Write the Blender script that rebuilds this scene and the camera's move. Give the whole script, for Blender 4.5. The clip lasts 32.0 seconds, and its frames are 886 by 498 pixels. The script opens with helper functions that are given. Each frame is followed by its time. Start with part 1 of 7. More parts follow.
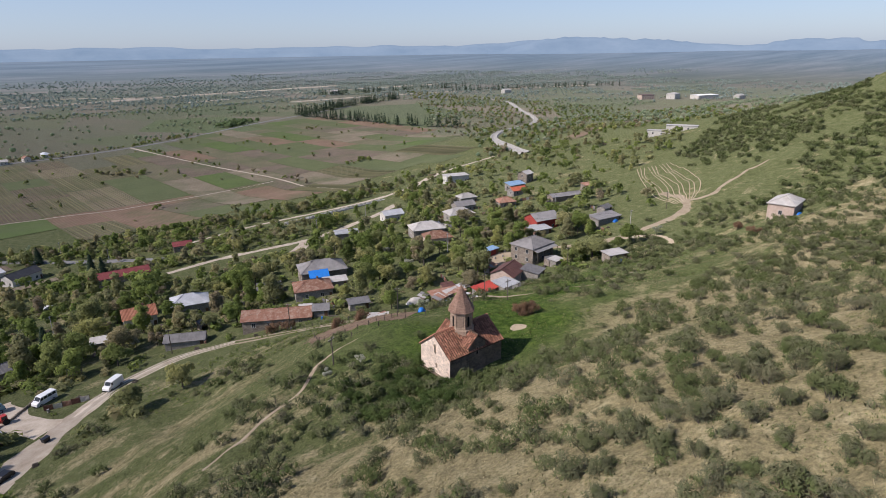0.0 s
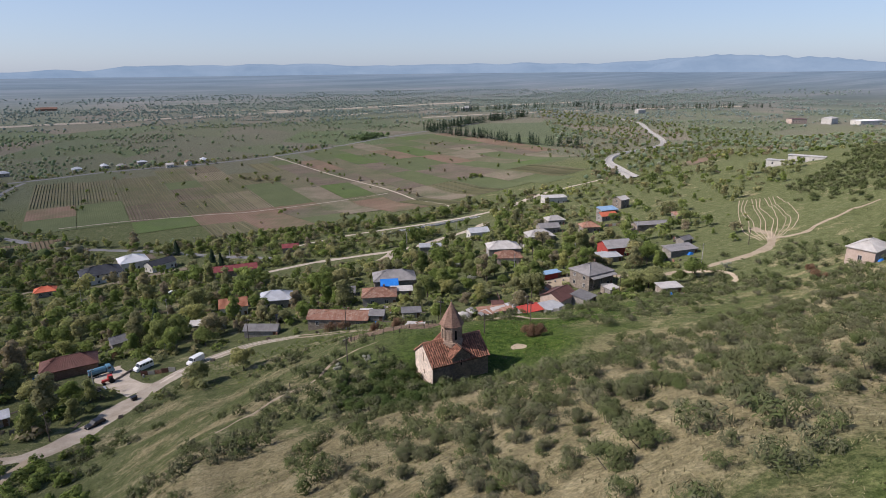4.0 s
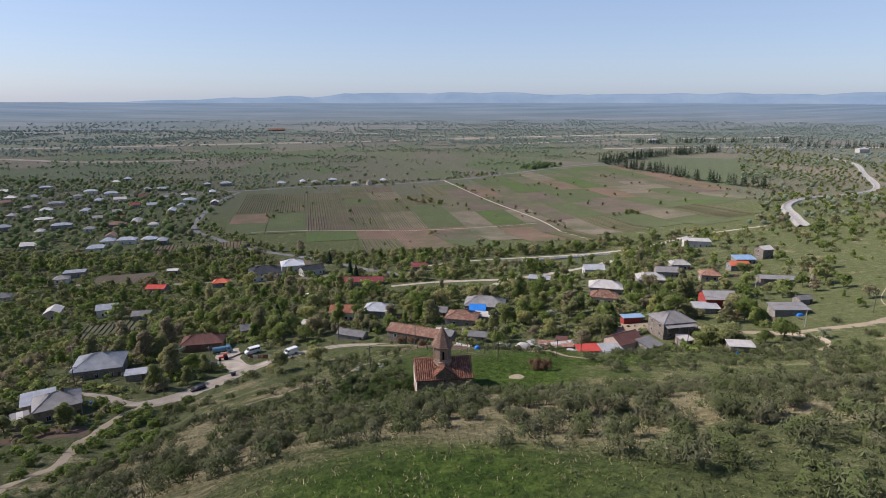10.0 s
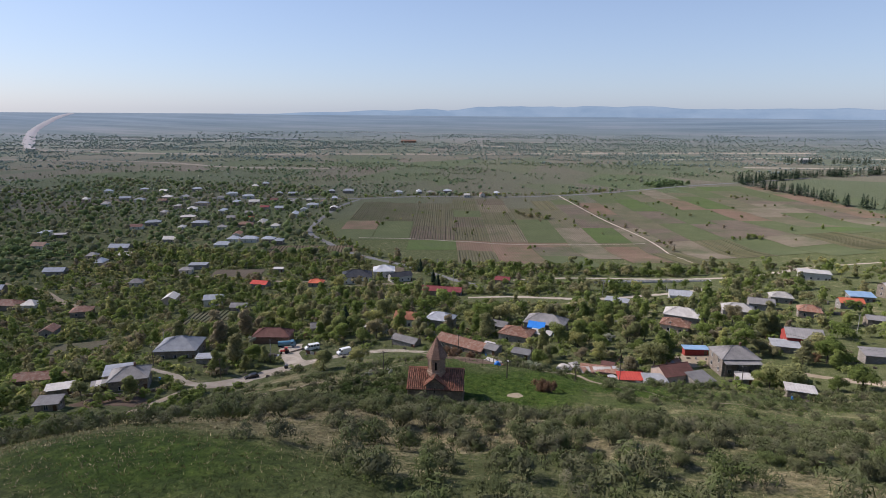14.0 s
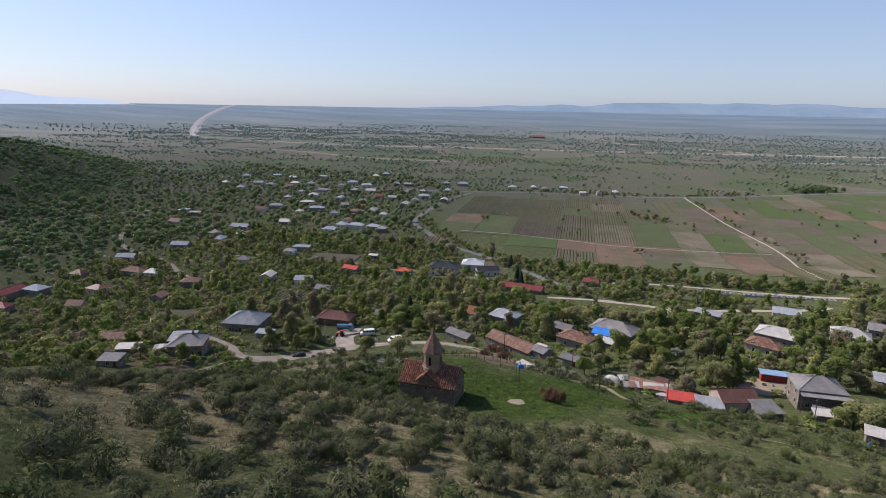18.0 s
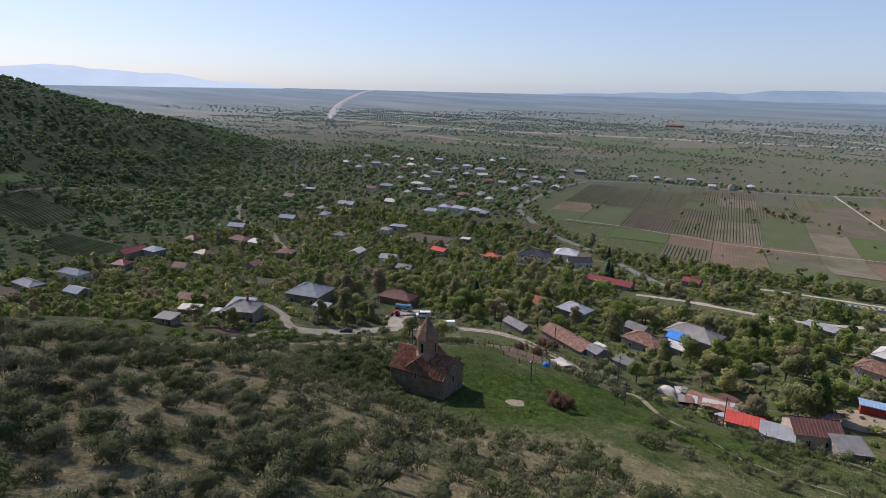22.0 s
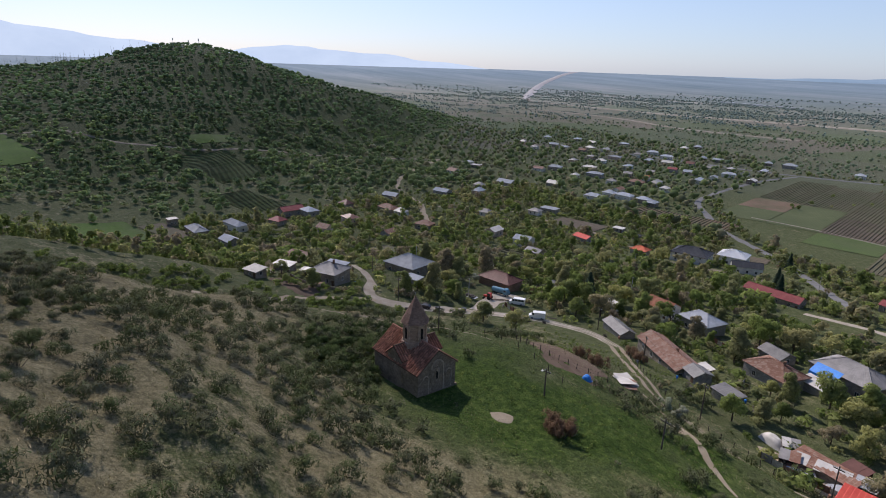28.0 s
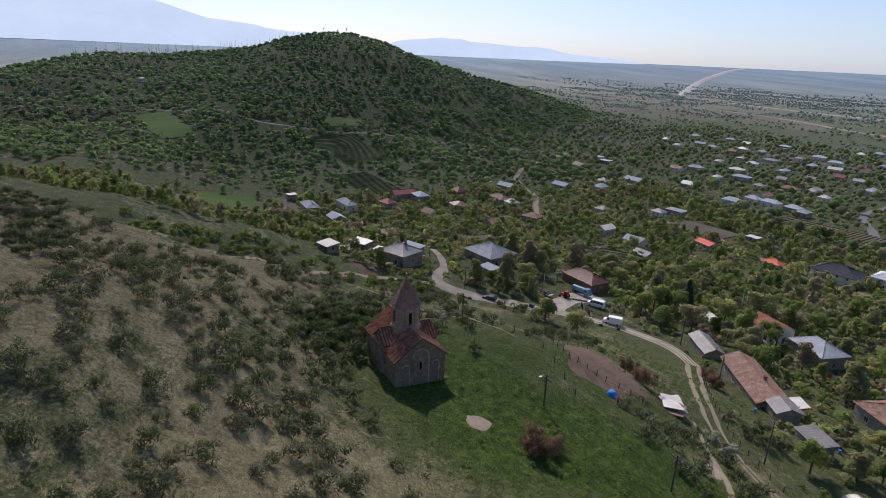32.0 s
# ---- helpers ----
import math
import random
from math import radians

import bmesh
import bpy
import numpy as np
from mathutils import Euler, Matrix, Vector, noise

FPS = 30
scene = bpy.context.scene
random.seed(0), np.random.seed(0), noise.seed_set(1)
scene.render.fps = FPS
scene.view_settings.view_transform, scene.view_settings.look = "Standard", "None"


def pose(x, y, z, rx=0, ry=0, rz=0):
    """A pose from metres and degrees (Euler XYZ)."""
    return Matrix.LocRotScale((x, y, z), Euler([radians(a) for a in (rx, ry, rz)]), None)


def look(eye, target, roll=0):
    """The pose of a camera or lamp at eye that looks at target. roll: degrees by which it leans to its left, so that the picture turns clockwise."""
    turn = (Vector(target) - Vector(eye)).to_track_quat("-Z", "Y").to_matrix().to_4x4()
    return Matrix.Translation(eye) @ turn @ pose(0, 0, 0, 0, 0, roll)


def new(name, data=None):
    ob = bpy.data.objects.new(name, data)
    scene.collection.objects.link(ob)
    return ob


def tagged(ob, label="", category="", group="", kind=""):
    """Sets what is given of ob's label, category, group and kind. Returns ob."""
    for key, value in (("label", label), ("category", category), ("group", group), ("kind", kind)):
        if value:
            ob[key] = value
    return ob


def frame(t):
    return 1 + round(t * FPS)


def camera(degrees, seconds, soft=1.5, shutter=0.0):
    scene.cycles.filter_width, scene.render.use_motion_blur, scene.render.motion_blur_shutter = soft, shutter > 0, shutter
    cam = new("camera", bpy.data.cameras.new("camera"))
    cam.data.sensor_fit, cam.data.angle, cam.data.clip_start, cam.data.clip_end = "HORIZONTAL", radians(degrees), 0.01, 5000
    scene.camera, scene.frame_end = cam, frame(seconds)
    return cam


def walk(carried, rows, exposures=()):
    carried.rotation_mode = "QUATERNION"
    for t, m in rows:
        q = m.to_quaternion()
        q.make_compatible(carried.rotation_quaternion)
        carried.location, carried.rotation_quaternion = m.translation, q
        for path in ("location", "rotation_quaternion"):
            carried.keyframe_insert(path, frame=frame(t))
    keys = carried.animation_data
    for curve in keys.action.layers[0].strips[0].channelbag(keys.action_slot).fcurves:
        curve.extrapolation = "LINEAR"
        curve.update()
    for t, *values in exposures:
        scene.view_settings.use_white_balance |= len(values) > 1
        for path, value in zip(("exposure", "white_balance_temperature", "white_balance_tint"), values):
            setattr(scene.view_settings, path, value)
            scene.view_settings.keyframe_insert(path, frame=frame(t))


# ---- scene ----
cam = camera(73.6, 32.0, 0.5)
PATH = [
    (0, (-57.888, -76.235, 53.629), (-56.786, -74.692, 52.993), -0.9),
    (1.5, (-52.547, -84.832, 55.452), (-51.579, -83.194, 54.835), -0.8),
    (3, (-46.53, -92.915, 57.022), (-45.701, -91.195, 56.425), -0.7),
    (6, (-33.078, -107.824, 60.262), (-32.529, -105.981, 59.712), -0.4),
    (9, (-15.481, -118.862, 62.731), (-15.232, -116.943, 62.225), -0.2),
    (12, (4.72, -124.78, 64.342), (4.657, -122.837, 63.871), 0.3),
    (13, (12.198, -124.512, 64.357), (12.024, -122.573, 63.898), 0.3),
    (19, (49.629, -105.688, 61.069), (48.833, -103.919, 60.584), 1.1),
    (20, (54.49, -100.566, 60.187), (53.599, -98.846, 59.689), 1.2),
    (23, (65.104, -83.006, 56.539), (63.952, -81.46, 56.005), 1.5),
    (25, (70.087, -70.92, 54.499), (68.78, -69.51, 53.946), 1.8),
    (28, (74.649, -52.417, 51.428), (73.134, -51.254, 50.834), 2.0),
    (29.5, (76.292, -43.387, 49.687), (74.684, -42.364, 49.078), 2.3),
    (32, (77.805, -28.752, 46.805), (76.066, -27.991, 46.176), 2.6),
]
walk(cam, [(t, look(eye, target, roll)) for t, eye, target, roll in PATH],
     [(0, 0.02, 6150, 19), (11, 0.1, 6150, 19), (22, 0.08, 6150, 19), (32, 0.13, 6150, 19)])

# ---- daylight: hazy afternoon, sun in the west ----
SUN_DIR = Vector((-0.735, 0.11, 0.67)).normalized()
world = bpy.data.worlds.new("sky")
scene.world = world
world.use_nodes = True
wn = world.node_tree.nodes
sky = wn.new("ShaderNodeTexSky")
sky.sky_type = "NISHITA"
sky.sun_disc = False
sky.sun_elevation = math.asin(SUN_DIR.z)
sky.sun_rotation = math.atan2(SUN_DIR.x, SUN_DIR.y)
sky.altitude, sky.air_density, sky.dust_density, sky.ozone_density = 1200, 1.0, 1.9, 3.0
wn["Background"].inputs["Strength"].default_value = 0.122
haze = wn.new("ShaderNodeMix")
haze.data_type = "RGBA"
# haze thickens towards the horizon
where = wn.new("ShaderNodeTexCoord")
height = wn.new("ShaderNodeSeparateXYZ")
world.node_tree.links.new(where.outputs["Generated"], height.inputs[0])
veil = wn.new("ShaderNodeMapRange")
veil.interpolation_type = "SMOOTHSTEP"
for key, val in ((1, 0.0), (2, 0.5), (3, 0.5), (4, 0.0)):
    veil.inputs[key].default_value = val
world.node_tree.links.new(height.outputs["Z"], veil.inputs[0])
world.node_tree.links.new(veil.outputs[0], haze.inputs[0])
haze.inputs[7].default_value = (3.7, 4.6, 5.6, 1)
world.node_tree.links.new(sky.outputs["Color"], haze.inputs[6])
world.node_tree.links.new(haze.outputs[2], wn["Background"].inputs["Color"])
sun = new("sun", bpy.data.lights.new("sun", "SUN"))
sun.data.energy, sun.data.angle, sun.data.color = 4.8, radians(0.6), (1.0, 0.93, 0.82)
sun.matrix_basis = look((0, 0, 0), -SUN_DIR)

# ---- materials ----


class Mat:
    """A small helper round one node material."""

    def __init__(self, name, rough=0.8, metal=0.0):
        self.m = bpy.data.materials.new(name)
        self.m.use_nodes = True
        self.t = self.m.node_tree
        self.b = self.t.nodes["Principled BSDF"]
        self.b.inputs["Roughness"].default_value = rough
        self.b.inputs["Metallic"].default_value = metal
        self.b.inputs["Specular IOR Level"].default_value = 0.3 if rough < 0.7 else 0.08
        self.b.inputs["Diffuse Roughness"].default_value = 0.8 if rough > 0.6 else 0.0
        self.co = self.t.nodes.new("ShaderNodeTexCoord")

    def link(self, a, b):
        self.t.links.new(a, b)

    def vec(self, scale=(1, 1, 1), turn=0.0, source="Object"):
        n = self.t.nodes.new("ShaderNodeMapping")
        n.inputs["Scale"].default_value = scale
        n.inputs["Rotation"].default_value[2] = turn
        self.link(self.co.outputs[source], n.inputs["Vector"])
        return n.outputs["Vector"]

    def noise(self, vec, scale, detail=4.0, rough=0.6):
        n = self.t.nodes.new("ShaderNodeTexNoise")
        n.inputs["Scale"].default_value, n.inputs["Detail"].default_value, n.inputs["Roughness"].default_value = scale, detail, rough
        self.link(vec, n.inputs["Vector"])
        return n.outputs["Fac"]

    def cells(self, vec, scale, feature="F1", out="Color"):
        n = self.t.nodes.new("ShaderNodeTexVoronoi")
        n.feature = feature
        n.inputs["Scale"].default_value = scale
        self.link(vec, n.inputs["Vector"])
        return n.outputs[out]

    def ramp(self, fac, stops):
        n = self.t.nodes.new("ShaderNodeValToRGB")
        el = n.color_ramp.elements
        while len(el) < len(stops):
            el.new(0.5)
        for e, (p, c) in zip(el, stops):
            e.position, e.color = p, (*c, 1) if len(c) == 3 else c
        self.link(fac, n.inputs["Fac"])
        return n.outputs["Color"]

    def mix(self, fac, a, b, how="MIX"):
        n = self.t.nodes.new("ShaderNodeMix")
        n.data_type, n.blend_type = "RGBA", how
        for k, v in ((0, fac), (6, a), (7, b)):
            if hasattr(v, "is_linked"):
                self.link(v, n.inputs[k])
            elif k:
                n.inputs[k].default_value = (*v, 1)
            else:
                n.inputs[k].default_value = v
        return n.outputs[2]

    def math(self, how, a, b=0.0, clamp=False):
        n = self.t.nodes.new("ShaderNodeMath")
        n.operation, n.use_clamp = how, clamp
        for k, v in ((0, a), (1, b)):
            if hasattr(v, "is_linked"):
                self.link(v, n.inputs[k])
            else:
                n.inputs[k].default_value = v
        return n.outputs[0]

    def attr(self, name):
        n = self.t.nodes.new("ShaderNodeAttribute")
        n.attribute_name = name
        return n.outputs["Fac"]

    def rand(self):
        return self.t.nodes.new("ShaderNodeObjectInfo").outputs["Random"]

    def island(self):
        return self.t.nodes.new("ShaderNodeNewGeometry").outputs["Random Per Island"]

    def color(self, c):
        self.link(c, self.b.inputs["Base Color"])
        return self

    def bump(self, h, strength=0.4, dist=0.05):
        n = self.t.nodes.new("ShaderNodeBump")
        n.inputs["Strength"].default_value, n.inputs["Distance"].default_value = strength, dist
        self.link(h, n.inputs["Height"])
        self.link(n.outputs["Normal"], self.b.inputs["Normal"])
        return self


def surface(name, dark, light, scale=1.0, rough=0.8, metal=0.0, grain=8.0, depth=0.03, vary=0.25):
    """A worn surface: two scales of colour variation, object by object drift, fine relief."""
    k = Mat(name, rough, metal)
    v = k.vec()
    big, fine = k.noise(v, scale, 5), k.noise(v, scale * grain, 4, 0.7)
    f = k.math("MULTIPLY_ADD", big, 0.6)
    f = k.math("ADD", k.math("MULTIPLY", big, 0.65), k.math("MULTIPLY", fine, 0.35))
    c = k.ramp(f, [(0.3, dark), (0.68, light)])
    drift = k.ramp(k.rand(), [(0, (1 - vary,) * 3), (1, (1 + vary * 0.2,) * 3)])
    k.color(k.mix(1.0, c, drift, "MULTIPLY"))
    k.bump(fine, 0.4, depth)
    return k.m


def foliage(name, stops, source, thin=0.2, fresh=None, spread=1.0):
    """Leaves: colour by tree (object or attribute) and by clump."""
    k = Mat(name, 0.9)
    who = k.rand() if source == "object" else k.attr("tint")
    c = k.ramp(who, stops)
    leaf = k.ramp(k.island(), [(0, [1 - spread * q for q in (0.34, 0.32, 0.34)]), (1, [1 + spread * q for q in (0.25, 0.22, 0.12)])])
    c = k.mix(1.0, c, leaf, "MULTIPLY")
    if fresh:
        c = k.mix(k.ramp(k.noise(k.vec(), 0.55, 3, 0.6), [(0.46, (0, 0, 0)), (0.62, (0.85, 0.85, 0.85))]), c, fresh)
    k.color(c)
    tr = k.t.nodes.new("ShaderNodeBsdfTranslucent")
    k.link(c, tr.inputs["Color"])
    ms = k.t.nodes.new("ShaderNodeMixShader")
    ms.inputs["Fac"].default_value = thin
    k.link(k.b.outputs[0], ms.inputs[1])
    k.link(tr.outputs[0], ms.inputs[2])
    k.link(ms.outputs[0], k.t.nodes["Material Output"].inputs["Surface"])
    return k.m


GREEN = [(0.0, (0.150, 0.190, 0.062)), (0.2, (0.200, 0.258, 0.072)), (0.4, (0.272, 0.325, 0.100)), (0.55, (0.285, 0.275, 0.150)), (0.7, (0.225, 0.272, 0.085)), (0.82, (0.330, 0.272, 0.190)), (0.92, (0.380, 0.390, 0.140)), (1.0, (0.300, 0.262, 0.172))]
SCRUB = [(0.0, (0.122, 0.128, 0.070)), (0.3, (0.158, 0.156, 0.094)), (0.5, (0.104, 0.130, 0.048)), (0.7, (0.138, 0.146, 0.074)), (1.0, (0.178, 0.168, 0.110))]
HILLC = [(0.0, (0.141, 0.192, 0.096)), (0.5, (0.200, 0.270, 0.117)), (0.8, (0.279, 0.361, 0.144)), (1.0, (0.286, 0.283, 0.190))]
M_TREE, M_TREE_S = foliage("tree_leaves", GREEN, "object", 0.42), foliage("tree_leaves_far", GREEN, "attribute", 0.42)
M_SCRUB, M_SCRUB_S = foliage("scrub_leaves", SCRUB, "object", 0.08, (0.098, 0.128, 0.040)), foliage("scrub_leaves_far", SCRUB, "attribute", 0.08, (0.098, 0.128, 0.040))
# pale greyed greens: distance haze painted into these three leaf colours
M_FARTREE = foliage("plain_tree_haze_tint", [(0, (0.240, 0.310, 0.190)), (0.5, (0.300, 0.355, 0.225)), (1, (0.365, 0.370, 0.265))], "attribute", 0.5, None, 0.4)
M_LOWER = foliage("lower_village_haze_tint", [(0, (0.175, 0.225, 0.095)), (0.35, (0.245, 0.305, 0.135)), (0.6, (0.310, 0.365, 0.165)), (0.8, (0.320, 0.315, 0.195)), (1, (0.365, 0.345, 0.230))], "attribute", 0.5, None, 0.6)
M_VFAR = foliage("distant_tree_haze_tint", [(0, (0.290, 0.355, 0.320)), (1, (0.350, 0.400, 0.350))], "attribute", 0.5, None, 0.3)
M_HILLWOOD = foliage("hill_wood_leaves", HILLC, "attribute", 0.28)
M_PINE = foliage("conifer_needles", [(0, (0.040, 0.066, 0.042)), (1, (0.062, 0.090, 0.052))], "attribute")
M_BLOSSOM = foliage("blossom", [(0, (0.40, 0.40, 0.33)), (1, (0.30, 0.33, 0.22))], "object")
M_REDBUSH = foliage("reddish_twigs", [(0, (0.250, 0.150, 0.095)), (1, (0.205, 0.130, 0.085))], "object")
M_BARK = surface("bark", (0.06, 0.05, 0.04), (0.14, 0.12, 0.10), 3.0)
M_TIMBER = surface("weathered_timber", (0.075, 0.062, 0.050), (0.185, 0.158, 0.130), 3.0)
M_STRAW = foliage("dry_grass", [(0, (0.44, 0.375, 0.245)), (0.4, (0.29, 0.262, 0.145)), (0.8, (0.165, 0.195, 0.072)), (1, (0.080, 0.140, 0.024))], "attribute", 0.12)
M_ROAD = surface("gravel_road", (0.34, 0.275, 0.20), (0.64, 0.56, 0.45), 0.3, 0.95, grain=12)
M_WAY = surface("fresh_concrete_way", (0.70, 0.62, 0.56), (0.84, 0.76, 0.70), 0.05, 0.9)
M_DIRT = surface("dirt_track", (0.31, 0.245, 0.165), (0.47, 0.39, 0.28), 0.35, 0.95, grain=12)
M_SOIL = surface("trodden_soil", (0.115, 0.078, 0.054), (0.20, 0.142, 0.10), 0.3, 0.95, grain=10)
M_ASPHALT = surface("worn_asphalt", (0.17, 0.165, 0.155), (0.26, 0.25, 0.24), 0.2, 0.9)
M_CONCRETE = surface("concrete", (0.36, 0.35, 0.32), (0.55, 0.53, 0.49), 0.4, 0.85)
M_GLASS = surface("dark_window_glass", (0.02, 0.024, 0.028), (0.04, 0.045, 0.05), 1.0, 0.12)
M_FRAME = surface("painted_frame", (0.45, 0.43, 0.40), (0.66, 0.64, 0.60), 3.0, 0.5)
M_DOOR = surface("brown_door", (0.09, 0.05, 0.03), (0.17, 0.10, 0.06), 3.0, 0.5)
M_METAL = surface("galvanised_metal", (0.30, 0.31, 0.32), (0.46, 0.47, 0.48), 2.0, 0.45, 0.5)
M_RUBBER = surface("tyre_rubber", (0.015, 0.015, 0.015), (0.03, 0.03, 0.03), 5.0, 0.8)
M_TARP = surface("blue_tarpaulin", (0.015, 0.14, 0.50), (0.04, 0.25, 0.68), 0.6, 0.45)


def wall_mat(name, a, b, blocks=0.0):
    """Plaster or masonry: stains, and courses of blocks where asked for."""
    k = Mat(name, 0.9)
    v = k.vec()
    c = k.ramp(k.noise(v, 0.5, 6, 0.65), [(0.3, a), (0.7, b)])
    h = k.noise(v, 6.0, 4, 0.7)
    if blocks:
        br = k.t.nodes.new("ShaderNodeTexVoronoi")
        br.inputs["Scale"].default_value = 1.0
        br.distance = "CHEBYCHEV"
        k.link(k.vec((1 / blocks, 1 / blocks, 1.6 / blocks)), br.inputs["Vector"])
        tone = k.ramp(br.outputs["Color"], [(0, (0.62, 0.60, 0.58)), (1, (1.2, 1.15, 1.08))])
        c = k.mix(0.85, c, tone, "MULTIPLY")
        edge = k.t.nodes.new("ShaderNodeTexVoronoi")
        edge.feature = "DISTANCE_TO_EDGE"
        k.link(k.vec((1 / blocks, 1 / blocks, 1.6 / blocks)), edge.inputs["Vector"])
        joint = k.ramp(edge.outputs["Distance"], [(0.0, (0, 0, 0)), (0.12, (1, 1, 1))])
        h = k.math("ADD", k.math("MULTIPLY", h, 0.5), joint)
    k.color(k.mix(1.0, c, k.ramp(h, [(0.3, (0.82, 0.82, 0.82)), (0.7, (1.05, 1.05, 1.05))]), "MULTIPLY"))
    k.bump(h, 0.6, 0.05)
    return k.m


def roof_mat(name, a, b, rough=0.5, metal=0.0, rust=None, contrast=0.3):
    """Sheets or tiles: one tone for each piece, streaks and patches of rust."""
    k = Mat(name, rough, metal)
    v = k.vec()
    c = k.ramp(k.noise(v, 0.35, 6, 0.7), [(0.32, a), (0.68, b)])
    c = k.mix(1.0, c, k.ramp(k.island(), [(0, (1 - contrast,) * 3), (1, (1 + contrast * 0.5,) * 3)]), "MULTIPLY")
    if rust:
        c = k.mix(k.ramp(k.noise(v, 0.8, 8, 0.75), [(0.48, (0, 0, 0)), (0.66, (1, 1, 1))]), c, rust)
    k.color(c)
    k.b.inputs["Specular IOR Level"].default_value = 0.12
    k.bump(k.noise(v, 5.0, 3), 0.3, 0.03)
    return k.m


W = dict(
    white=wall_mat("limewashed_plaster", (0.52, 0.49, 0.43), (0.72, 0.69, 0.62)),
    stone=wall_mat("rubble_stone_wall", (0.20, 0.17, 0.14), (0.36, 0.32, 0.27), 0.5),
    block=wall_mat("grey_block_wall", (0.24, 0.23, 0.21), (0.38, 0.36, 0.33), 0.4),
    pink=wall_mat("pale_pink_plaster", (0.46, 0.36, 0.29), (0.62, 0.50, 0.41)),
    red=wall_mat("red_painted_wall", (0.30, 0.055, 0.045), (0.42, 0.09, 0.07)),
    brick=wall_mat("brown_brick_wall", (0.19, 0.12, 0.085), (0.30, 0.20, 0.15), 0.3))
R = dict(
    grey=roof_mat("grey_sheet_roof", (0.20, 0.19, 0.18), (0.32, 0.30, 0.28)),
    white=roof_mat("white_sheet_roof", (0.42, 0.425, 0.43), (0.60, 0.605, 0.61), 0.75, 0.0),
    pale=roof_mat("pale_asbestos_roof", (0.40, 0.37, 0.33), (0.58, 0.55, 0.50)),
    steel=roof_mat("zinc_sheet_roof", (0.31, 0.315, 0.32), (0.46, 0.465, 0.465), 0.7, 0.05),
    brown=roof_mat("brown_sheet_roof", (0.10, 0.050, 0.040), (0.17, 0.085, 0.068)),
    rust=roof_mat("rusty_sheet_roof", (0.26, 0.125, 0.080), (0.40, 0.22, 0.15), 0.7, 0.0, (0.44, 0.32, 0.24)),
    tile=roof_mat("clay_tile_roof", (0.30, 0.115, 0.065), (0.47, 0.23, 0.14), 0.8),
    red=roof_mat("red_sheet_roof", (0.42, 0.060, 0.045), (0.55, 0.10, 0.07)),
    orange=roof_mat("orange_sheet_roof", (0.52, 0.125, 0.065), (0.62, 0.19, 0.10)),
    maroon=roof_mat("maroon_sheet_roof", (0.165, 0.045, 0.045), (0.25, 0.075, 0.07)),
    chalk=roof_mat("bright_white_roof", (0.72, 0.71, 0.69), (0.82, 0.81, 0.79), 0.8),
    dark=roof_mat("dark_grey_roof", (0.050, 0.052, 0.058), (0.088, 0.090, 0.096), 0.7),
    slate=roof_mat("weathered_slate_roof", (0.13, 0.125, 0.12), (0.22, 0.21, 0.20)),
    blue=roof_mat("blue_sheet_roof", (0.20, 0.32, 0.45), (0.30, 0.42, 0.55)))

# ---- lie of the land ----
XS = np.array([-320, -210, -110, -75, -45, 0, 45, 100, 160, 370.])
YS = np.array([-100, -60, -30, -5, 12, 35, 60, 85, 130, 280, 420.])
ZS = np.array([
    [-32, -12, 14, 20, 32, 43, 44, 42, 40, 60],
    [-42, -25, 5, 6, 20.5, 28, 29, 27, 26, 58],
    [-50, -35, -5, -7, 7, 12.5, 13, 14, 16, 54],
    [-55, -42, -13, -14, -1.5, 0.2, 2, 4, 7, 50],
    [-57, -45, -19, -18, -7.5, -0.3, -2, -3.5, 0, 46],
    [-58, -47, -22.5, -23, -16, -6.5, -9, -11.5, -6, 39],
    [-59, -49, -26.5, -27, -23, -17, -20.5, -18, -10.5, 30],
    [-59, -50, -30, -29.5, -28, -24, -22.5, -20, -15.5, 15],
    [-57, -52, -39, -36, -33.5, -31.5, -29, -25.5, -22, -3],
    [-56, -55, -54.5, -53, -52, -49, -46, -45, -42, -27],
    [-60, -60, -60, -60, -60, -62, -62, -62, -60, -40]])


def hermite(t, nodes):
    """Index and cubic weights of t among uneven nodes (clamped)."""
    t = np.clip(t, nodes[0], nodes[-1])
    i = np.clip(np.searchsorted(nodes, t, side="right") - 1, 0, len(nodes) - 2)
    return i, (t - nodes[i]) / (nodes[i + 1] - nodes[i])

def slopes(v, nodes):
    d = np.diff(v, axis=0) / np.diff(nodes).reshape(-1, *([1] * (v.ndim - 1)))
    m = np.zeros_like(v)
    m[1:-1] = np.where(d[:-1] * d[1:] > 0, 2 * d[:-1] * d[1:] / (d[:-1] + d[1:] + 1e-9 * np.sign(d[:-1] + d[1:] + 1e-12)), 0)
    m[0], m[-1] = d[0], d[-1]
    return m

def cubic(i, f, v, m, nodes):
    h = nodes[i + 1] - nodes[i]
    return ((2 * f**3 - 3 * f**2 + 1) * v[i] + (f**3 - 2 * f**2 + f) * h * m[i]
            + (3 * f**2 - 2 * f**3) * v[i + 1] + (f**3 - f**2) * h * m[i + 1])

def bump(x, y, cx, cy, h, su, sv, turn):
    c, s = math.cos(math.radians(turn)), math.sin(math.radians(turn))
    u, v = (x - cx) * c + (y - cy) * s, -(x - cx) * s + (y - cy) * c
    return h * np.exp(-0.5 * ((u / su)**2 + (v / sv)**2))

def smooth(a, b, t):
    f = np.clip((t - a) / (b - a), 0, 1)
    return f * f * (3 - 2 * f)

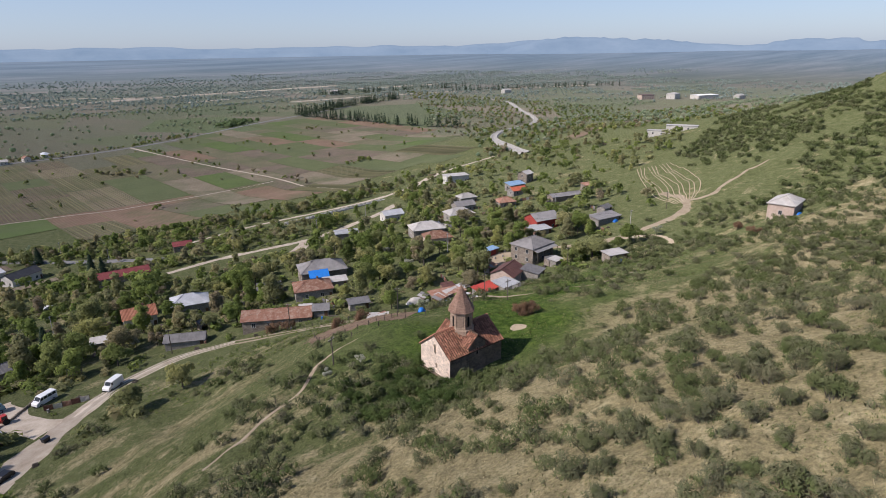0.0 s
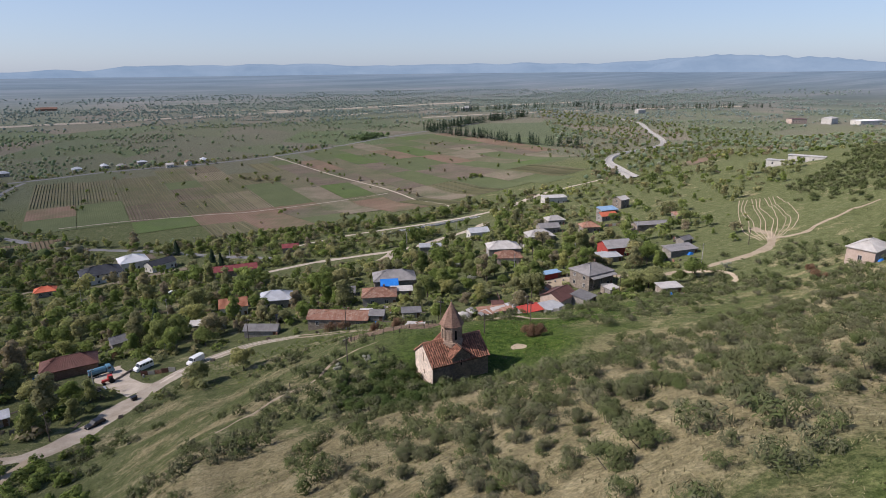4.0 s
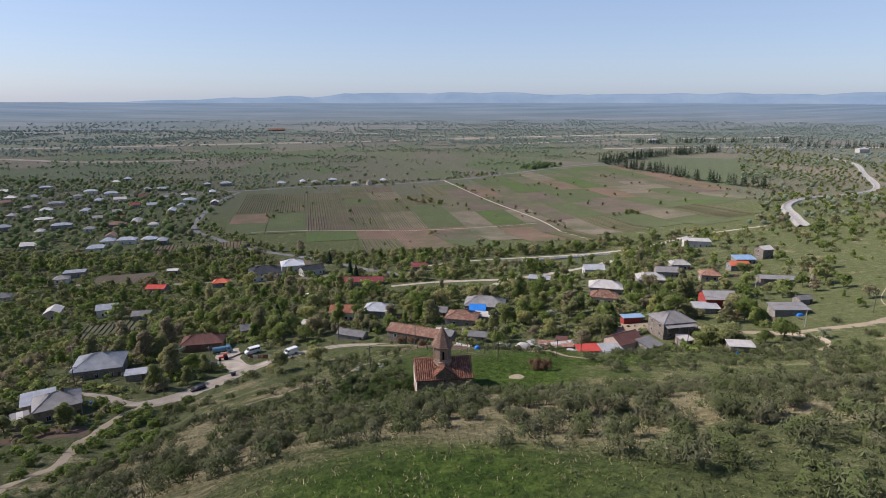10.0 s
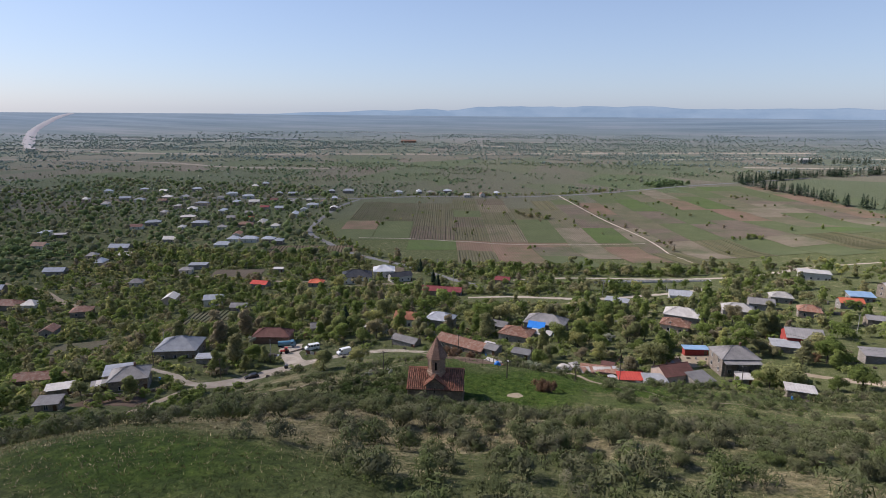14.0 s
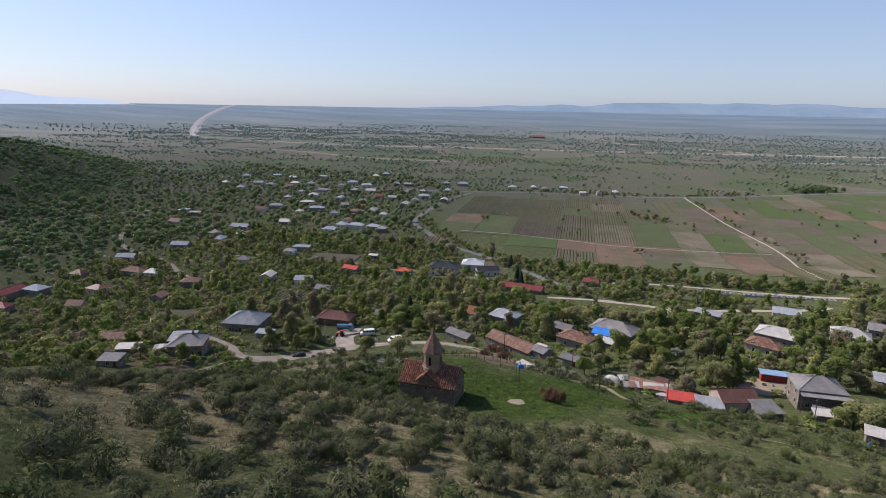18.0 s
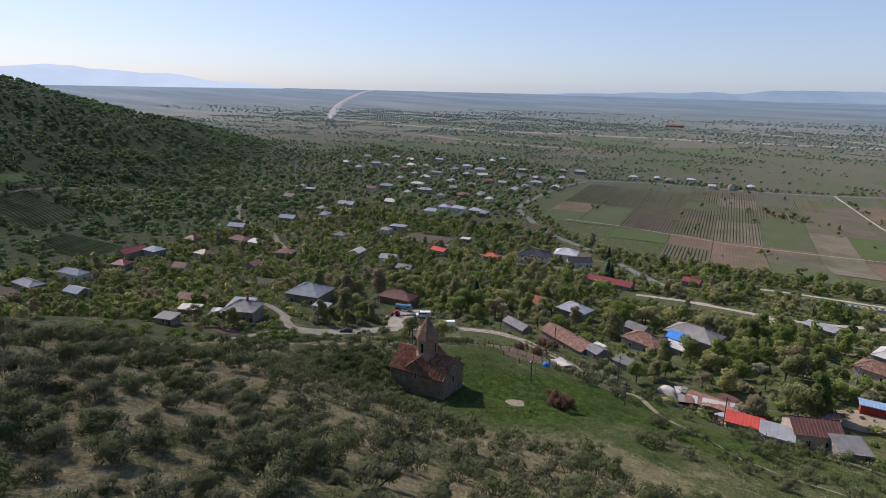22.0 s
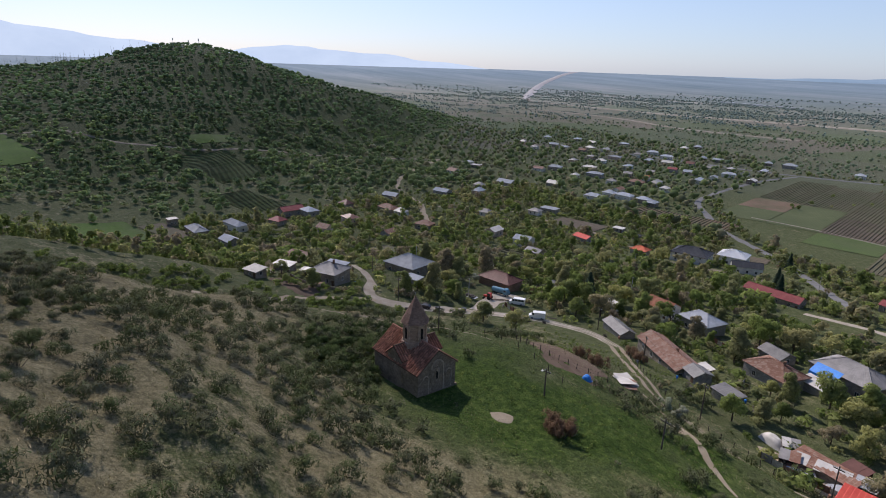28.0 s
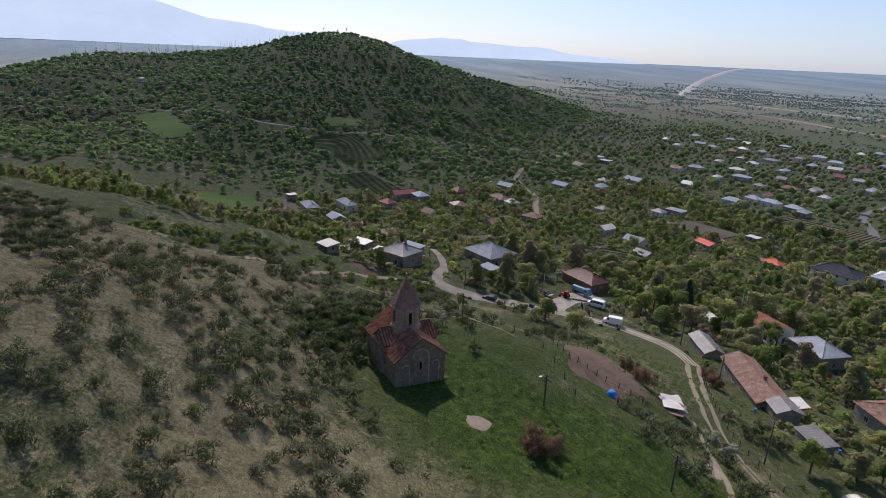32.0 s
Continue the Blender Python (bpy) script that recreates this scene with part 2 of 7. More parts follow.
HILL = ((-828, 193, 75, 137, 229, 51), (-830, 223, 28, 91, 93, -9), (-918, -127, 52, 219, 258, -20), (-630, -239, 36, 253, 73, -34), (-744, 427, 39, 75, 171, 30))


def west_hill(x, y):
    """The wooded hill west of the village, with its shoulder and its long northern foot."""
    return sum(bump(x, y, *k) for k in HILL)


def ground(x, y):
    x, y = np.atleast_1d(np.asarray(x, float)), np.atleast_1d(np.asarray(y, float))
    j, g = hermite(y, YS)
    rows = [cubic(j, g, ZS[:, k], slopes(ZS[:, k], YS), YS) for k in range(len(XS))]
    cols = np.array(rows)
    i, f = hermite(x, XS)
    m = slopes(cols, XS)
    n = np.arange(len(x))
    h = XS[i + 1] - XS[i]
    z = ((2 * f**3 - 3 * f**2 + 1) * cols[i, n] + (f**3 - 2 * f**2 + f) * h * m[i, n]
         + (3 * f**2 - 2 * f**3) * cols[i + 1, n] + (f**3 - f**2) * h * m[i + 1, n])
    plain = -60 + 0 * x
    far = np.maximum(smooth(420, 640, y), smooth(-320, -620, x))
    z = z * (1 - far) + plain * far
    z += west_hill(x, y)
    z += bump(x, y, 480, 120, 20, 120, 110, 0) + bump(x, y, -18, -82, 3.3, 14, 10, 0)
    r = np.hypot(x, y)
    z += 90 * smooth(2600, 4900, r)
    return z


def value_noise(x, y, seed=0):
    """Smooth noise between -1 and 1 on the unit lattice."""
    xi, yi = np.floor(x).astype(np.int64), np.floor(y).astype(np.int64)
    fx, fy = x - xi, y - yi
    fx, fy = fx * fx * (3 - 2 * fx), fy * fy * (3 - 2 * fy)

    def h(a, b):
        n = (a * 374761393 + b * 668265263 + seed * 974634777) & 0x7FFFFFFF
        n = ((n ^ (n >> 13)) * 1274126177) & 0x7FFFFFFF
        return ((n ^ (n >> 16)) & 0xFFFF) / 32767.5 - 1

    return (h(xi, yi) * (1 - fx) + h(xi + 1, yi) * fx) * (1 - fy) + (h(xi, yi + 1) * (1 - fx) + h(xi + 1, yi + 1) * fx) * fy


def lines(lo, hi, fine, mid_lo, mid_hi, mid, end_lo, end_hi, grow=1.09):
    out = list(np.arange(lo, hi + fine, fine))
    for sign, edge, mids, end in ((1, hi + fine, mid_hi, end_hi), (-1, lo, mid_lo, end_lo)):
        p, step = edge, fine
        while sign * p < sign * end:
            limit = mid if sign * p < sign * mids else 120
            step = min(step * grow, limit)
            p += sign * step
            out.append(p)
    return np.array(sorted(out))


def wild(x, y):
    """1 on the open hillside, 0 in the village and on the plain."""
    foot = np.interp(x, [-320, -110, -60, 0, 40, 100, 160, 230, 420], [-20, 10, 62, 70, 56, 42, 62, 120, 200])
    return 1 - smooth(-9, 9, y - foot + 5 * value_noise(x / 17, y / 17, 5))


def knoll(x, y):
    """1 on the wooded hill west of the village."""
    return smooth(8, 26, west_hill(x, y)) * (x < -300)


GX = lines(-118, 172, 1.3, -640, 460, 8, -4900, 4900)
GY = lines(-118, 150, 1.3, -140, 860, 8, -2600, 4900)
gx, gy = np.meshgrid(GX, GY)
shape = gx.shape
gx, gy = gx.ravel(), gy.ravel()
gz = ground(gx, gy)
near_w = wild(gx, gy) * (1 - smooth(350, 700, np.hypot(gx, gy)))
terrace = 1 - np.exp(-0.5 * ((gx / 13)**2 + ((gy - 2) / 10)**2))
gz += near_w * terrace * (1.1 * value_noise(gx / 19, gy / 13, 1) + 0.5 * value_noise(gx / 7, gy / 5, 2) + 0.22 * value_noise(gx / 2.7, gy / 2.2, 3))
gz += (1 - near_w) * 0.12 * value_noise(gx / 6, gy / 6, 4) * terrace
gz += knoll(gx, gy) * (6 * value_noise(gx / 90, gy / 90, 6) + 2.5 * value_noise(gx / 35, gy / 35, 7))
GRID = gz.reshape(shape)


def gh(x, y):
    """Height of the built ground at x, y (arrays or numbers)."""
    x, y = np.asarray(x, float), np.asarray(y, float)
    i = np.clip(np.searchsorted(GX, x) - 1, 0, len(GX) - 2)
    j = np.clip(np.searchsorted(GY, y) - 1, 0, len(GY) - 2)
    f, g = (x - GX[i]) / (GX[i + 1] - GX[i]), (y - GY[j]) / (GY[j + 1] - GY[j])
    return (GRID[j, i] * (1 - f) + GRID[j, i + 1] * f) * (1 - g) + (GRID[j + 1, i] * (1 - f) + GRID[j + 1, i + 1] * f) * g


def raw_mesh(name, verts, faces, mats=(), tint=None, smooth_shade=False, normals=None):
    """A mesh from arrays; faces is an (n, 3) or (n, 4) array."""
    me = bpy.data.meshes.new(name)
    verts, faces = np.asarray(verts, np.float32), np.asarray(faces, np.int32)
    n, k = faces.shape
    me.vertices.add(len(verts))
    me.vertices.foreach_set("co", verts.ravel())
    me.loops.add(n * k)
    me.loops.foreach_set("vertex_index", faces.ravel())
    me.polygons.add(n)
    me.polygons.foreach_set("loop_start", np.arange(0, n * k, k, dtype=np.int32))
    me.polygons.foreach_set("use_smooth", np.full(n, smooth_shade))
    for m in mats:
        me.materials.append(m)
    for key, val in (tint or {}).items():
        a = me.attributes.new(key, "FLOAT", "POINT")
        a.data.foreach_set("value", np.asarray(val, np.float32))
    me.update(calc_edges=True)
    if normals is not None:
        a = me.attributes.new("custom_normal", "FLOAT_VECTOR", "POINT")
        a.data.foreach_set("vector", np.asarray(normals, np.float32).ravel())
    return me


def ground_material():
    k = Mat("open_land", 0.95)
    v = k.vec(source="Object")
    n1, n2, n3 = k.noise(v, 0.045, 5), k.noise(v, 0.35, 6, 0.7), k.noise(v, 2.2, 6, 0.8)
    lush = k.ramp(n2, [(0.3, (0.086, 0.104, 0.040)), (0.52, (0.128, 0.142, 0.060)), (0.75, (0.205, 0.200, 0.108))])
    dry = k.ramp(n2, [(0.28, (0.165, 0.142, 0.078)), (0.5, (0.280, 0.242, 0.134)), (0.72, (0.415, 0.360, 0.218))])
    patch = k.math("ADD", k.math("MULTIPLY", n1, 0.8), k.math("MULTIPLY", n2, 0.5))
    step = k.noise(k.vec((0.16, 0.75, 0.3), -0.25), 1.0, 5, 0.7)
    patch = k.math("ADD", patch, k.math("MULTIPLY", k.math("SUBTRACT", step, 0.5), 0.55))
    patch = k.math("ADD", patch, k.math("MULTIPLY", k.math("SUBTRACT", n3, 0.5), 0.5))
    patch = k.math("ADD", patch, k.attr("dry"))
    f = k.ramp(patch, [(0.80, (0, 0, 0)), (1.04, (1, 1, 1))])
    near = k.mix(f, lush, dry)
    bare = k.ramp(k.math("ADD", n2, k.attr("bare")), [(1.05, (0, 0, 0)), (1.3, (1, 1, 1))])
    near = k.mix(bare, near, k.ramp(n3, [(0.3, (0.26, 0.205, 0.135)), (0.7, (0.41, 0.335, 0.235))]))
    # the plain: a mosaic of plots
    w = k.vec((0.0065, 0.0042, 0), 0.24)
    cell = k.cells(w, 1.0)
    sep = k.t.nodes.new("ShaderNodeSeparateColor")
    k.link(cell, sep.inputs[0])
    plots = k.ramp(sep.outputs[0], [(0.0, (0.122, 0.150, 0.074)), (0.2, (0.190, 0.164, 0.124)), (0.4, (0.128, 0.155, 0.076)), (0.6, (0.218, 0.182, 0.138)), (0.75, (0.125, 0.146, 0.080)), (0.9, (0.172, 0.160, 0.112)), (1.0, (0.240, 0.200, 0.150))])
    n0 = k.noise(v, 0.0035, 5, 0.6)
    plots = k.mix(k.ramp(n0, [(0.46, (0, 0, 0)), (0.62, (0.5, 0.5, 0.5))]), plots, (0.140, 0.158, 0.096))
    plots = k.mix(1.0, plots, k.ramp(n2, [(0.3, (0.8, 0.8, 0.8)), (0.7, (1.12, 1.12, 1.12))]), "MULTIPLY")
    c = k.mix(k.attr("plain"), near, plots)
    wood = k.ramp(n2, [(0.3, (0.056, 0.072, 0.027)), (0.7, (0.092, 0.110, 0.042))])
    rich = k.ramp(k.noise(v, 0.7, 5, 0.7), [(0.34, (0.036, 0.068, 0.012)), (0.5, (0.068, 0.112, 0.020)), (0.66, (0.125, 0.172, 0.036))])
    c = k.mix(k.math("MULTIPLY", k.attr("lawn"), k.ramp(n2, [(0.2, (0.5, 0.5, 0.5)), (0.6, (1, 1, 1))]), True), c, rich)
    c = k.mix(k.attr("wood"), c, wood)
    c = k.mix(1.0, c, k.ramp(n3, [(0.36, (0.55, 0.57, 0.50)), (0.5, (1.0, 1.0, 1.0)), (0.64, (1.42, 1.38, 1.32))]), "MULTIPLY")
    # far out, long pale and dark field strips; haze painted in as bluer colour
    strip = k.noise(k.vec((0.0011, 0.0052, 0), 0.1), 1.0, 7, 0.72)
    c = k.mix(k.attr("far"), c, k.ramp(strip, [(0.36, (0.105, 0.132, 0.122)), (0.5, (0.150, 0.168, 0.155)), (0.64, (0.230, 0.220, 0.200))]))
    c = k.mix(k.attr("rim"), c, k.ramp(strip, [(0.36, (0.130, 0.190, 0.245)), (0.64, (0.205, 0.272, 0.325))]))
    k.color(c)
    level = k.math("SUBTRACT", 1.0, k.attr("even"), True)
    k.link(level, k.b.inputs["Diffuse Roughness"])
    k.bump(k.math("MULTIPLY", k.math("ADD", n3, k.math("MULTIPLY", n2, 1.5)), level), 1.0, 0.5)
    return k.m


idx = np.arange(len(gx)).reshape(shape)
quads = np.stack([idx[:-1, :-1], idx[:-1, 1:], idx[1:, 1:], idx[1:, :-1]], -1).reshape(-1, 4)
rr = np.hypot(gx, gy)
w_ = wild(gx, gy)
east = smooth(-98, -70, gx) * (0.35 + 0.65 * smooth(25, -15, gy))
dryness = w_ * (0.10 * east + 0.26 * bump(gx, gy, -34, -44, 1, 20, 26, -20) + 0.10 * bump(gx, gy, 42, -44, 1, 22, 12, 10) + 0.26 * bump(gx, gy, 100, -16, 1, 60, 16, 6) + 0.12 * bump(gx, gy, -55, 15, 1, 16, 36, -35) - 0.16 * bump(gx, gy, 26, -38, 1, 18, 14, 0) + 0.30 * bump(gx, gy, -4, -64, 1, 30, 18, 0) - 0.2 * bump(gx, gy, -10, -90, 1, 16, 9, 0) + 0.05 - 0.12 * smooth(150, 210, gx) - 0.22 * bump(gx, gy, 72, -24, 1, 14, 34, 0) + 0.16 * bump(gx, gy, 47, -22, 1, 9, 30, 12) + 0.16 * bump(gx, gy, 8, -48, 1, 24, 20, 0) - 0.04 * smooth(-12, 22, gx) * smooth(-12, -28, gy) + 0.15 * bump(gx, gy, 40, -24, 1, 50, 9, 4) + 0.20 * value_noise(gx / 14, gy / 5, 11) + 0.08 * value_noise(gx / 4, gy / 1.6, 12)) + (1 - w_) * (-0.02 + 0.26 * value_noise(gx / 9, gy / 9, 14)) - 0.4 * np.exp(-0.5 * (((gx - 10) / 16)**2 + ((gy - 3) / 10)**2))
barren = 0.22 * bump(gx, gy, -48, 8, 1, 13, 30, -35) + 0.42 * bump(gx, gy, 190, 95, 1, 26, 30, 30) + 0.14 * bump(gx, gy, 70, -20, 1, 60, 7, 8) - 0.1 + 0.12 * bump(gx, gy, -30, -28, 1, 20, 9, 0) + 0.3 * bump(gx, gy, 51, -12, 1, 4, 13, 14) + 0.35 * bump(gx, gy, 39, -44, 1, 4, 12, 10) + 0.3 * bump(gx, gy, 280, 48, 1, 12, 8, 40) + 0.3 * bump(gx, gy, 236, 58, 1, 10, 6, 0)
# far and rim grow with distance: masks for the haze painted into the colour
me = raw_mesh("ground", np.stack([gx, gy, gz], -1), quads, [ground_material()],
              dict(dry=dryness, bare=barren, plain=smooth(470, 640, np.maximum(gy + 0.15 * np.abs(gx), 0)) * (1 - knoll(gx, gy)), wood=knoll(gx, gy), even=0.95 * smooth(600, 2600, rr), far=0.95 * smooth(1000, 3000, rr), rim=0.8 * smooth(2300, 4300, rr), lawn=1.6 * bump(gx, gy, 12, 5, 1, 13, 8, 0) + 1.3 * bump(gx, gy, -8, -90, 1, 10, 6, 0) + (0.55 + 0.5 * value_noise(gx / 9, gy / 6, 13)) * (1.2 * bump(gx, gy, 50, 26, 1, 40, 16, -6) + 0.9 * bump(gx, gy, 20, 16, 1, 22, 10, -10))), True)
GROUND = tagged(new("ground", me), "grassy hillside, village land and wide farmed plain", "ground", kind="structure")

# ---- mesh helpers ----


class Shape:
    """Collects faces of one part."""

    def __init__(self):
        self.v, self.f = [], []

    def add(self, verts, faces):
        n = len(self.v)
        self.v += [tuple(p) for p in verts]
        self.f += [tuple(n + i for i in f) for f in faces]
        return self

    def box(self, x0, y0, z0, x1, y1, z1):
        return self.add([(x0, y0, z0), (x1, y0, z0), (x1, y1, z0), (x0, y1, z0), (x0, y0, z1), (x1, y0, z1), (x1, y1, z1), (x0, y1, z1)],
                        [(0, 3, 2, 1), (4, 5, 6, 7), (0, 1, 5, 4), (1, 2, 6, 5), (2, 3, 7, 6), (3, 0, 4, 7)])

    def slab(self, corners, thick):
        """A plate: corners counter-clockwise seen from above, thickness downwards."""
        n = len(corners)
        low = [(x, y, z - thick) for x, y, z in corners]
        return self.add(list(corners) + low, [tuple(range(n)), tuple(range(2 * n - 1, n - 1, -1))] + [(i, n + i, n + (i + 1) % n, (i + 1) % n) for i in range(n)])

    def prism(self, poly, a, b, axis=1):
        """Polygon in two axes pushed along the third from a to b."""
        def at(p, t):
            q = list(p)
            q.insert(axis, t)
            return tuple(q)
        n = len(poly)
        return self.add([at(p, a) for p in poly] + [at(p, b) for p in poly],
                        [tuple(range(n))[::-1] if axis != 1 else tuple(range(n)), tuple(range(n, 2 * n)) if axis != 1 else tuple(range(2 * n - 1, n - 1, -1))]
                        + [((i, (i + 1) % n, n + (i + 1) % n, n + i) if axis != 1 else ((i + 1) % n, i, n + i, n + (i + 1) % n)) for i in range(n)])

    def tube(self, p, q, r0, r1, sides=6, caps=True):
        p, q = Vector(p), Vector(q)
        d = (q - p).normalized()
        u = d.orthogonal().normalized()
        w = d.cross(u)
        ring = [(math.cos(2 * math.pi * i / sides), math.sin(2 * math.pi * i / sides)) for i in range(sides)]
        vs = [p + (u * c + w * s) * r0 for c, s in ring] + [q + (u * c + w * s) * r1 for c, s in ring]
        fs = [(i, (i + 1) % sides, sides + (i + 1) % sides, sides + i) for i in range(sides)]
        if caps:
            fs += [tuple(range(sides))[::-1], tuple(range(sides, 2 * sides))]
        return self.add(vs, fs)

    def lathe(self, profile, sides=8, x=0, y=0, turn=0.0):
        """Rings of (radius, z) round a vertical axis."""
        vs, fs = [], []
        for r, z in profile:
            vs += [(x + r * math.cos(turn + 2 * math.pi * i / sides), y + r * math.sin(turn + 2 * math.pi * i / sides), z) for i in range(sides)]
        for k in range(len(profile) - 1):
            fs += [(k * sides + i, k * sides + (i + 1) % sides, (k + 1) * sides + (i + 1) % sides, (k + 1) * sides + i) for i in range(sides)]
        fs += [tuple(range(sides))[::-1], tuple(range((len(profile) - 1) * sides, len(profile) * sides))]
        return self.add(vs, fs)

    def welded(self, name, *mats):
        me = self.mesh(name, *mats)
        bm = bmesh.new()
        bm.from_mesh(me)
        bmesh.ops.remove_doubles(bm, verts=bm.verts, dist=0.004)
        bm.to_mesh(me)
        bm.free()
        return me

    def mesh(self, name, *mats):
        me = bpy.data.meshes.new(name)
        me.from_pydata(self.v, [], self.f)
        for m in mats:
            me.materials.append(m)
        me.update()
        return me


def part(name, shape, material, parent, label=""):
    ob = new(name, shape if isinstance(shape, bpy.types.Mesh) else shape.mesh(name, material))
    ob.parent = parent
    return tagged(ob, label)


def thing(name, x, y, z, turn, label, category, group="", kind=""):
    ob = new(name)
    ob.matrix_basis = pose(x, y, z, 0, 0, turn)
    return tagged(ob, label, category, group, kind)


def lerp(a, b, t):
    return tuple(a[i] + (b[i] - a[i]) * t for i in range(3))


def roof_slope(s, a, b, c, d, pitch=0.42, kind="sheet", thick=0.06):
    """One roof slope: a, b along the eave, c, d along the ridge (c above b). Laid in strips that run up the slope."""
    w = (Vector(b) - Vector(a)).length
    n = max(1, int(round(w / pitch)))
    up = ((Vector(b) - Vector(a)).cross(Vector(d) - Vector(a))).normalized()
    for i in range(n):
        t0, t1 = i / n, (i + 1) / n
        p, q = lerp(a, b, t0), lerp(a, b, t1)
        r, u = lerp(d, c, t1), lerp(d, c, t0)
        lift = up * (0.05 if kind == "sheet" else 0.09)
        m0, m1 = lerp(p, q, 0.5), lerp(u, r, 0.5)
        if kind == "sheet":
            m0, m1 = lerp(p, q, 0.12), lerp(u, r, 0.12)
        m0, m1 = tuple(Vector(m0) + lift), tuple(Vector(m1) + lift)
        dn = Vector((0, 0, -thick))
        low = [tuple(Vector(k) + dn) for k in (p, q, r, u)]
        s.add([p, m0, q, r, m1, u, *low], [(0, 1, 4, 5), (1, 2, 3, 4), (9, 8, 7, 6), (0, 6, 7, 2, 1), (3, 8, 9, 5, 4)])
    return s

# ---- the church ----
M_CHURCH = wall_mat("old_church_stone", (0.165, 0.132, 0.100), (0.34, 0.278, 0.215), 0.42)
M_GABLE = wall_mat("pale_gable_stone", (0.56, 0.47, 0.39), (0.80, 0.70, 0.60), 0.4)
M_DRESSED = wall_mat("dressed_tufa", (0.34, 0.245, 0.18), (0.52, 0.405, 0.315), 0.5)
M_CTILE = roof_mat("church_clay_tiles", (0.27, 0.115, 0.075), (0.46, 0.235, 0.155), 0.85, 0, None, 0.45)
M_BED = surface("mortar_bed", (0.10, 0.065, 0.045), (0.17, 0.12, 0.085), 2.0)
M_PALE = wall_mat("pale_tufa_trim", (0.33, 0.27, 0.205), (0.47, 0.39, 0.31), 0.5)
M_CONE = wall_mat("cone_tile_shingles", (0.24, 0.15, 0.11), (0.38, 0.26, 0.20), 0.3)
# near-black colour stands in for the shade inside an opening
M_DARK = surface("dark_recess", (0.012, 0.011, 0.010), (0.03, 0.027, 0.024), 2.0)


def arch(w, h, n=8):
    """Outline of a round-headed opening, from the sill, in two axes."""
    r = w / 2
    return [(-r, 0), (r, 0)] + [(r * math.cos(math.pi * i / n), h - r + r * math.sin(math.pi * i / n)) for i in range(n + 1)]


def tiled(s, a, b, c, d, rows=12, pitch=0.44):
    """Barrel tiles in rows: every tile a short half pipe, each a little askew."""
    a, b, c, d = map(Vector, (a, b, c, d))
    up = (b - a).cross(d - a).normalized()
    rng = random.Random(int(a.x * 91 + a.y * 37 + d.z * 11))
    n = max(2, int((b - a).length / pitch))
    for i in range(n):
        for k in range(rows):
            lo0, hi0 = a.lerp(d, k / rows), a.lerp(d, (k + 1.12) / rows)
            lo1, hi1 = b.lerp(c, k / rows), b.lerp(c, (k + 1.12) / rows)
            t0, t1 = (i + 0.14) / n, (i + 0.86) / n
            j = rng.uniform(-0.02, 0.02)
            e = up * (0.05 + rng.uniform(0, 0.03))
            p, q = lo0.lerp(lo1, t0 + j / 3), lo0.lerp(lo1, t1 + j / 3)
            u, r = hi0.lerp(hi1, t0), hi0.lerp(hi1, t1)
            m0, m1 = p.lerp(q, 0.5) + up * 0.22, u.lerp(r, 0.5) + up * 0.15
            s.add([p + e, p.lerp(q, 0.2) + up * 0.17, m0, p.lerp(q, 0.8) + up * 0.17, q + e, r, r.lerp(u, 0.2) + up * 0.11, m1, r.lerp(u, 0.8) + up * 0.11, u],
                  [(0, 1, 8, 9), (1, 2, 7, 8), (2, 3, 6, 7), (3, 4, 5, 6), (0, 4, 3, 2, 1)])
    return s


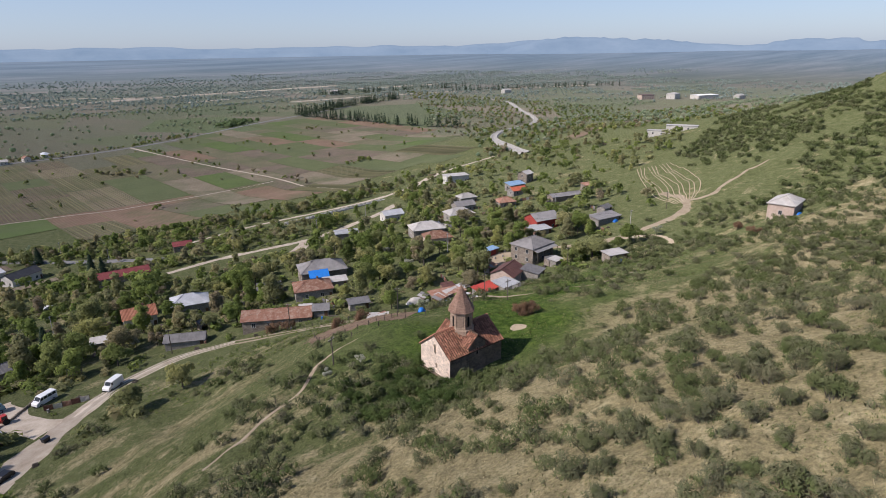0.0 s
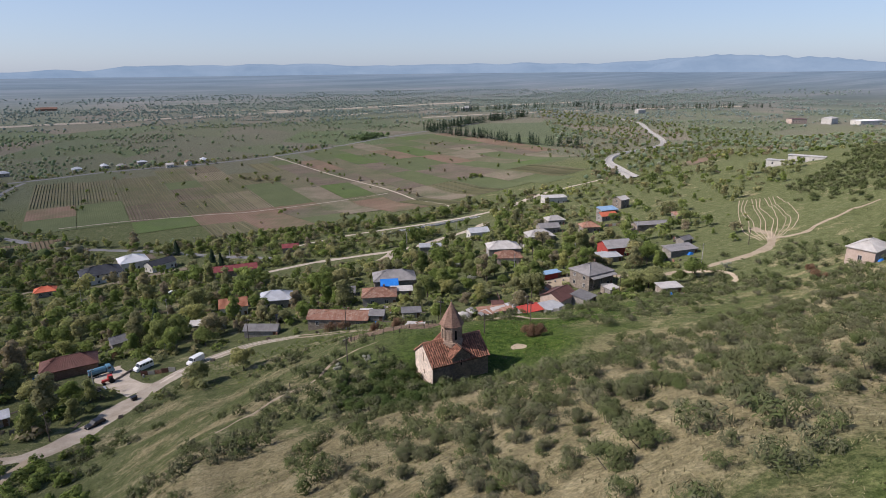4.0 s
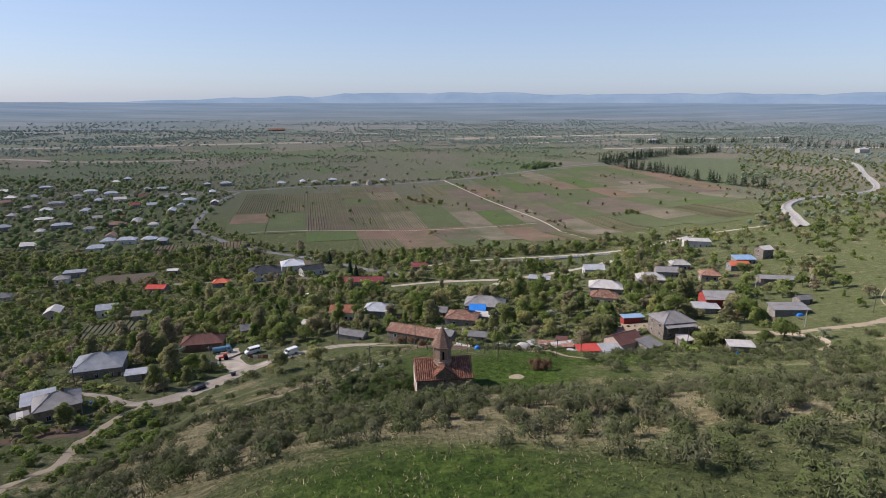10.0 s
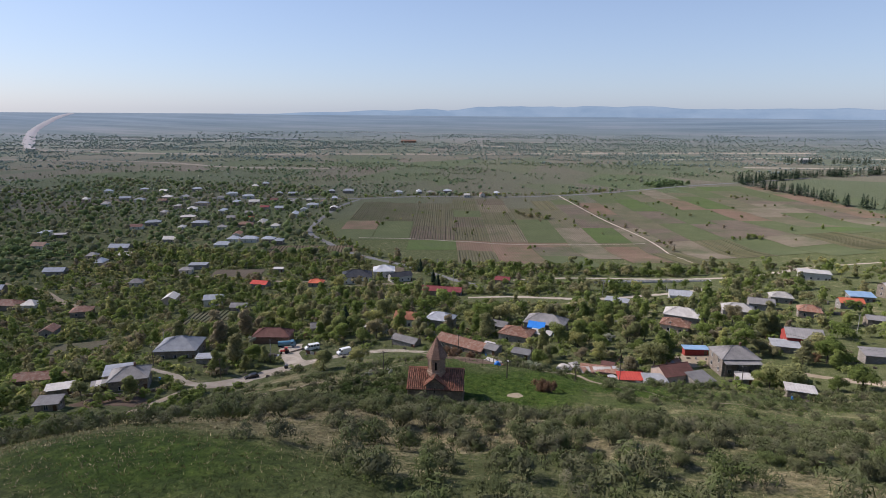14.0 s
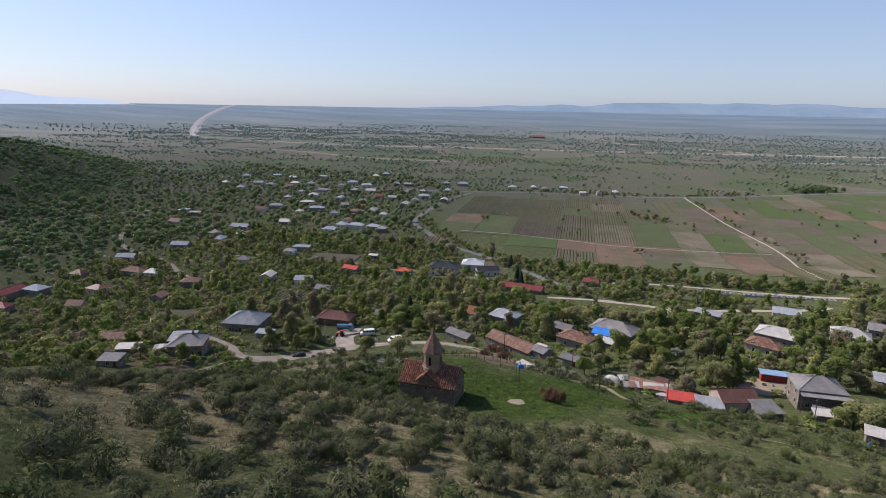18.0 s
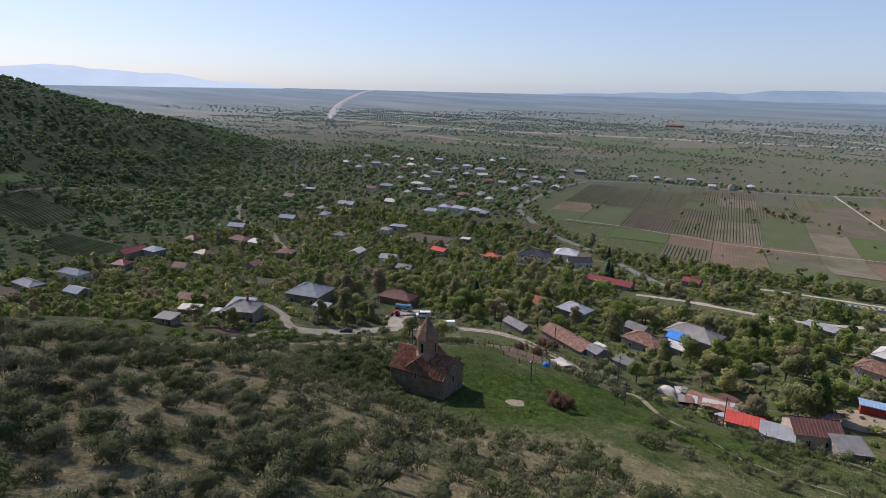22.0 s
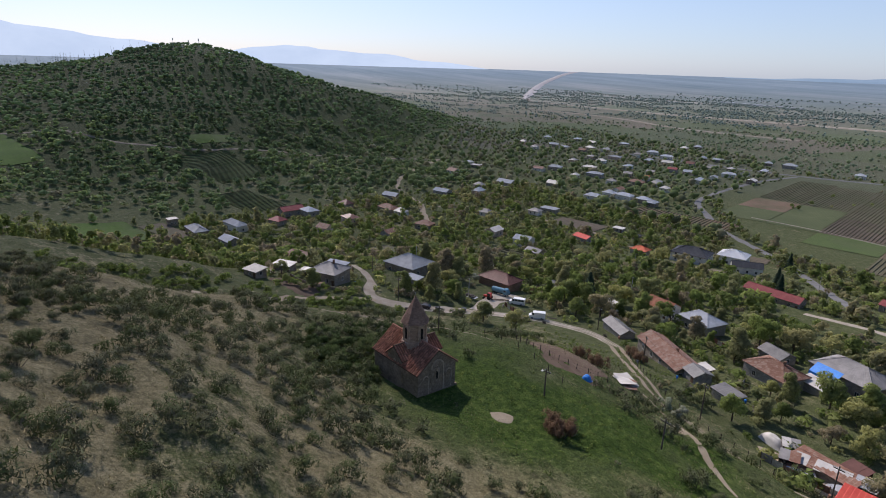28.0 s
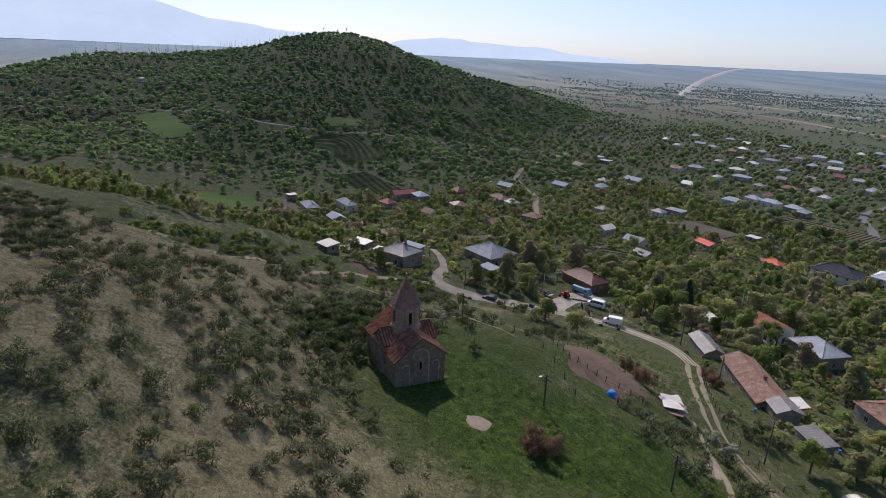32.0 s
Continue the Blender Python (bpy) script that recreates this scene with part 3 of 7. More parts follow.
def church():
    base = float(gh(0, 0)) - 0.2
    th = thing("church", 0.0, -0.45, base, 3.5, "small domed stone church with tiled roofs standing on a grassy terrace", "church")
    L2, W2, EV, RG = 6.05, 4.0, 4.5, 7.7
    wall = Shape()
    wall.prism([(-W2, -4), (W2, -4), (W2, EV), (0, RG - 0.12), (-W2, EV)], -L2, L2, 0)
    part("nave_wall", wall, M_CHURCH, th, "rough coursed stone walls with gable ends")
    part("west_gable", Shape().prism([(-W2 + 0.02, -3.9), (W2 - 0.02, -3.9), (W2 - 0.02, EV - 0.05), (0, RG - 0.2), (-W2 + 0.02, EV - 0.05)], -L2 - 0.05, -L2 + 0.1, 0), M_GABLE, th, "paler stone facing of the west gable")
    for sgn in (-1, 1):
        tr = Shape()
        tr.prism([(-1.95, 0), (1.95, 0), (1.95, 5.5), (0, 7.1), (-1.95, 5.5)], sgn * (W2 + 0.16), sgn * 0.6, 1)
        part("transept_wall", tr, M_CHURCH, th)
        rf, tl = Shape(), Shape()
        y0, y1 = sgn * (W2 + 0.4), sgn * 1.2
        for q in (-1, 1):
            a, b, c, d = (q * 2.3, y0, 5.3), (q * 2.3, y1, 5.3), (0, y1, 7.25), (0, y0, 7.25)
            pts = (a, b, c, d) if q * sgn < 0 else (b, a, d, c)
            rf.slab(pts, 0.14)
            tiled(tl, *pts, rows=6)
        rf.box(-0.13, min(y0, y1), 7.2, 0.13, max(y0, y1), 7.42)
        tagged(part("tiles", tl, M_CTILE, part("transept_roof", rf, M_BED, th, "short gabled roof of red clay tiles")), kind="stuff")
        main, tl = Shape(), Shape()
        a, b = (-sgn * (L2 + 0.28), -sgn * 0, 0), 0
        e0, e1 = (-L2 - 0.28, sgn * (W2 + 0.34), EV - 0.12), (L2 + 0.28, sgn * (W2 + 0.34), EV - 0.12)
        r0, r1 = (-L2 - 0.28, 0, RG), (L2 + 0.28, 0, RG)
        pts = (e0, e1, r1, r0) if sgn < 0 else (e1, e0, r0, r1)
        main.slab(pts, 0.16)
        tiled(tl, *pts, rows=13)
        tagged(part("tiles", tl, M_CTILE, part("nave_roof", main, M_BED, th, "steep roof of weathered red clay tiles")), kind="stuff")
    part("ridge_tiles", Shape().prism([(-0.22, RG - 0.02), (0.22, RG - 0.02), (0.12, RG + 0.2), (-0.12, RG + 0.2)], -L2 - 0.3, L2 + 0.3, 0), M_CTILE, th)
    for q in (-1, 1):
        g = Shape()
        for sgn in (-1, 1):
            g.prism([(sgn * (W2 + 0.3), EV - 0.3), (sgn * (W2 + 0.3), EV - 0.08), (0, RG - 0.02), (0, RG - 0.26)], q * (L2 + 0.004), q * (L2 + 0.2), 0)
        part("gable_cornice", g, M_DRESSED, th)
    part("plinth", Shape().box(-L2 - 0.2, -W2 - 0.3, -3.5, L2 + 0.2, W2 + 0.3, 0.35), M_CHURCH, th)
    # drum and cone
    t8 = math.pi / 8
    dr = Shape().lathe([(2.35, 6.2), (2.35, 7.35), (2.12, 7.45), (2.12, 7.75), (1.98, 7.8), (1.98, 10.35), (2.06, 10.4), (2.14, 10.55), (2.3, 10.62), (2.3, 10.75)], 8, 0, 0, t8)
    part("drum", dr, M_DRESSED, th, "octagonal drum of pinkish dressed stone")
    cone = Shape()
    for i in range(8):
        a0, a1 = t8 + i * math.pi / 4, t8 + (i + 1) * math.pi / 4
        for k in range(14):
            z0, z1 = 10.72 + k * 0.305, 10.72 + (k + 1) * 0.305
            r0, r1 = 2.42 * (1 - (k * 0.305) / 4.5), 2.42 * (1 - ((k + 1) * 0.305) / 4.5)
            p = [(r0 * 1.02 + 0.03) * math.cos(a0), (r0 * 1.02 + 0.03) * math.sin(a0), z0 - 0.03]
            q = [(r0 * 1.02 + 0.03) * math.cos(a1), (r0 * 1.02 + 0.03) * math.sin(a1), z0 - 0.03]
            cone.add([p, q, (r1 * math.cos(a1), r1 * math.sin(a1), z1), (r1 * math.cos(a0), r1 * math.sin(a0), z1), (0.3 * math.cos(a0), 0.3 * math.sin(a0), z0), (0.3 * math.cos(a1), 0.3 * math.sin(a1), z0)], [(0, 1, 2, 3), (1, 0, 4, 5)])
    cone.lathe([(0.22, 14.85), (0.16, 15.05), (0.05, 15.25)], 8)
    part("cone_roof", cone, M_CONE, th, "pointed eight-sided roof of brown tiles")
    part("finial", Shape().box(-0.03, -0.03, 15.2, 0.03, 0.03, 15.75).box(-0.18, -0.03, 15.5, 0.18, 0.03, 15.56), M_METAL, th)
    # drum windows: frames stand proud, plates painted dark like unlit openings behind
    for i in range(8):
        a = i * math.pi / 4
        m = Matrix.Rotation(a, 4, "Z") @ Matrix.Translation((1.83, 0, 7.95)) @ Matrix.Rotation(math.pi / 2, 4, "Z")
        win = Shape().prism(arch(0.42, 1.9), -0.06, 0.06, 1)
        fr = Shape()
        o, inn = arch(0.95, 2.25), arch(0.6, 2.0)
        for j in range(len(o) - 1):
            if j == 0:
                continue
            quad = [o[j], o[j + 1], inn[j + 1], inn[j]]
            fr.prism(quad, -0.09, 0.05, 1)
        w_ob = part("drum_window", win, M_DARK if i % 2 == 0 else M_DRESSED, th)
        f_ob = part("window_surround", fr.welded("window_surround", M_DRESSED), None, w_ob)
        w_ob.matrix_basis = m
    for i in range(8):
        a = t8 + i * math.pi / 4
        part("corner_shaft", Shape().tube((1.98 * math.cos(a), 1.98 * math.sin(a), 7.75), (1.98 * math.cos(a), 1.98 * math.sin(a), 10.4), 0.11, 0.11, 6), M_DRESSED, th)
    # west gable: slit window above, door-like opening; east gable: tall blind arches
    def opening(name, x, y, z, turn, w, h, mat, deep=0.1, border=0.14):
        m = Matrix.Translation((x, y, z)) @ Matrix.Rotation(radians(turn), 4, "Z")
        ob = part(name, Shape().prism(arch(w, h), -0.02, deep, 1), mat, th)
        ob.matrix_basis = m
        o, inn = arch(w + 2 * border, h + border), arch(w, h)
        fr = Shape()
        for j in range(1, len(o) - 1):
            fr.prism([o[j], o[j + 1], inn[j + 1], inn[j]], -0.14, deep, 1)
        part("stone_surround", fr.welded("stone_surround", M_PALE), None, ob)
    opening("slit_window", -L2 - 0.06, 0, 4.2, -90, 0.3, 1.5, M_DARK)
    opening("slit_window", -L2 - 0.06, -0.3, 1.6, -90, 0.3, 0.6, M_DARK)
    opening("doorway", 0, W2 + 0.17, 0.2, 180, 1.0, 2.2, M_DOOR)
    opening("blind_arch", L2 + 0.01, 0, 0.4, 90, 2.3, 5.4, M_CHURCH, 0.1, 0.24)
    part("stone_cross", Shape().box(L2, -0.34, 4.35, L2 + 0.16, 0.34, 4.5).box(L2, -0.08, 3.9, L2 + 0.18, 0.08, 5.0), M_PALE, th)
    opening("slit_window", L2 + 0.04, 0, 2.6, 90, 0.35, 1.7, M_DARK)
    opening("blind_arch", L2 + 0.01, -2.4, 0.4, 90, 1.0, 3.2, M_CHURCH, 0.1, 0.16)
    opening("blind_arch", L2 + 0.01, 2.4, 0.4, 90, 1.0, 3.2, M_CHURCH, 0.1, 0.16)
    opening("slit_window", 0, -W2 - 0.17, 3.6, 0, 0.32, 1.3, M_DARK)
    return th


CHURCH = church()

# ---- houses of the village ----
WINDOW = {}


def window_mesh(w, h):
    key = (round(w, 1), round(h, 1))
    if key not in WINDOW:
        g = Shape().box(-w / 2, -0.02, 0, w / 2, 0.03, h).mesh("pane", M_GLASS)
        f = Shape()
        for x0, x1, z0, z1 in ((-w / 2 - 0.08, -w / 2, -0.08, h + 0.08), (w / 2, w / 2 + 0.08, -0.08, h + 0.08), (-w / 2, w / 2, h, h + 0.08), (-w / 2, w / 2, -0.1, 0), (-0.03, 0.03, 0, h)):
            f.box(x0, -0.07, z0, x1, 0.03, z1)
        WINDOW[key] = g, f.mesh("window_frame", M_FRAME)
    return WINDOW[key]


def add_window(th, x, y, z, turn, w=1.0, h=1.3):
    g, f = window_mesh(w, h)
    ob = part("window", g, None, th)
    ob.matrix_basis = Matrix.Translation((x, y, z)) @ Matrix.Rotation(radians(turn), 4, "Z")
    part("window_frame", f, None, ob)


PLACES = []


def house(name, x, y, turn, L, Wd, h, roof, rise, wall, cover, label, windows=2, door=True, chimney=False, group="", over=0.45, z=None, detail=True, porch=False):
    """A house: long side along its own x axis; roof 'hip', 'gable', 'shed' or 'flat'."""
    corners = [(x + a * L / 2 * math.cos(radians(turn)) - b * Wd / 2 * math.sin(radians(turn)), y + a * L / 2 * math.sin(radians(turn)) + b * Wd / 2 * math.cos(radians(turn))) for a in (-1, 1) for b in (-1, 1)]
    hs = [float(gh(*c)) for c in corners]
    base = sum(hs) / 4 + 0.15 if z is None else z
    sink = base - min(hs) + 0.5
    th = thing(name, x, y, base, turn, label, "shed" if "shed" in name else "barn" if "barn" in name else "house", group)
    PLACES.append((x, y, math.hypot(L, Wd) / 2 + 1.0))
    a, b = L / 2, Wd / 2
    ws = Shape()
    if roof == "gable":
        ws.prism([(-b, -sink), (b, -sink), (b, h), (0, h + rise - 0.1), (-b, h)], -a, a, 0)
    elif roof == "shed":
        ws.prism([(-b, -sink), (b, -sink), (b, h + rise - 0.1), (-b, h - 0.1)], -a, a, 0)
    else:
        ws.box(-a, -b, -sink, a, b, h)
    part("wall", ws, W[wall], th)
    A, B = a + over, b + over
    rf, k = Shape(), rise / b
    kind = "tile" if cover == "tile" else "sheet"
    drop = over * k
    step = 0.4 if kind == "tile" else 0.8
    if not detail:
        step = 3.0
    if roof == "hip":
        r = max(0.0, a - b)
        e = h - drop
        P = [(-A, -B, e), (A, -B, e), (A, B, e), (-A, B, e)]
        q0, q1 = (-r, 0, h + rise), (r, 0, h + rise)
        roof_slope(rf, P[0], P[1], q1, q0, step, kind)
        roof_slope(rf, P[2], P[3], q0, q1, step, kind)
        roof_slope(rf, P[1], P[2], q1, q1, step, kind)
        roof_slope(rf, P[3], P[0], q0, q0, step, kind)
        rf.slab([(-A, -B, e - 0.07), (A, -B, e - 0.07), (A, B, e - 0.07), (-A, B, e - 0.07)], 0.12)
        cap = Shape()
        for p, q in ((P[0], q0), (P[3], q0), (P[1], q1), (P[2], q1), (q0, q1)):
            if p != q:
                cap.tube((p[0], p[1], p[2] + 0.05), (q[0], q[1], q[2] + 0.05), 0.11, 0.11, 5)
    elif roof == "gable":
        e = h - drop
        for sgn in (-1, 1):
            p0, p1, q1, q0 = (-A, sgn * B, e), (A, sgn * B, e), (A, 0, h + rise), (-A, 0, h + rise)
            roof_slope(rf, *((p0, p1, q1, q0) if sgn < 0 else (p1, p0, q0, q1)), step, kind)
        cap = Shape().tube((-A, 0, h + rise + 0.04), (A, 0, h + rise + 0.04), 0.12, 0.12, 5)
    else:
        r2 = rise if roof == "shed" else 0.15
        roof_slope(rf, (-A, -B, h - 0.02), (A, -B, h - 0.02), (A, B, h + r2 + 0.02), (-A, B, h + r2 + 0.02), step, kind, 0.12)
        cap = None
    ro = part("roof", rf.welded("roof", R[cover]), None, th)
    if cap and detail:
        part("ridge_cap", cap, R[cover], ro)
    rng = random.Random(int(abs(x) * 13 + abs(y) * 7))
    if windows:
        for row in range(2 if h > 5.5 else 1):
            zz = 0.95 + row * 2.9
            for sgn in (-1, 1):
                for i in range(windows):
                    px = -a + L * (i + 0.7) / (windows + 0.4)
                    add_window(th, px, sgn * (b + 0.005), zz, 0 if sgn < 0 else 180)
                n_end = max(1, windows - 1) if detail else 1
                for i in range(n_end):
                    add_window(th, sgn * (a + 0.005), -b + Wd * (i + 0.5) / n_end, zz, 90 if sgn > 0 else -90)
    if door and detail:
        px = rng.uniform(-0.3, 0.3) * L
        d = part("door", Shape().box(-0.5, -0.06, 0, 0.5, 0.03, 2.05), M_DOOR, th)
        d.matrix_basis = Matrix.Translation((a - 0.75, -b - 0.01, 0.02))
        part("door_handle", Shape().box(0.32, -0.1, 0.95, 0.42, -0.06, 1.08), M_METAL, d)
    if chimney:
        part("chimney", Shape().box(-0.3 + a * 0.3, 0.2, h + rise * 0.4, 0.3 + a * 0.3, 0.75, h + rise + 0.7).box(-0.37 + a * 0.3, 0.13, h + rise + 0.7, 0.37 + a * 0.3, 0.82, h + rise + 0.82), W["brick"], th)
    if porch:
        pr = Shape().slab([(-a, -b - 2.2, h - 1.1), (a, -b - 2.2, h - 1.1), (a, -b, h - 0.55), (-a, -b, h - 0.55)], 0.08)
        part("porch_roof", pr, R[cover], th)
        for i in range(4):
            px = -a + 0.2 + (L - 0.4) * i / 3
            part("porch_post", Shape().box(px - 0.07, -b - 2.1, -sink, px + 0.07, -b - 1.96, h - 1.12), M_TIMBER, th)
    return th


H = house
PLACES += [(-49.6, 83.2, 5), (-64.6, 88.6, 6), (-76, 90, 9), (-73, 80, 7), (-73, 54, 4)]
H("house", -105, 35.5, 28, 11, 9.5, 4.4, "hip", 2.4, "stone", "grey", "stone house with a grey hipped sheet roof on the slope", 2, chimney=True)
H("shed", -114, 42, 28, 8, 7, 2.9, "shed", 0.7, "block", "white", "low annexe with a pale sheet roof beside the stone house", 1)
H("house", -112.5, 74.5, 14, 15, 13, 4.2, "hip", 3.2, "stone", "steel", "wide house with a bright zinc hipped roof", 3, porch=False)
H("shed", -97, 66, 14, 6, 3.5, 2.4, "shed", 0.4, "block", "white", "small shed with a white sheet roof by the road", 0)
H("barn", -86, 100, 8, 15, 8.5, 3.9, "hip", 2.3, "brick", "brown", "open-fronted barn with a brown sheet roof in the yard", 0)
H("house", -35.2, 133, -4, 10, 8, 4.4, "gable", 2.1, "white", "tile", "white plastered house with an orange tiled gable roof", 2, chimney=True)
H("house", -19, 132, -12, 12, 9, 4.4, "hip", 2.3, "block", "white", "house with a patched white sheet roof among trees", 2)
H("shed", -28, 98, -24, 11, 5, 2.4, "gable", 1.2, "block", "slate", "long shed with a dark weathered roof beside the track", 0)
H("house", -3.5, 86.5, -27, 20, 7.5, 3.3, "gable", 1.7, "stone", "rust", "long low house with a rusty red sheet roof", 4, chimney=True)
H("shed", 8.2, 81, -27, 4.5, 5, 2.6, "gable", 1.0, "block", "slate", "small lean shed at the end of the long house", 0)
H("house", 16.3, 106, -17, 12.5, 9, 3.8, "hip", 2.0, "block", "rust", "house with a rusty orange hipped roof", 2, chimney=True)
H("house", 28.5, 125, -14, 17, 11, 4.8, "hip", 2.8, "stone", "grey", "large house with a grey hipped roof and a blue tarpaulin", 3)
H("shed", 26, 108.5, -17, 8, 4, 2.6, "shed", 0.5, "block", "pale", "shed with a pale sheet roof behind the rusty house", 0)
H("shed", 8, 127, -20, 8, 6, 2.6, "gable", 1.4, "block", "slate", "small outbuilding with a grey gabled roof", 1)
H("shed", 18.5, 76, -17, 6, 3.6, 2.4, "shed", 0.4, "block", "slate", "small grey plank-roofed shed below the hill", 0)
H("shed", 44, 64.5, -8, 11, 4, 2.0, "shed", 0.3, "stone", "rust", "long low shed with rusty patched sheets", 0)
H("shed", 53, 56.5, 4, 7.5, 4, 2.1, "shed", 0.7, "block", "red", "small shed with a bright red sheet roof", 0)
H("shed", 60, 54.8, 4, 6.5, 5.2, 2.0, "shed", 0.6, "block", "steel", "shed with a blue-grey sheet roof by the red one", 0)
H("house", 66.5, 61, 24, 10, 8, 4.0, "gable", 2.0, "pink", "brown", "pale pink house with a red-brown gabled roof", 2)
H("shed", 74, 57, 24, 6, 6, 2.6, "shed", 0.7, "block", "slate", "dark sheet lean-to beside the pink house", 0)
H("house", 88.5, 72.5, 8, 12, 10, 6.2, "hip", 2.5, "stone", "grey", "two-storey stone house with a grey hipped roof", 3, porch=True, chimney=True)
H("shed", 88, 60, 8, 4, 3, 2.3, "shed", 0.3, "block", "pale", "tiny outhouse with a pale flat roof", 0)
H("shed", 80.5, 88, 4, 8, 3, 2.6, "flat", 0, "red", "blue", "narrow shed painted red and blue", 0)
H("house", 121, 100, -8, 12, 9, 4.8, "gable", 2.2, "red", "grey", "house with red walls and a grey gabled roof", 2)
H("shed", 113, 94, -8, 9, 6, 2.6, "shed", 0.5, "block", "steel", "shed with a bluish sheet roof below the red house", 0)
H("shed", 138, 80, -4, 13, 5.5, 2.7, "shed", 0.8, "block", "grey", "long shed with a grey roof by the dirt track", 0)
H("shed", 152, 92, 10, 6, 4, 2.6, "gable", 1.0, "block", "slate", "small hut with a dark gabled roof", 0)
H("shed", 96, 41.5, -12, 7, 4.2, 2.6, "shed", 0.3, "stone", "pale", "stone hut with a pale flat roof in the meadow", 0)
H("house", 150, 14.5, 12, 12, 8, 4.6, "hip", 2.0, "pink", "pale", "lone pale pink house with a faded roof on the hillside", 2)
H("house", 100, 192, -6, 11, 7, 4.0, "gable", 1.8, "white", "white", "white house with a white sheet roof", 2)
H("house", 89.5, 143, -18, 15, 10, 4.0, "hip", 2.4, "block", "pale", "house with a pale beige hipped roof", 2)
H("house", 116, 153, -12, 13, 9, 4.0, "hip", 2.3, "block", "pale", "house with a pale grey hipped roof", 2)
H("house", 82, 124, -20, 11, 7.5, 3.8, "hip", 2.0, "pink", "rust", "small house with a faded rusty roof", 2)
H("shed", 66, 179, -20, 11, 5, 3.0, "shed", 0.6, "block", "steel", "long shed with a grey sheet roof by the road", 0)
H("house", 196, 262, -15, 17, 9, 5.0, "flat", 0, "white", "pale", "white flat-roofed building by the canal", 4)
H("house", 172, 171, -4, 10, 6, 3.2, "gable", 1.5, "block", "orange", "small house with a bright orange-red roof", 2)
H("house", 184, 186, -4, 11, 6, 3.2, "shed", 1.0, "block", "blue", "small house with a light blue sheet roof", 2)
H("house", 202, 196, 10, 7, 7, 6.0, "gable", 1.5, "stone", "pale", "tall narrow stone house near the canal", 1)
H("shed", 168, 131, -12, 18, 6, 2.7, "gable", 1.0, "stone", "grey", "long low barn with a grey roof and dry walls", 0)
H("shed", 190, 134, -12, 7, 5, 3.0, "shed", 0.5, "stone", "rust", "ruined stone shed with rusty sheets", 0)
H("house", 132, 170, -10, 11, 7, 3.6, "gable", 1.8, "block", "grey", "grey-roofed house among trees", 2)
H("house", 146, 152, -16, 9, 7, 3.6, "hip", 1.9, "stone", "rust", "stone house with a rust-coloured roof", 2)
H("house", 148, 188, -10, 10, 7, 3.6, "hip", 1.9, "block", "pale", "house with a pale roof near the road", 2)
H("house", -98, 262, 14, 20, 14, 5.6, "hip", 3.2, "white", "dark", "large hall with a dark grey hipped roof", 4)
H("house", -83.5, 282, 14, 15, 13, 5.4, "hip", 3.0, "white", "chalk", "large hall with a white pyramid roof", 4)
H("house", -68, 266, 34, 15, 8, 4.2, "gable", 2.0, "white", "dark", "dark-roofed wing of the large hall", 3)
H("house", -122, 247, 6, 9.5, 7, 3.2, "hip", 1.8, "block", "orange", "small cabin with an orange-red hipped roof", 2)
H("house", -158, 238, -4, 11, 7, 3.4, "gable", 1.5, "block", "red", "plain shed-like house with a bright red roof", 2)
H("shed", -166, 285, 10, 7, 5, 2.8, "flat", 0, "block", "pale", "unfinished flat-roofed block hut", 1)
H("shed", -147, 279, 5, 4.5, 4, 2.6, "flat", 0, "block", "dark", "small dark flat-roofed hut", 0)
H("house", -31, 215, -2, 24, 7.5, 3.4, "gable", 1.8, "stone", "maroon", "long house with a dark red roof", 4)
H("house", 4, 250, -8, 9, 6, 3.2, "gable", 1.5, "stone", "maroon", "small house with a dark red roof", 2)
H("house", -147, 46, 20, 17, 7, 3.4, "gable", 1.2, "stone", "rust", "long house with a faded rusty roof", 3)
H("shed", -113, 12, 20, 6, 4.5, 2.6, "shed", 0.5, "stone", "slate", "small stone hut above the gully", 1)
H("shed", -122, 26, 30, 7, 4, 2.4, "shed", 0.4, "stone", "pale", "low patched shed in the yard", 0)
H("shed", -75, 122, 20, 5, 4.5, 2.6, "gable", 1.6, "block", "slate", "small grey gabled shed among trees", 0)
H("shed", -48, 120, -10, 6, 4, 2.5, "shed", 0.4, "block", "pale", "small shed with a pale roof in the trees", 0)
H("house", -142, 178, 6, 9, 7, 3.2, "gable", 1.5, "stone", "slate", "grey gabled stone cottage among trees", 1)
rng = random.Random(7)
WHAT = dict(white="white sheet", steel="zinc", pale="pale", rust="rusty red", maroon="dark red", grey="grey", brown="brown", slate="dark grey", red="red")


def village_house(x, y, length, cover, roof):
    """A house of the lower village, set along the lanes."""
    H("house", x, y, rng.choice((8, 15, 22, 100)) + rng.uniform(-6, 6), length, min(length * 0.8, rng.uniform(7.0, 9.0)), rng.uniform(3.2, 4.6), roof, rng.uniform(1.6, 2.4), rng.choice(("white", "block", "stone", "pink")), cover,
      "village house with a %s %s roof among gardens" % (WHAT[cover], dict(hip="hipped", gable="gabled", flat="flat")[roof]), 2, False, group="houses of the lower village", detail=length > 14 and y < 330)


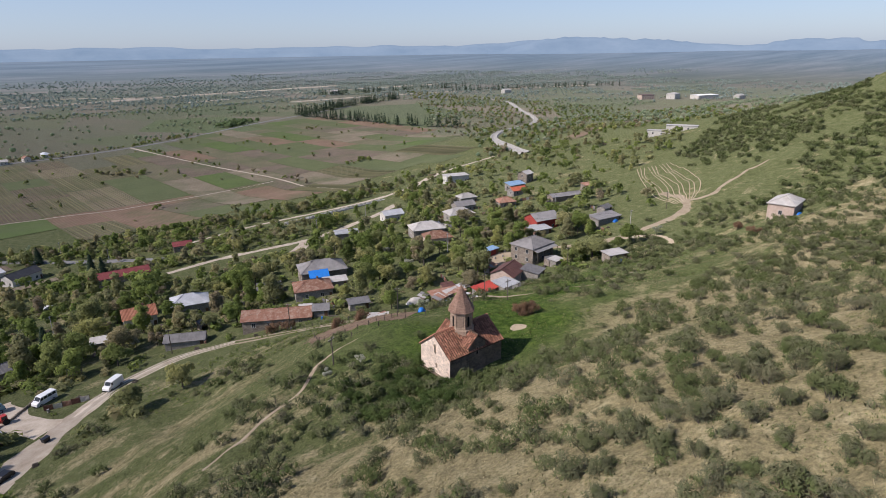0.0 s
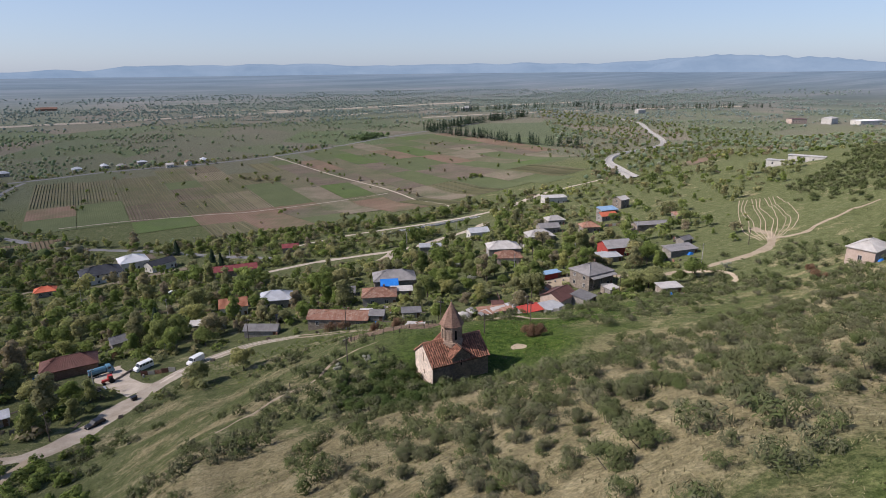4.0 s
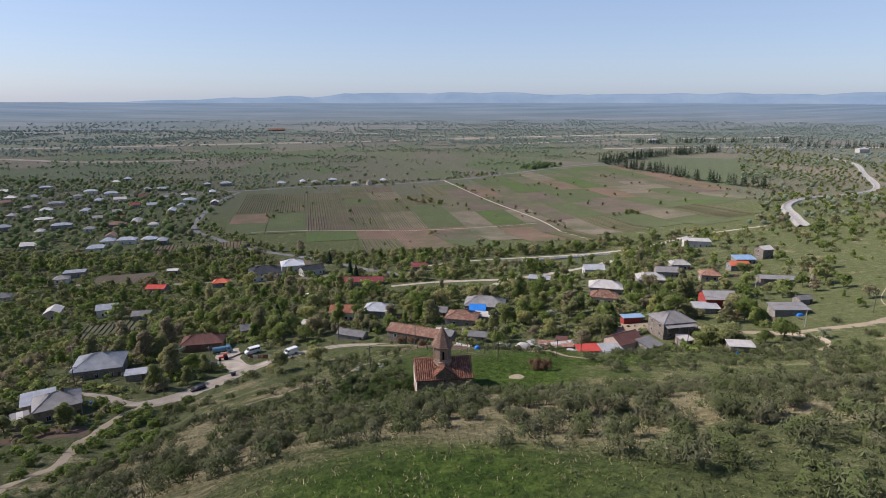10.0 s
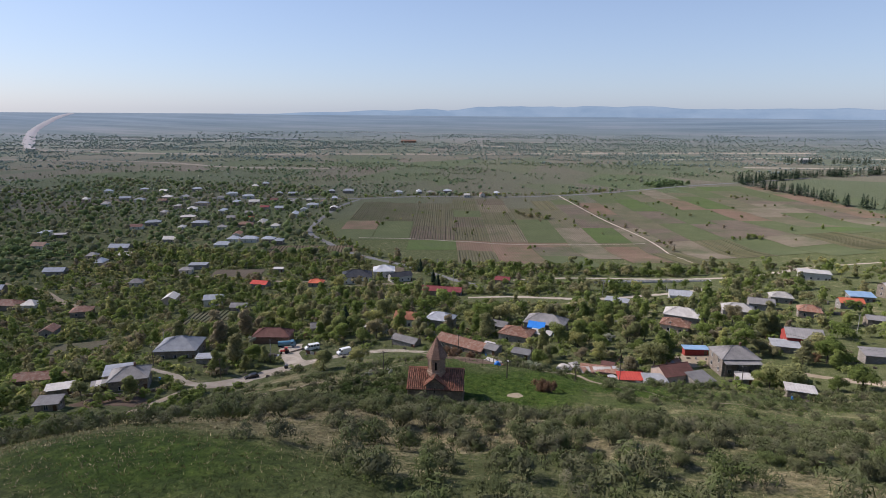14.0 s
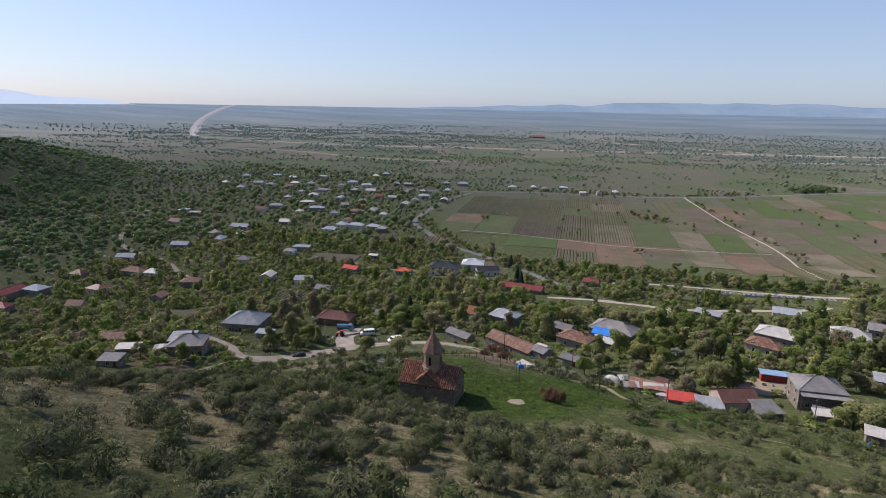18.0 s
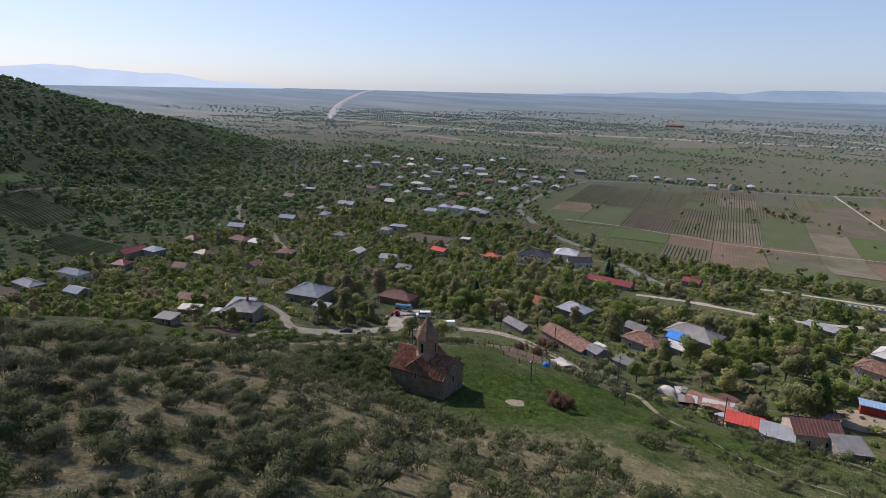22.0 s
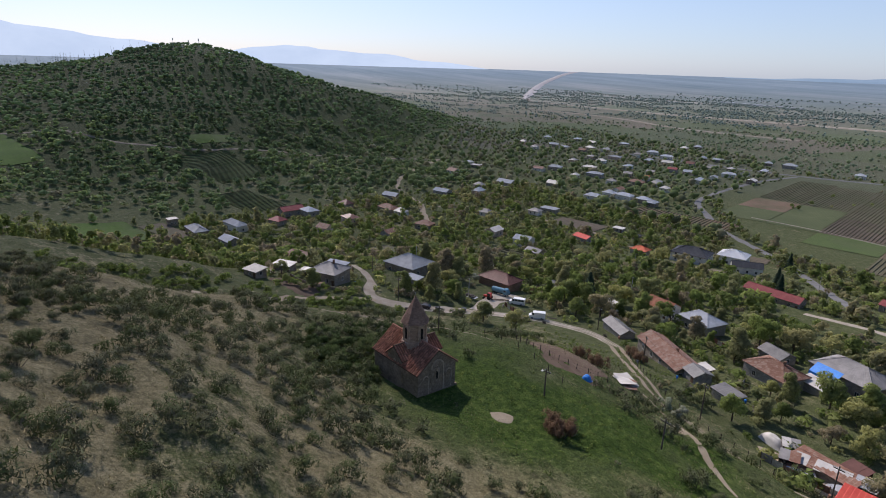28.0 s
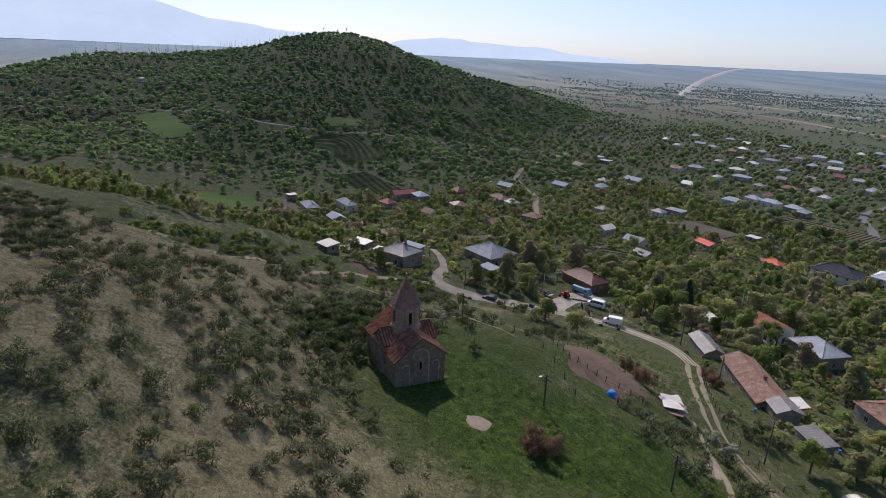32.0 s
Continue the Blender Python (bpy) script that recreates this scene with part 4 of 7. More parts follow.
village_house(-611, 684, 11.9, "white", "hip")
village_house(-572, 713, 11.8, "white", "hip")
village_house(-531, 701, 11.5, "pale", "gable")
village_house(-492, 728, 14.3, "white", "hip")
village_house(-534, 617, 14.3, "white", "gable")
village_house(-508, 611, 13.1, "steel", "hip")
village_house(-487, 642, 12.4, "pale", "hip")
village_house(-465, 648, 14.9, "pale", "gable")
village_house(-415, 690, 15.1, "white", "hip")
village_house(-424, 784, 9.7, "pale", "hip")
village_house(-421, 816, 10.9, "white", "hip")
village_house(-381, 672, 15.4, "white", "hip")
village_house(-350, 627, 13.7, "pale", "gable")
village_house(-349, 708, 8.7, "white", "hip")
village_house(-330, 712, 13.0, "white", "gable")
village_house(-283, 656, 8.8, "pale", "hip")
village_house(-283, 751, 8.8, "white", "hip")
village_house(-255, 680, 12.2, "white", "hip")
village_house(-411, 601, 17.0, "white", "hip")
village_house(-398, 556, 11.6, "pale", "hip")
village_house(-369, 614, 12.0, "white", "hip")
village_house(-353, 549, 13.4, "white", "hip")
village_house(-313, 580, 10.5, "maroon", "gable")
village_house(-295, 585, 11.9, "white", "gable")
village_house(-262, 612, 14.3, "white", "hip")
village_house(-259, 574, 9.4, "steel", "gable")
village_house(-386, 459, 15.2, "steel", "hip")
village_house(-390, 437, 12.2, "brown", "gable")
village_house(-370, 500, 15.7, "pale", "hip")
village_house(-335, 467, 17.0, "white", "hip")
village_house(-341, 441, 8.5, "pale", "hip")
village_house(-285, 471, 15.5, "rust", "hip")
village_house(-273, 487, 17.0, "pale", "hip")
village_house(-295, 501, 8.5, "red", "gable")
village_house(-258, 543, 14.6, "white", "hip")
village_house(-227, 594, 11.6, "pale", "gable")
village_house(-249, 467, 8.5, "pale", "hip")
village_house(-315, 380, 11.8, "pale", "gable")
village_house(-267, 418, 11.9, "rust", "gable")
village_house(-331, 332, 17.0, "white", "gable")
village_house(-306, 306, 10.6, "pale", "gable")
village_house(-308, 278, 10.2, "white", "hip")
village_house(-323, 250, 14.1, "white", "gable")
village_house(-254, 366, 15.3, "white", "hip")
village_house(-258, 393, 10.3, "white", "hip")
village_house(-243, 395, 15.2, "white", "hip")
village_house(-226, 399, 11.8, "white", "hip")
village_house(-213, 393, 9.9, "steel", "hip")
village_house(-245, 232, 8.5, "slate", "hip")
village_house(-230, 284, 12.7, "steel", "flat")
village_house(-167, 194, 10.3, "white", "gable")
village_house(-197, 197, 10.1, "pale", "gable")
village_house(-447, 380, 10.7, "white", "flat")
village_house(-428, 376, 11.2, "grey", "flat")
village_house(-400, 322, 12.0, "rust", "gable")
village_house(-331, 298, 8.5, "grey", "hip")
village_house(-325, 200, 13.3, "white", "gable")
village_house(-291, 176, 15.6, "rust", "hip")
village_house(-277, 178, 8.5, "pale", "hip")
village_house(-236, 170, 11.0, "rust", "hip")
village_house(-314, 153, 8.8, "brown", "hip")
village_house(-309, 121, 11.7, "white", "hip")
village_house(-298, 93, 9.5, "maroon", "hip")
village_house(-276, 136, 11.2, "brown", "hip")
village_house(-258, 108, 8.5, "rust", "gable")
village_house(-228, 137, 8.5, "rust", "gable")
village_house(-231, 269, 8.5, "grey", "hip")
village_house(-318, 502, 8.9, "grey", "gable")
village_house(-302, 452, 8.9, "grey", "hip")
village_house(-409, 646, 9.3, "grey", "hip")
village_house(-315, 540, 8.6, "grey", "gable")
village_house(-330, 646, 9.7, "brown", "gable")
village_house(-257, 639, 9.3, "rust", "gable")
village_house(-470, 605, 10.2, "rust", "gable")
village_house(-426, 571, 9.6, "grey", "hip")
village_house(-525, 566, 10.2, "grey", "hip")
village_house(-575, 593, 9.0, "pale", "hip")
village_house(-414, 522, 9.8, "grey", "hip")
village_house(-297, 634, 9.4, "grey", "hip")
village_house(-257, 752, 15.8, "white", "hip")
village_house(-179, 755, 11.1, "white", "hip")
village_house(-151, 774, 13.9, "white", "hip")
village_house(-130, 758, 11.0, "grey", "hip")
village_house(-107, 779, 12.1, "white", "hip")
village_house(-31, 773, 15.3, "white", "hip")
village_house(-73, 741, 8.5, "pale", "gable")
village_house(-51, 748, 8.5, "rust", "gable")
village_house(-291, 39, 18, "steel", "hip")
village_house(-298, 65, 18, "white", "hip")
village_house(-257, 48, 10.9, "white", "gable")
village_house(-325, 33, 5.6, "grey", "flat")
village_house(-318, 111, 16.6, "maroon", "gable")

# ---- roads, tracks, fields ----
ROADS = []


def smooth_line(pts, step):
    """Points along a smooth line through pts."""
    P = [np.array(p, float) for p in pts]
    P = [2 * P[0] - P[1]] + P + [2 * P[-1] - P[-2]]
    out = []
    for i in range(1, len(P) - 2):
        n = max(2, int(np.linalg.norm(P[i + 1] - P[i]) / step))
        for k in range(n):
            t = k / n
            out.append(0.5 * (2 * P[i] + (P[i + 1] - P[i - 1]) * t + (2 * P[i - 1] - 5 * P[i] + 4 * P[i + 1] - P[i + 2]) * t * t + (3 * P[i] - P[i - 1] - 3 * P[i + 1] + P[i + 2]) * t**3))
    out.append(P[-2])
    return np.array(out)


def ribbon(name, pts, width, mat, label, category="road", lift=0.07, step=1.6, ragged=0.25, across=5, kind="structure"):
    """A strip laid on the ground along a line; width is one number or one for each point."""
    c = smooth_line([(*p, w) for p, w in zip(pts, width if isinstance(width, (list, tuple)) else [width] * len(pts))], step)
    d = np.gradient(c[:, :2], axis=0)
    d /= np.linalg.norm(d, axis=1)[:, None] + 1e-9
    nrm = np.stack([-d[:, 1], d[:, 0]], -1)
    s = np.linspace(-0.5, 0.5, across)
    n = len(c)
    wob = 1 + ragged * value_noise(np.arange(n) * step / 4.0, np.full(n, 3.0 + len(name)), 8)
    xy = c[:, None, :2] + nrm[:, None, :] * (s[None, :] * (c[:, 2] * wob)[:, None])[..., None]
    z = gh(xy[..., 0], xy[..., 1]) + lift - 0.9 * lift * (np.abs(s) > 0.49)[None, :]
    v = np.concatenate([xy, z[..., None]], -1).reshape(-1, 3)
    i = np.arange(n * across).reshape(n, across)
    f = np.stack([i[:-1, :-1], i[1:, :-1], i[1:, 1:], i[:-1, 1:]], -1).reshape(-1, 4)[:, ::-1]
    ob = tagged(new(name, raw_mesh(name, v, f, [mat], None, True)), label, category, kind=kind)
    ROADS.append((c[:, :2], c[:, 2] / 2))
    return ob


def patch(name, x, y, rx, ry, turn, mat, label, lift=0.08, wobble=0.2, category="ground", rings=5, sides=28, kind="structure"):
    """A rounded piece of other ground, laid on the land."""
    c, s = math.cos(radians(turn)), math.sin(radians(turn))
    v, f = [(x, y)], []
    for k in range(1, rings + 1):
        for i in range(sides):
            a = 2 * math.pi * i / sides
            q = (k / rings) * (1 + wobble * float(value_noise(np.array(3 * math.cos(a) + x), np.array(3 * math.sin(a) + y), 9)))
            u, w = rx * q * math.cos(a), ry * q * math.sin(a)
            v.append((x + u * c - w * s, y + u * s + w * c))
    for i in range(sides):
        f.append((0, 1 + i, 1 + (i + 1) % sides, 1 + (i + 1) % sides))
        for k in range(rings - 1):
            a, b = 1 + k * sides, 1 + (k + 1) * sides
            f.append((a + i, b + i, b + (i + 1) % sides, a + (i + 1) % sides))
    xy = np.array(v)
    z = gh(xy[:, 0], xy[:, 1]) + lift
    z[-sides:] -= lift * 1.5
    me = bpy.data.meshes.new(name)
    me.from_pydata(np.column_stack([xy, z]).tolist(), [], [q if q[2] != q[3] else q[:3] for q in f])
    me.materials.append(mat)
    me.update()
    return tagged(new(name, me), label, category, kind=kind)


ribbon("road", [(-128, 57), (-113, 54), (-101, 50), (-91, 43.5), (-83, 43.5), (-75, 51), (-66, 64), (-58, 74), (-53, 79)], [2.8, 3, 3.2, 4.2, 6, 7.5, 7.5, 4.6, 2.6], M_ROAD, "pale gravel village road with a wide junction")
ribbon("road", [(-64, 71), (-70, 80), (-74, 90), (-76, 97)], [9, 8, 10, 9], M_ROAD, "gravel yard in front of the barn")
ribbon("road", [(-84, 42), (-88, 30), (-88, 15), (-86, -2), (-88, -20), (-95, -45)], 2.6, M_DIRT, "narrow dirt track down in the gully")
for o, wd in ((-1.9, 0.8), (-0.5, 1.1), (0.7, 0.9), (2.0, 0.8)):
    ribbon("wheel_rut", [(-59 - 0.6 * o, 72 + 0.8 * o), (-48 - 0.6 * o, 83 + 0.8 * o), (-36 - 0.3 * o, 88 + o), (-27, 87.5 + 0.8 * o), (-18 + 0.4 * o, 83 + 0.6 * o)], [2.2, wd, wd, wd * 0.9, wd], M_ROAD, "pale wheel rut of the village track", "track", 0.08, 1.2, 0.6)
for o in (-0.95, 0.95):
    ribbon("wheel_rut", [(-18 + o, 83 + o), (-9 + o, 74 + o), (0.6 * o, 65.5 + o), (9.6 + 0.6 * o, 58 + o), (20 + 0.4 * o, 52 + o), (32, 50 + o), (46, 49.5 + o), (62, 49 + o), (80, 47 + o)], [1.4, 1.2, 1, 1, 0.9, 0.9, 0.9, 0.8, 0.5], M_DIRT, "worn rut of the dirt track along the hill", "track", 0.07, 1.2, 0.5)
ribbon("road", [(12, 51), (22, 43.5), (30, 37.5), (40, 29), (52, 20), (66, 16), (84, 17)], [0.6, 1.0, 1.2, 0.9, 0.6, 0.5, 0.3], M_DIRT, "worn footpath across the slope")
ribbon("road", [(-45, 4), (-28.5, 12), (-17, 22), (-8, 24.5)], [0.5, 0.8, 0.7, 0.3], M_DIRT, "narrow path past the church terrace", step=1.2)
ribbon("road", [(96, 82), (108, 70), (122, 61), (134, 58), (148, 56), (162, 58), (176, 70), (186, 86)], [2.6, 3.2, 4, 4, 4.2, 3.6, 3.4, 4], M_DIRT, "wide dirt track past the sheds")
ribbon("road", [(122, 61), (128, 51), (124, 40), (116, 34)], [3, 2.6, 2, 1.2], M_DIRT, "branch of the dirt track")
ribbon("road", [(168, 63), (180, 58), (196, 60), (225, 58)], [2.4, 2.4, 1.8, 1], M_DIRT, "dirt track climbing the hillside")
for i in range(10):
    o = i * 2.7 - 9
    ribbon("wheel_rut", [(168 + 0.25 * o, 64 - 0.15 * o), (182 + 0.5 * o, 78 - 0.55 * o), (199 + 0.6 * o + 1.2 * (i % 2), 93 - 0.7 * o), (219 + 0.6 * o, 112 - 0.7 * o + 1.5 * (i % 3)), (241 + 0.5 * o, 133 - 0.55 * o)], 0.38, M_DIRT, "bare wheel rut winding over the grass", "track", 0.1)
ribbon("road", [(-14, 205), (9, 206), (30, 201), (52, 196), (70, 200), (86, 208), (108, 219), (128, 236)], 5, M_ROAD, "pale road through the village", lift=0.15)
ribbon("road", [(40, 179), (46, 187), (52, 196)], [9, 7, 5], M_ROAD, "pale road junction", lift=0.13)
ribbon("road", [(10, 262), (60, 268), (110, 271), (142, 274), (175, 287), (210, 312), (240, 324), (290, 330)], [3, 4, 5, 5.5, 6, 6, 5, 4], M_ROAD, "pale road along the edge of the fields", lift=0.2, step=4)
ribbon("road", [(-8, 240), (-40, 282), (-64, 310), (-90, 333), (-110, 348), (-140, 371), (-175, 414), (-209, 462), (-225, 560), (-229, 632), (-222, 690)], 5.5, M_ASPHALT, "grey village street along the fields", lift=0.25, step=5)
ribbon("road", [(-760, 600), (-520, 650), (-250, 692), (-140, 735), (-18, 753), (66, 786), (154, 842), (279, 942), (390, 1015), (560, 1130)], 7, M_ASPHALT, "country road across the plain", lift=0.5, step=9)
ribbon("road", [(-240, 180), (-266, 191), (-302, 212), (-336, 220), (-366, 232), (-390, 250), (-403, 264), (-436, 305), (-480, 362)], 4.5, M_DIRT, "pale dirt road bending up the hill", lift=0.4, step=4)
ribbon("road", [(-595, -78), (-568, -46), (-545, -2), (-519, 43), (-506, 81), (-500, 128), (-490, 182), (-486, 231), (-482, 283), (-481, 335), (-480, 362)], 3.5, M_DIRT, "farm track along the foot of the wooded hill", lift=0.5, step=5)
ribbon("road", [(-120, 262), (-150, 256), (-174, 266), (-205, 262), (-250, 258), (-290, 216)], 3, M_DIRT, "lane between gardens", lift=0.2, step=4)
ribbon("road", [(147, 340), (148, 372), (138, 477), (101, 604), (62, 782)], 2.6, M_ROAD, "pale field lane", lift=0.5, step=6)
ribbon("road", [(-148, 436), (-92, 440), (-42, 437), (53, 447), (132, 463)], 1.8, M_ROAD, "narrow lane between vineyards", lift=0.5, step=6)
ribbon("road", [(-1500, 1470), (-946, 1440), (-500, 1535), (-250, 1590), (-7, 1650), (420, 1790), (900, 1900)], 26, M_ROAD, "pale main road far out on the plain", lift=2.5, step=25)
ribbon("road", [(-1480, 1500), (-1590, 1600), (-1850, 1880), (-2300, 2400), (-2750, 3050), (-3100, 3600)], [16, 28, 42, 42, 42, 42], M_WAY, "pale swathe of a motorway under construction", lift=4.0, step=40)
for pts in ([(300, 1500), (700, 1650), (1200, 1700)], [(-300, 2150), (100, 1900), (240, 1790)], [(500, 1330), (880, 1350), (1500, 1250)], [(-1400, 1150), (-900, 1180), (-620, 1100), (-400, 1120)], [(-604, 2091), (-640, 1800), (-650, 1600)]):
    ribbon("road", pts, 12, M_ROAD, "pale farm track on the plain", lift=1.6, step=25)


M_CANAL = surface("stained_canal_concrete", (0.25, 0.235, 0.205), (0.44, 0.42, 0.38), 0.3, 0.85)


def channel(pts, w):
    """Concrete-lined canal: sloping sides and a bed."""
    c = smooth_line(pts, 4)
    d = np.gradient(c, axis=0)
    d /= np.linalg.norm(d, axis=1)[:, None]
    n = np.stack([-d[:, 1], d[:, 0]], -1)
    prof = [(-w * 0.8, -0.8), (-w * 0.5, 1.4), (-w * 0.42, 1.45), (-w * 0.2, 0.6), (w * 0.2, 0.6), (w * 0.42, 1.45), (w * 0.5, 1.4), (w * 0.8, -0.8)]
    v = []
    z0 = gh(c[:, 0], c[:, 1])
    for o, z in prof:
        v.append(np.column_stack([c + n * o, np.maximum(z0, gh(*(c + n * o).T)) + z]))
    v = np.stack(v, 1)
    i = np.arange(v.shape[0] * len(prof)).reshape(v.shape[0], -1)
    f = np.stack([i[:-1, :-1], i[:-1, 1:], i[1:, 1:], i[1:, :-1]], -1).reshape(-1, 4)
    ROADS.append((c, np.full(len(c), w * 0.8)))
    return tagged(new("canal", raw_mesh("canal", v.reshape(-1, 3), f, [M_CANAL])), "pale concrete-lined irrigation canal with raised banks", "canal", kind="structure")


channel([(303, 302), (335, 360), (375, 429), (450, 500), (540, 570), (660, 655), (760, 800), (865, 957), (900, 1090)], 7)
# ladder-like row of concrete beams beside the road
lad = thing("concrete_flume", 99, 256.5, float(gh(99, 256.5)) + 0.5, 11, "long concrete flume with cross beams beside the fields", "flume")
part("side_beam", Shape().box(-38, -1.6, -1.2, 38, -1.2, 0.7), M_CONCRETE, lad)
part("side_beam", Shape().box(-38, 1.2, -1.2, 38, 1.6, 0.7), M_CONCRETE, lad)
beam = Shape().box(-0.35, -1.2, 0.3, 0.35, 1.2, 0.65).mesh("cross_beam", M_CONCRETE)
for i in range(31):
    part("cross_beam", beam, None, lad).location = (-37.5 + i * 2.5, 0, 0)

# ---- fields of the plain ----


def field_mat(name, a, b, rows):
    k = Mat(name, 0.95)
    v = k.vec((1, 1, 1), -0.147)
    n = k.noise(v, 0.05, 5, 0.6)
    c = k.ramp(n, [(0.3, a), (0.7, b)])
    wv = k.t.nodes.new("ShaderNodeTexWave")
    wv.wave_type, wv.bands_direction = "BANDS", "X"
    wv.inputs["Scale"].default_value, wv.inputs["Distortion"].default_value = rows, 0.6
    k.link(v, wv.inputs["Vector"])
    c = k.mix(1.0, c, k.ramp(wv.outputs["Fac"], [(0, (0.9, 0.89, 0.87)), (1, (1.05, 1.06, 1.04))]), "MULTIPLY")
    c = k.mix(k.ramp(k.noise(v, 0.022, 6, 0.65), [(0.46, (0, 0, 0)), (0.66, (0.75, 0.75, 0.75))]), c, (0.105, 0.122, 0.058))
    c = k.mix(1.0, c, k.ramp(k.noise(v, 0.9, 4, 0.7), [(0.3, (0.74, 0.74, 0.74)), (0.7, (1.2, 1.2, 1.2))]), "MULTIPLY")
    k.color(c)
    return k.m


FIELDS = [field_mat("tilled_soil", (0.140, 0.112, 0.082), (0.190, 0.152, 0.112), 0.12),
          field_mat("vineyard_ground", (0.140, 0.130, 0.078), (0.180, 0.158, 0.100), 0.11),
          field_mat("young_crop", (0.104, 0.124, 0.056), (0.136, 0.150, 0.072), 0.2),
          field_mat("stubble", (0.190, 0.158, 0.110), (0.250, 0.208, 0.148), 0.15),
          field_mat("reddish_soil", (0.190, 0.128, 0.088), (0.245, 0.168, 0.118), 0.14),
          field_mat("green_meadow", (0.090, 0.128, 0.042), (0.122, 0.156, 0.056), 0.3)]
FIELDS.append(field_mat("hill_meadow", (0.058, 0.118, 0.016), (0.092, 0.158, 0.026), 0.3))
FIELDS.append(field_mat("hill_vineyard", (0.055, 0.088, 0.024), (0.090, 0.122, 0.038), 0.12))
M_VINE = foliage("vine_rows_leaves", [(0, (0.150, 0.155, 0.085)), (1, (0.185, 0.175, 0.110))], "attribute", 0.3)
UX, UY = np.array((-0.145, 0.989)), np.array((0.989, 0.145))
FO = np.array((136.0, 335.0))


def plot(u0, u1, v0, v1, mat, label, inset=0.3, lift=0.3, org=FO, ax=UX, ay=UY):
    nu, nv = max(2, int((u1 - u0) / 9)), max(2, int((v1 - v0) / 9))
    u, v = np.meshgrid(np.linspace(u0 + inset, u1 - inset, nu + 1), np.linspace(v0 + inset, v1 - inset, nv + 1), indexing="ij")
    xy = org + u[..., None] * ax + v[..., None] * ay
    z = gh(xy[..., 0], xy[..., 1]) + lift
    i = np.arange(z.size).reshape(z.shape)
    f = np.stack([i[:-1, :-1], i[:-1, 1:], i[1:, 1:], i[1:, :-1]], -1).reshape(-1, 4)[:, ::-1]
    return tagged(new("field", raw_mesh("field", np.concatenate([xy, z[..., None]], -1).reshape(-1, 3), f, [mat], None, True)), label, "field", kind="structure")


NAMES = ["bare tilled field", "vineyard ground with pruned rows", "field of young green crop", "dry stubble field", "reddish ploughed field", "bright green meadow strip"]
VINES = []
# the edges of the farmed plain: the village street, the near hedge and the country road
STREET_Y, STREET_X = (330, 371, 414, 462, 560, 690), (-85, -140, -175, -209, -225, -222)
NEAR_X, NEAR_Y = (-180, -120, -80, -40, 60, 136, 250, 400), (400, 366, 348, 330, 300, 300, 318, 390)
FARROAD_X, FARROAD_Y = (-250, -140, -18, 66, 154, 279, 390, 560), (692, 735, 753, 786, 842, 942, 1015, 1130)
rng = random.Random(21)
vb = [-372, -330, -292, -254, -216, -170, -136, -98, -60, -30, 4, 34, 62, 96, 128, 164, 204, 244, 290, 330, 372]
for a, b in zip(vb, vb[1:]):
    u = -64 + rng.uniform(0, 8)
    while u < 700:
        du = rng.uniform(40, 120)
        if u < 132 < u + du:
            du = max(8.0, 132 - u)
        ctr = FO + (u + du / 2) * UX + (a + b) / 2 * UY
        left_ok = ctr[0] - (b - a) / 2 > np.interp(ctr[1], STREET_Y, STREET_X) + 6
        near_ok = ctr[1] - du / 2 > np.interp(ctr[0], NEAR_X, NEAR_Y)
        right_ok = ctr[0] < 335 + 0.55 * (ctr[1] - 430)
        far_ok = ctr[1] + du / 2 < np.interp(ctr[0], FARROAD_X, FARROAD_Y) - 2
        if left_ok and near_ok and right_ok and far_ok:
            west = ctr[0] < 40
            k = rng.choices(range(6), (2, 8, 1.2, 1.2, 0.8, 0.5) if west else (3, 2, 4, 3, 3, 0.9))[0]
            plot(u, u + du, a, b, FIELDS[k], NAMES[k])
            if west and k in (0, 1, 3) or k == 1 and ctr[1] < 520:
                VINES.append((u + 2, u + du - 2, a + 2, b - 2))
        u += du
rows_v, rows_f, rows_t = [], [], []


def vine_rows(u0, u1, v0, v1, org=FO, ax=UX, ay=UY, gap=2.6):
    for v in np.arange(v0, v1, gap):
        n = max(2, int((u1 - u0) / 14))
        uu = np.linspace(u0, u1, n + 1)
        xy = org + uu[:, None] * ax + v * ay
        z = gh(xy[:, 0], xy[:, 1]) + 0.3
        base = len(rows_t)
        for (px, py), pz in zip(xy, z):
            for o, hgt in ((-0.25, 0.0), (0.0, 0.55), (0.25, 0.0)):
                rows_v.append((px + o * ay[0], py + o * ay[1], pz + hgt))
                rows_t.append((px * 0.13 + py * 0.07) % 1)
        for i in range(n):
            q = base + 3 * i
            rows_f.extend([(q, q + 1, q + 4, q + 3), (q + 1, q + 2, q + 5, q + 4)])


for edge in VINES:
    vine_rows(*edge)
AX, AY = np.array((0.97, 0.24)), np.array((-0.24, 0.97))
for cx, cy, l, w in ((-150, 165, 30, 26), (-172, 375, 78, 30), (-458, 108, 74, 46), (-363, 97, 52, 30)):
    vine_rows(-w / 2, w / 2, -l / 2, l / 2, np.array((cx, cy)), AY, AX, 2.8)
tagged(new("vine_rows", raw_mesh("vine_rows", rows_v, rows_f, [M_VINE], dict(tint=rows_t))), "long rows of pruned vines in the plain", "vines", kind="stuff")
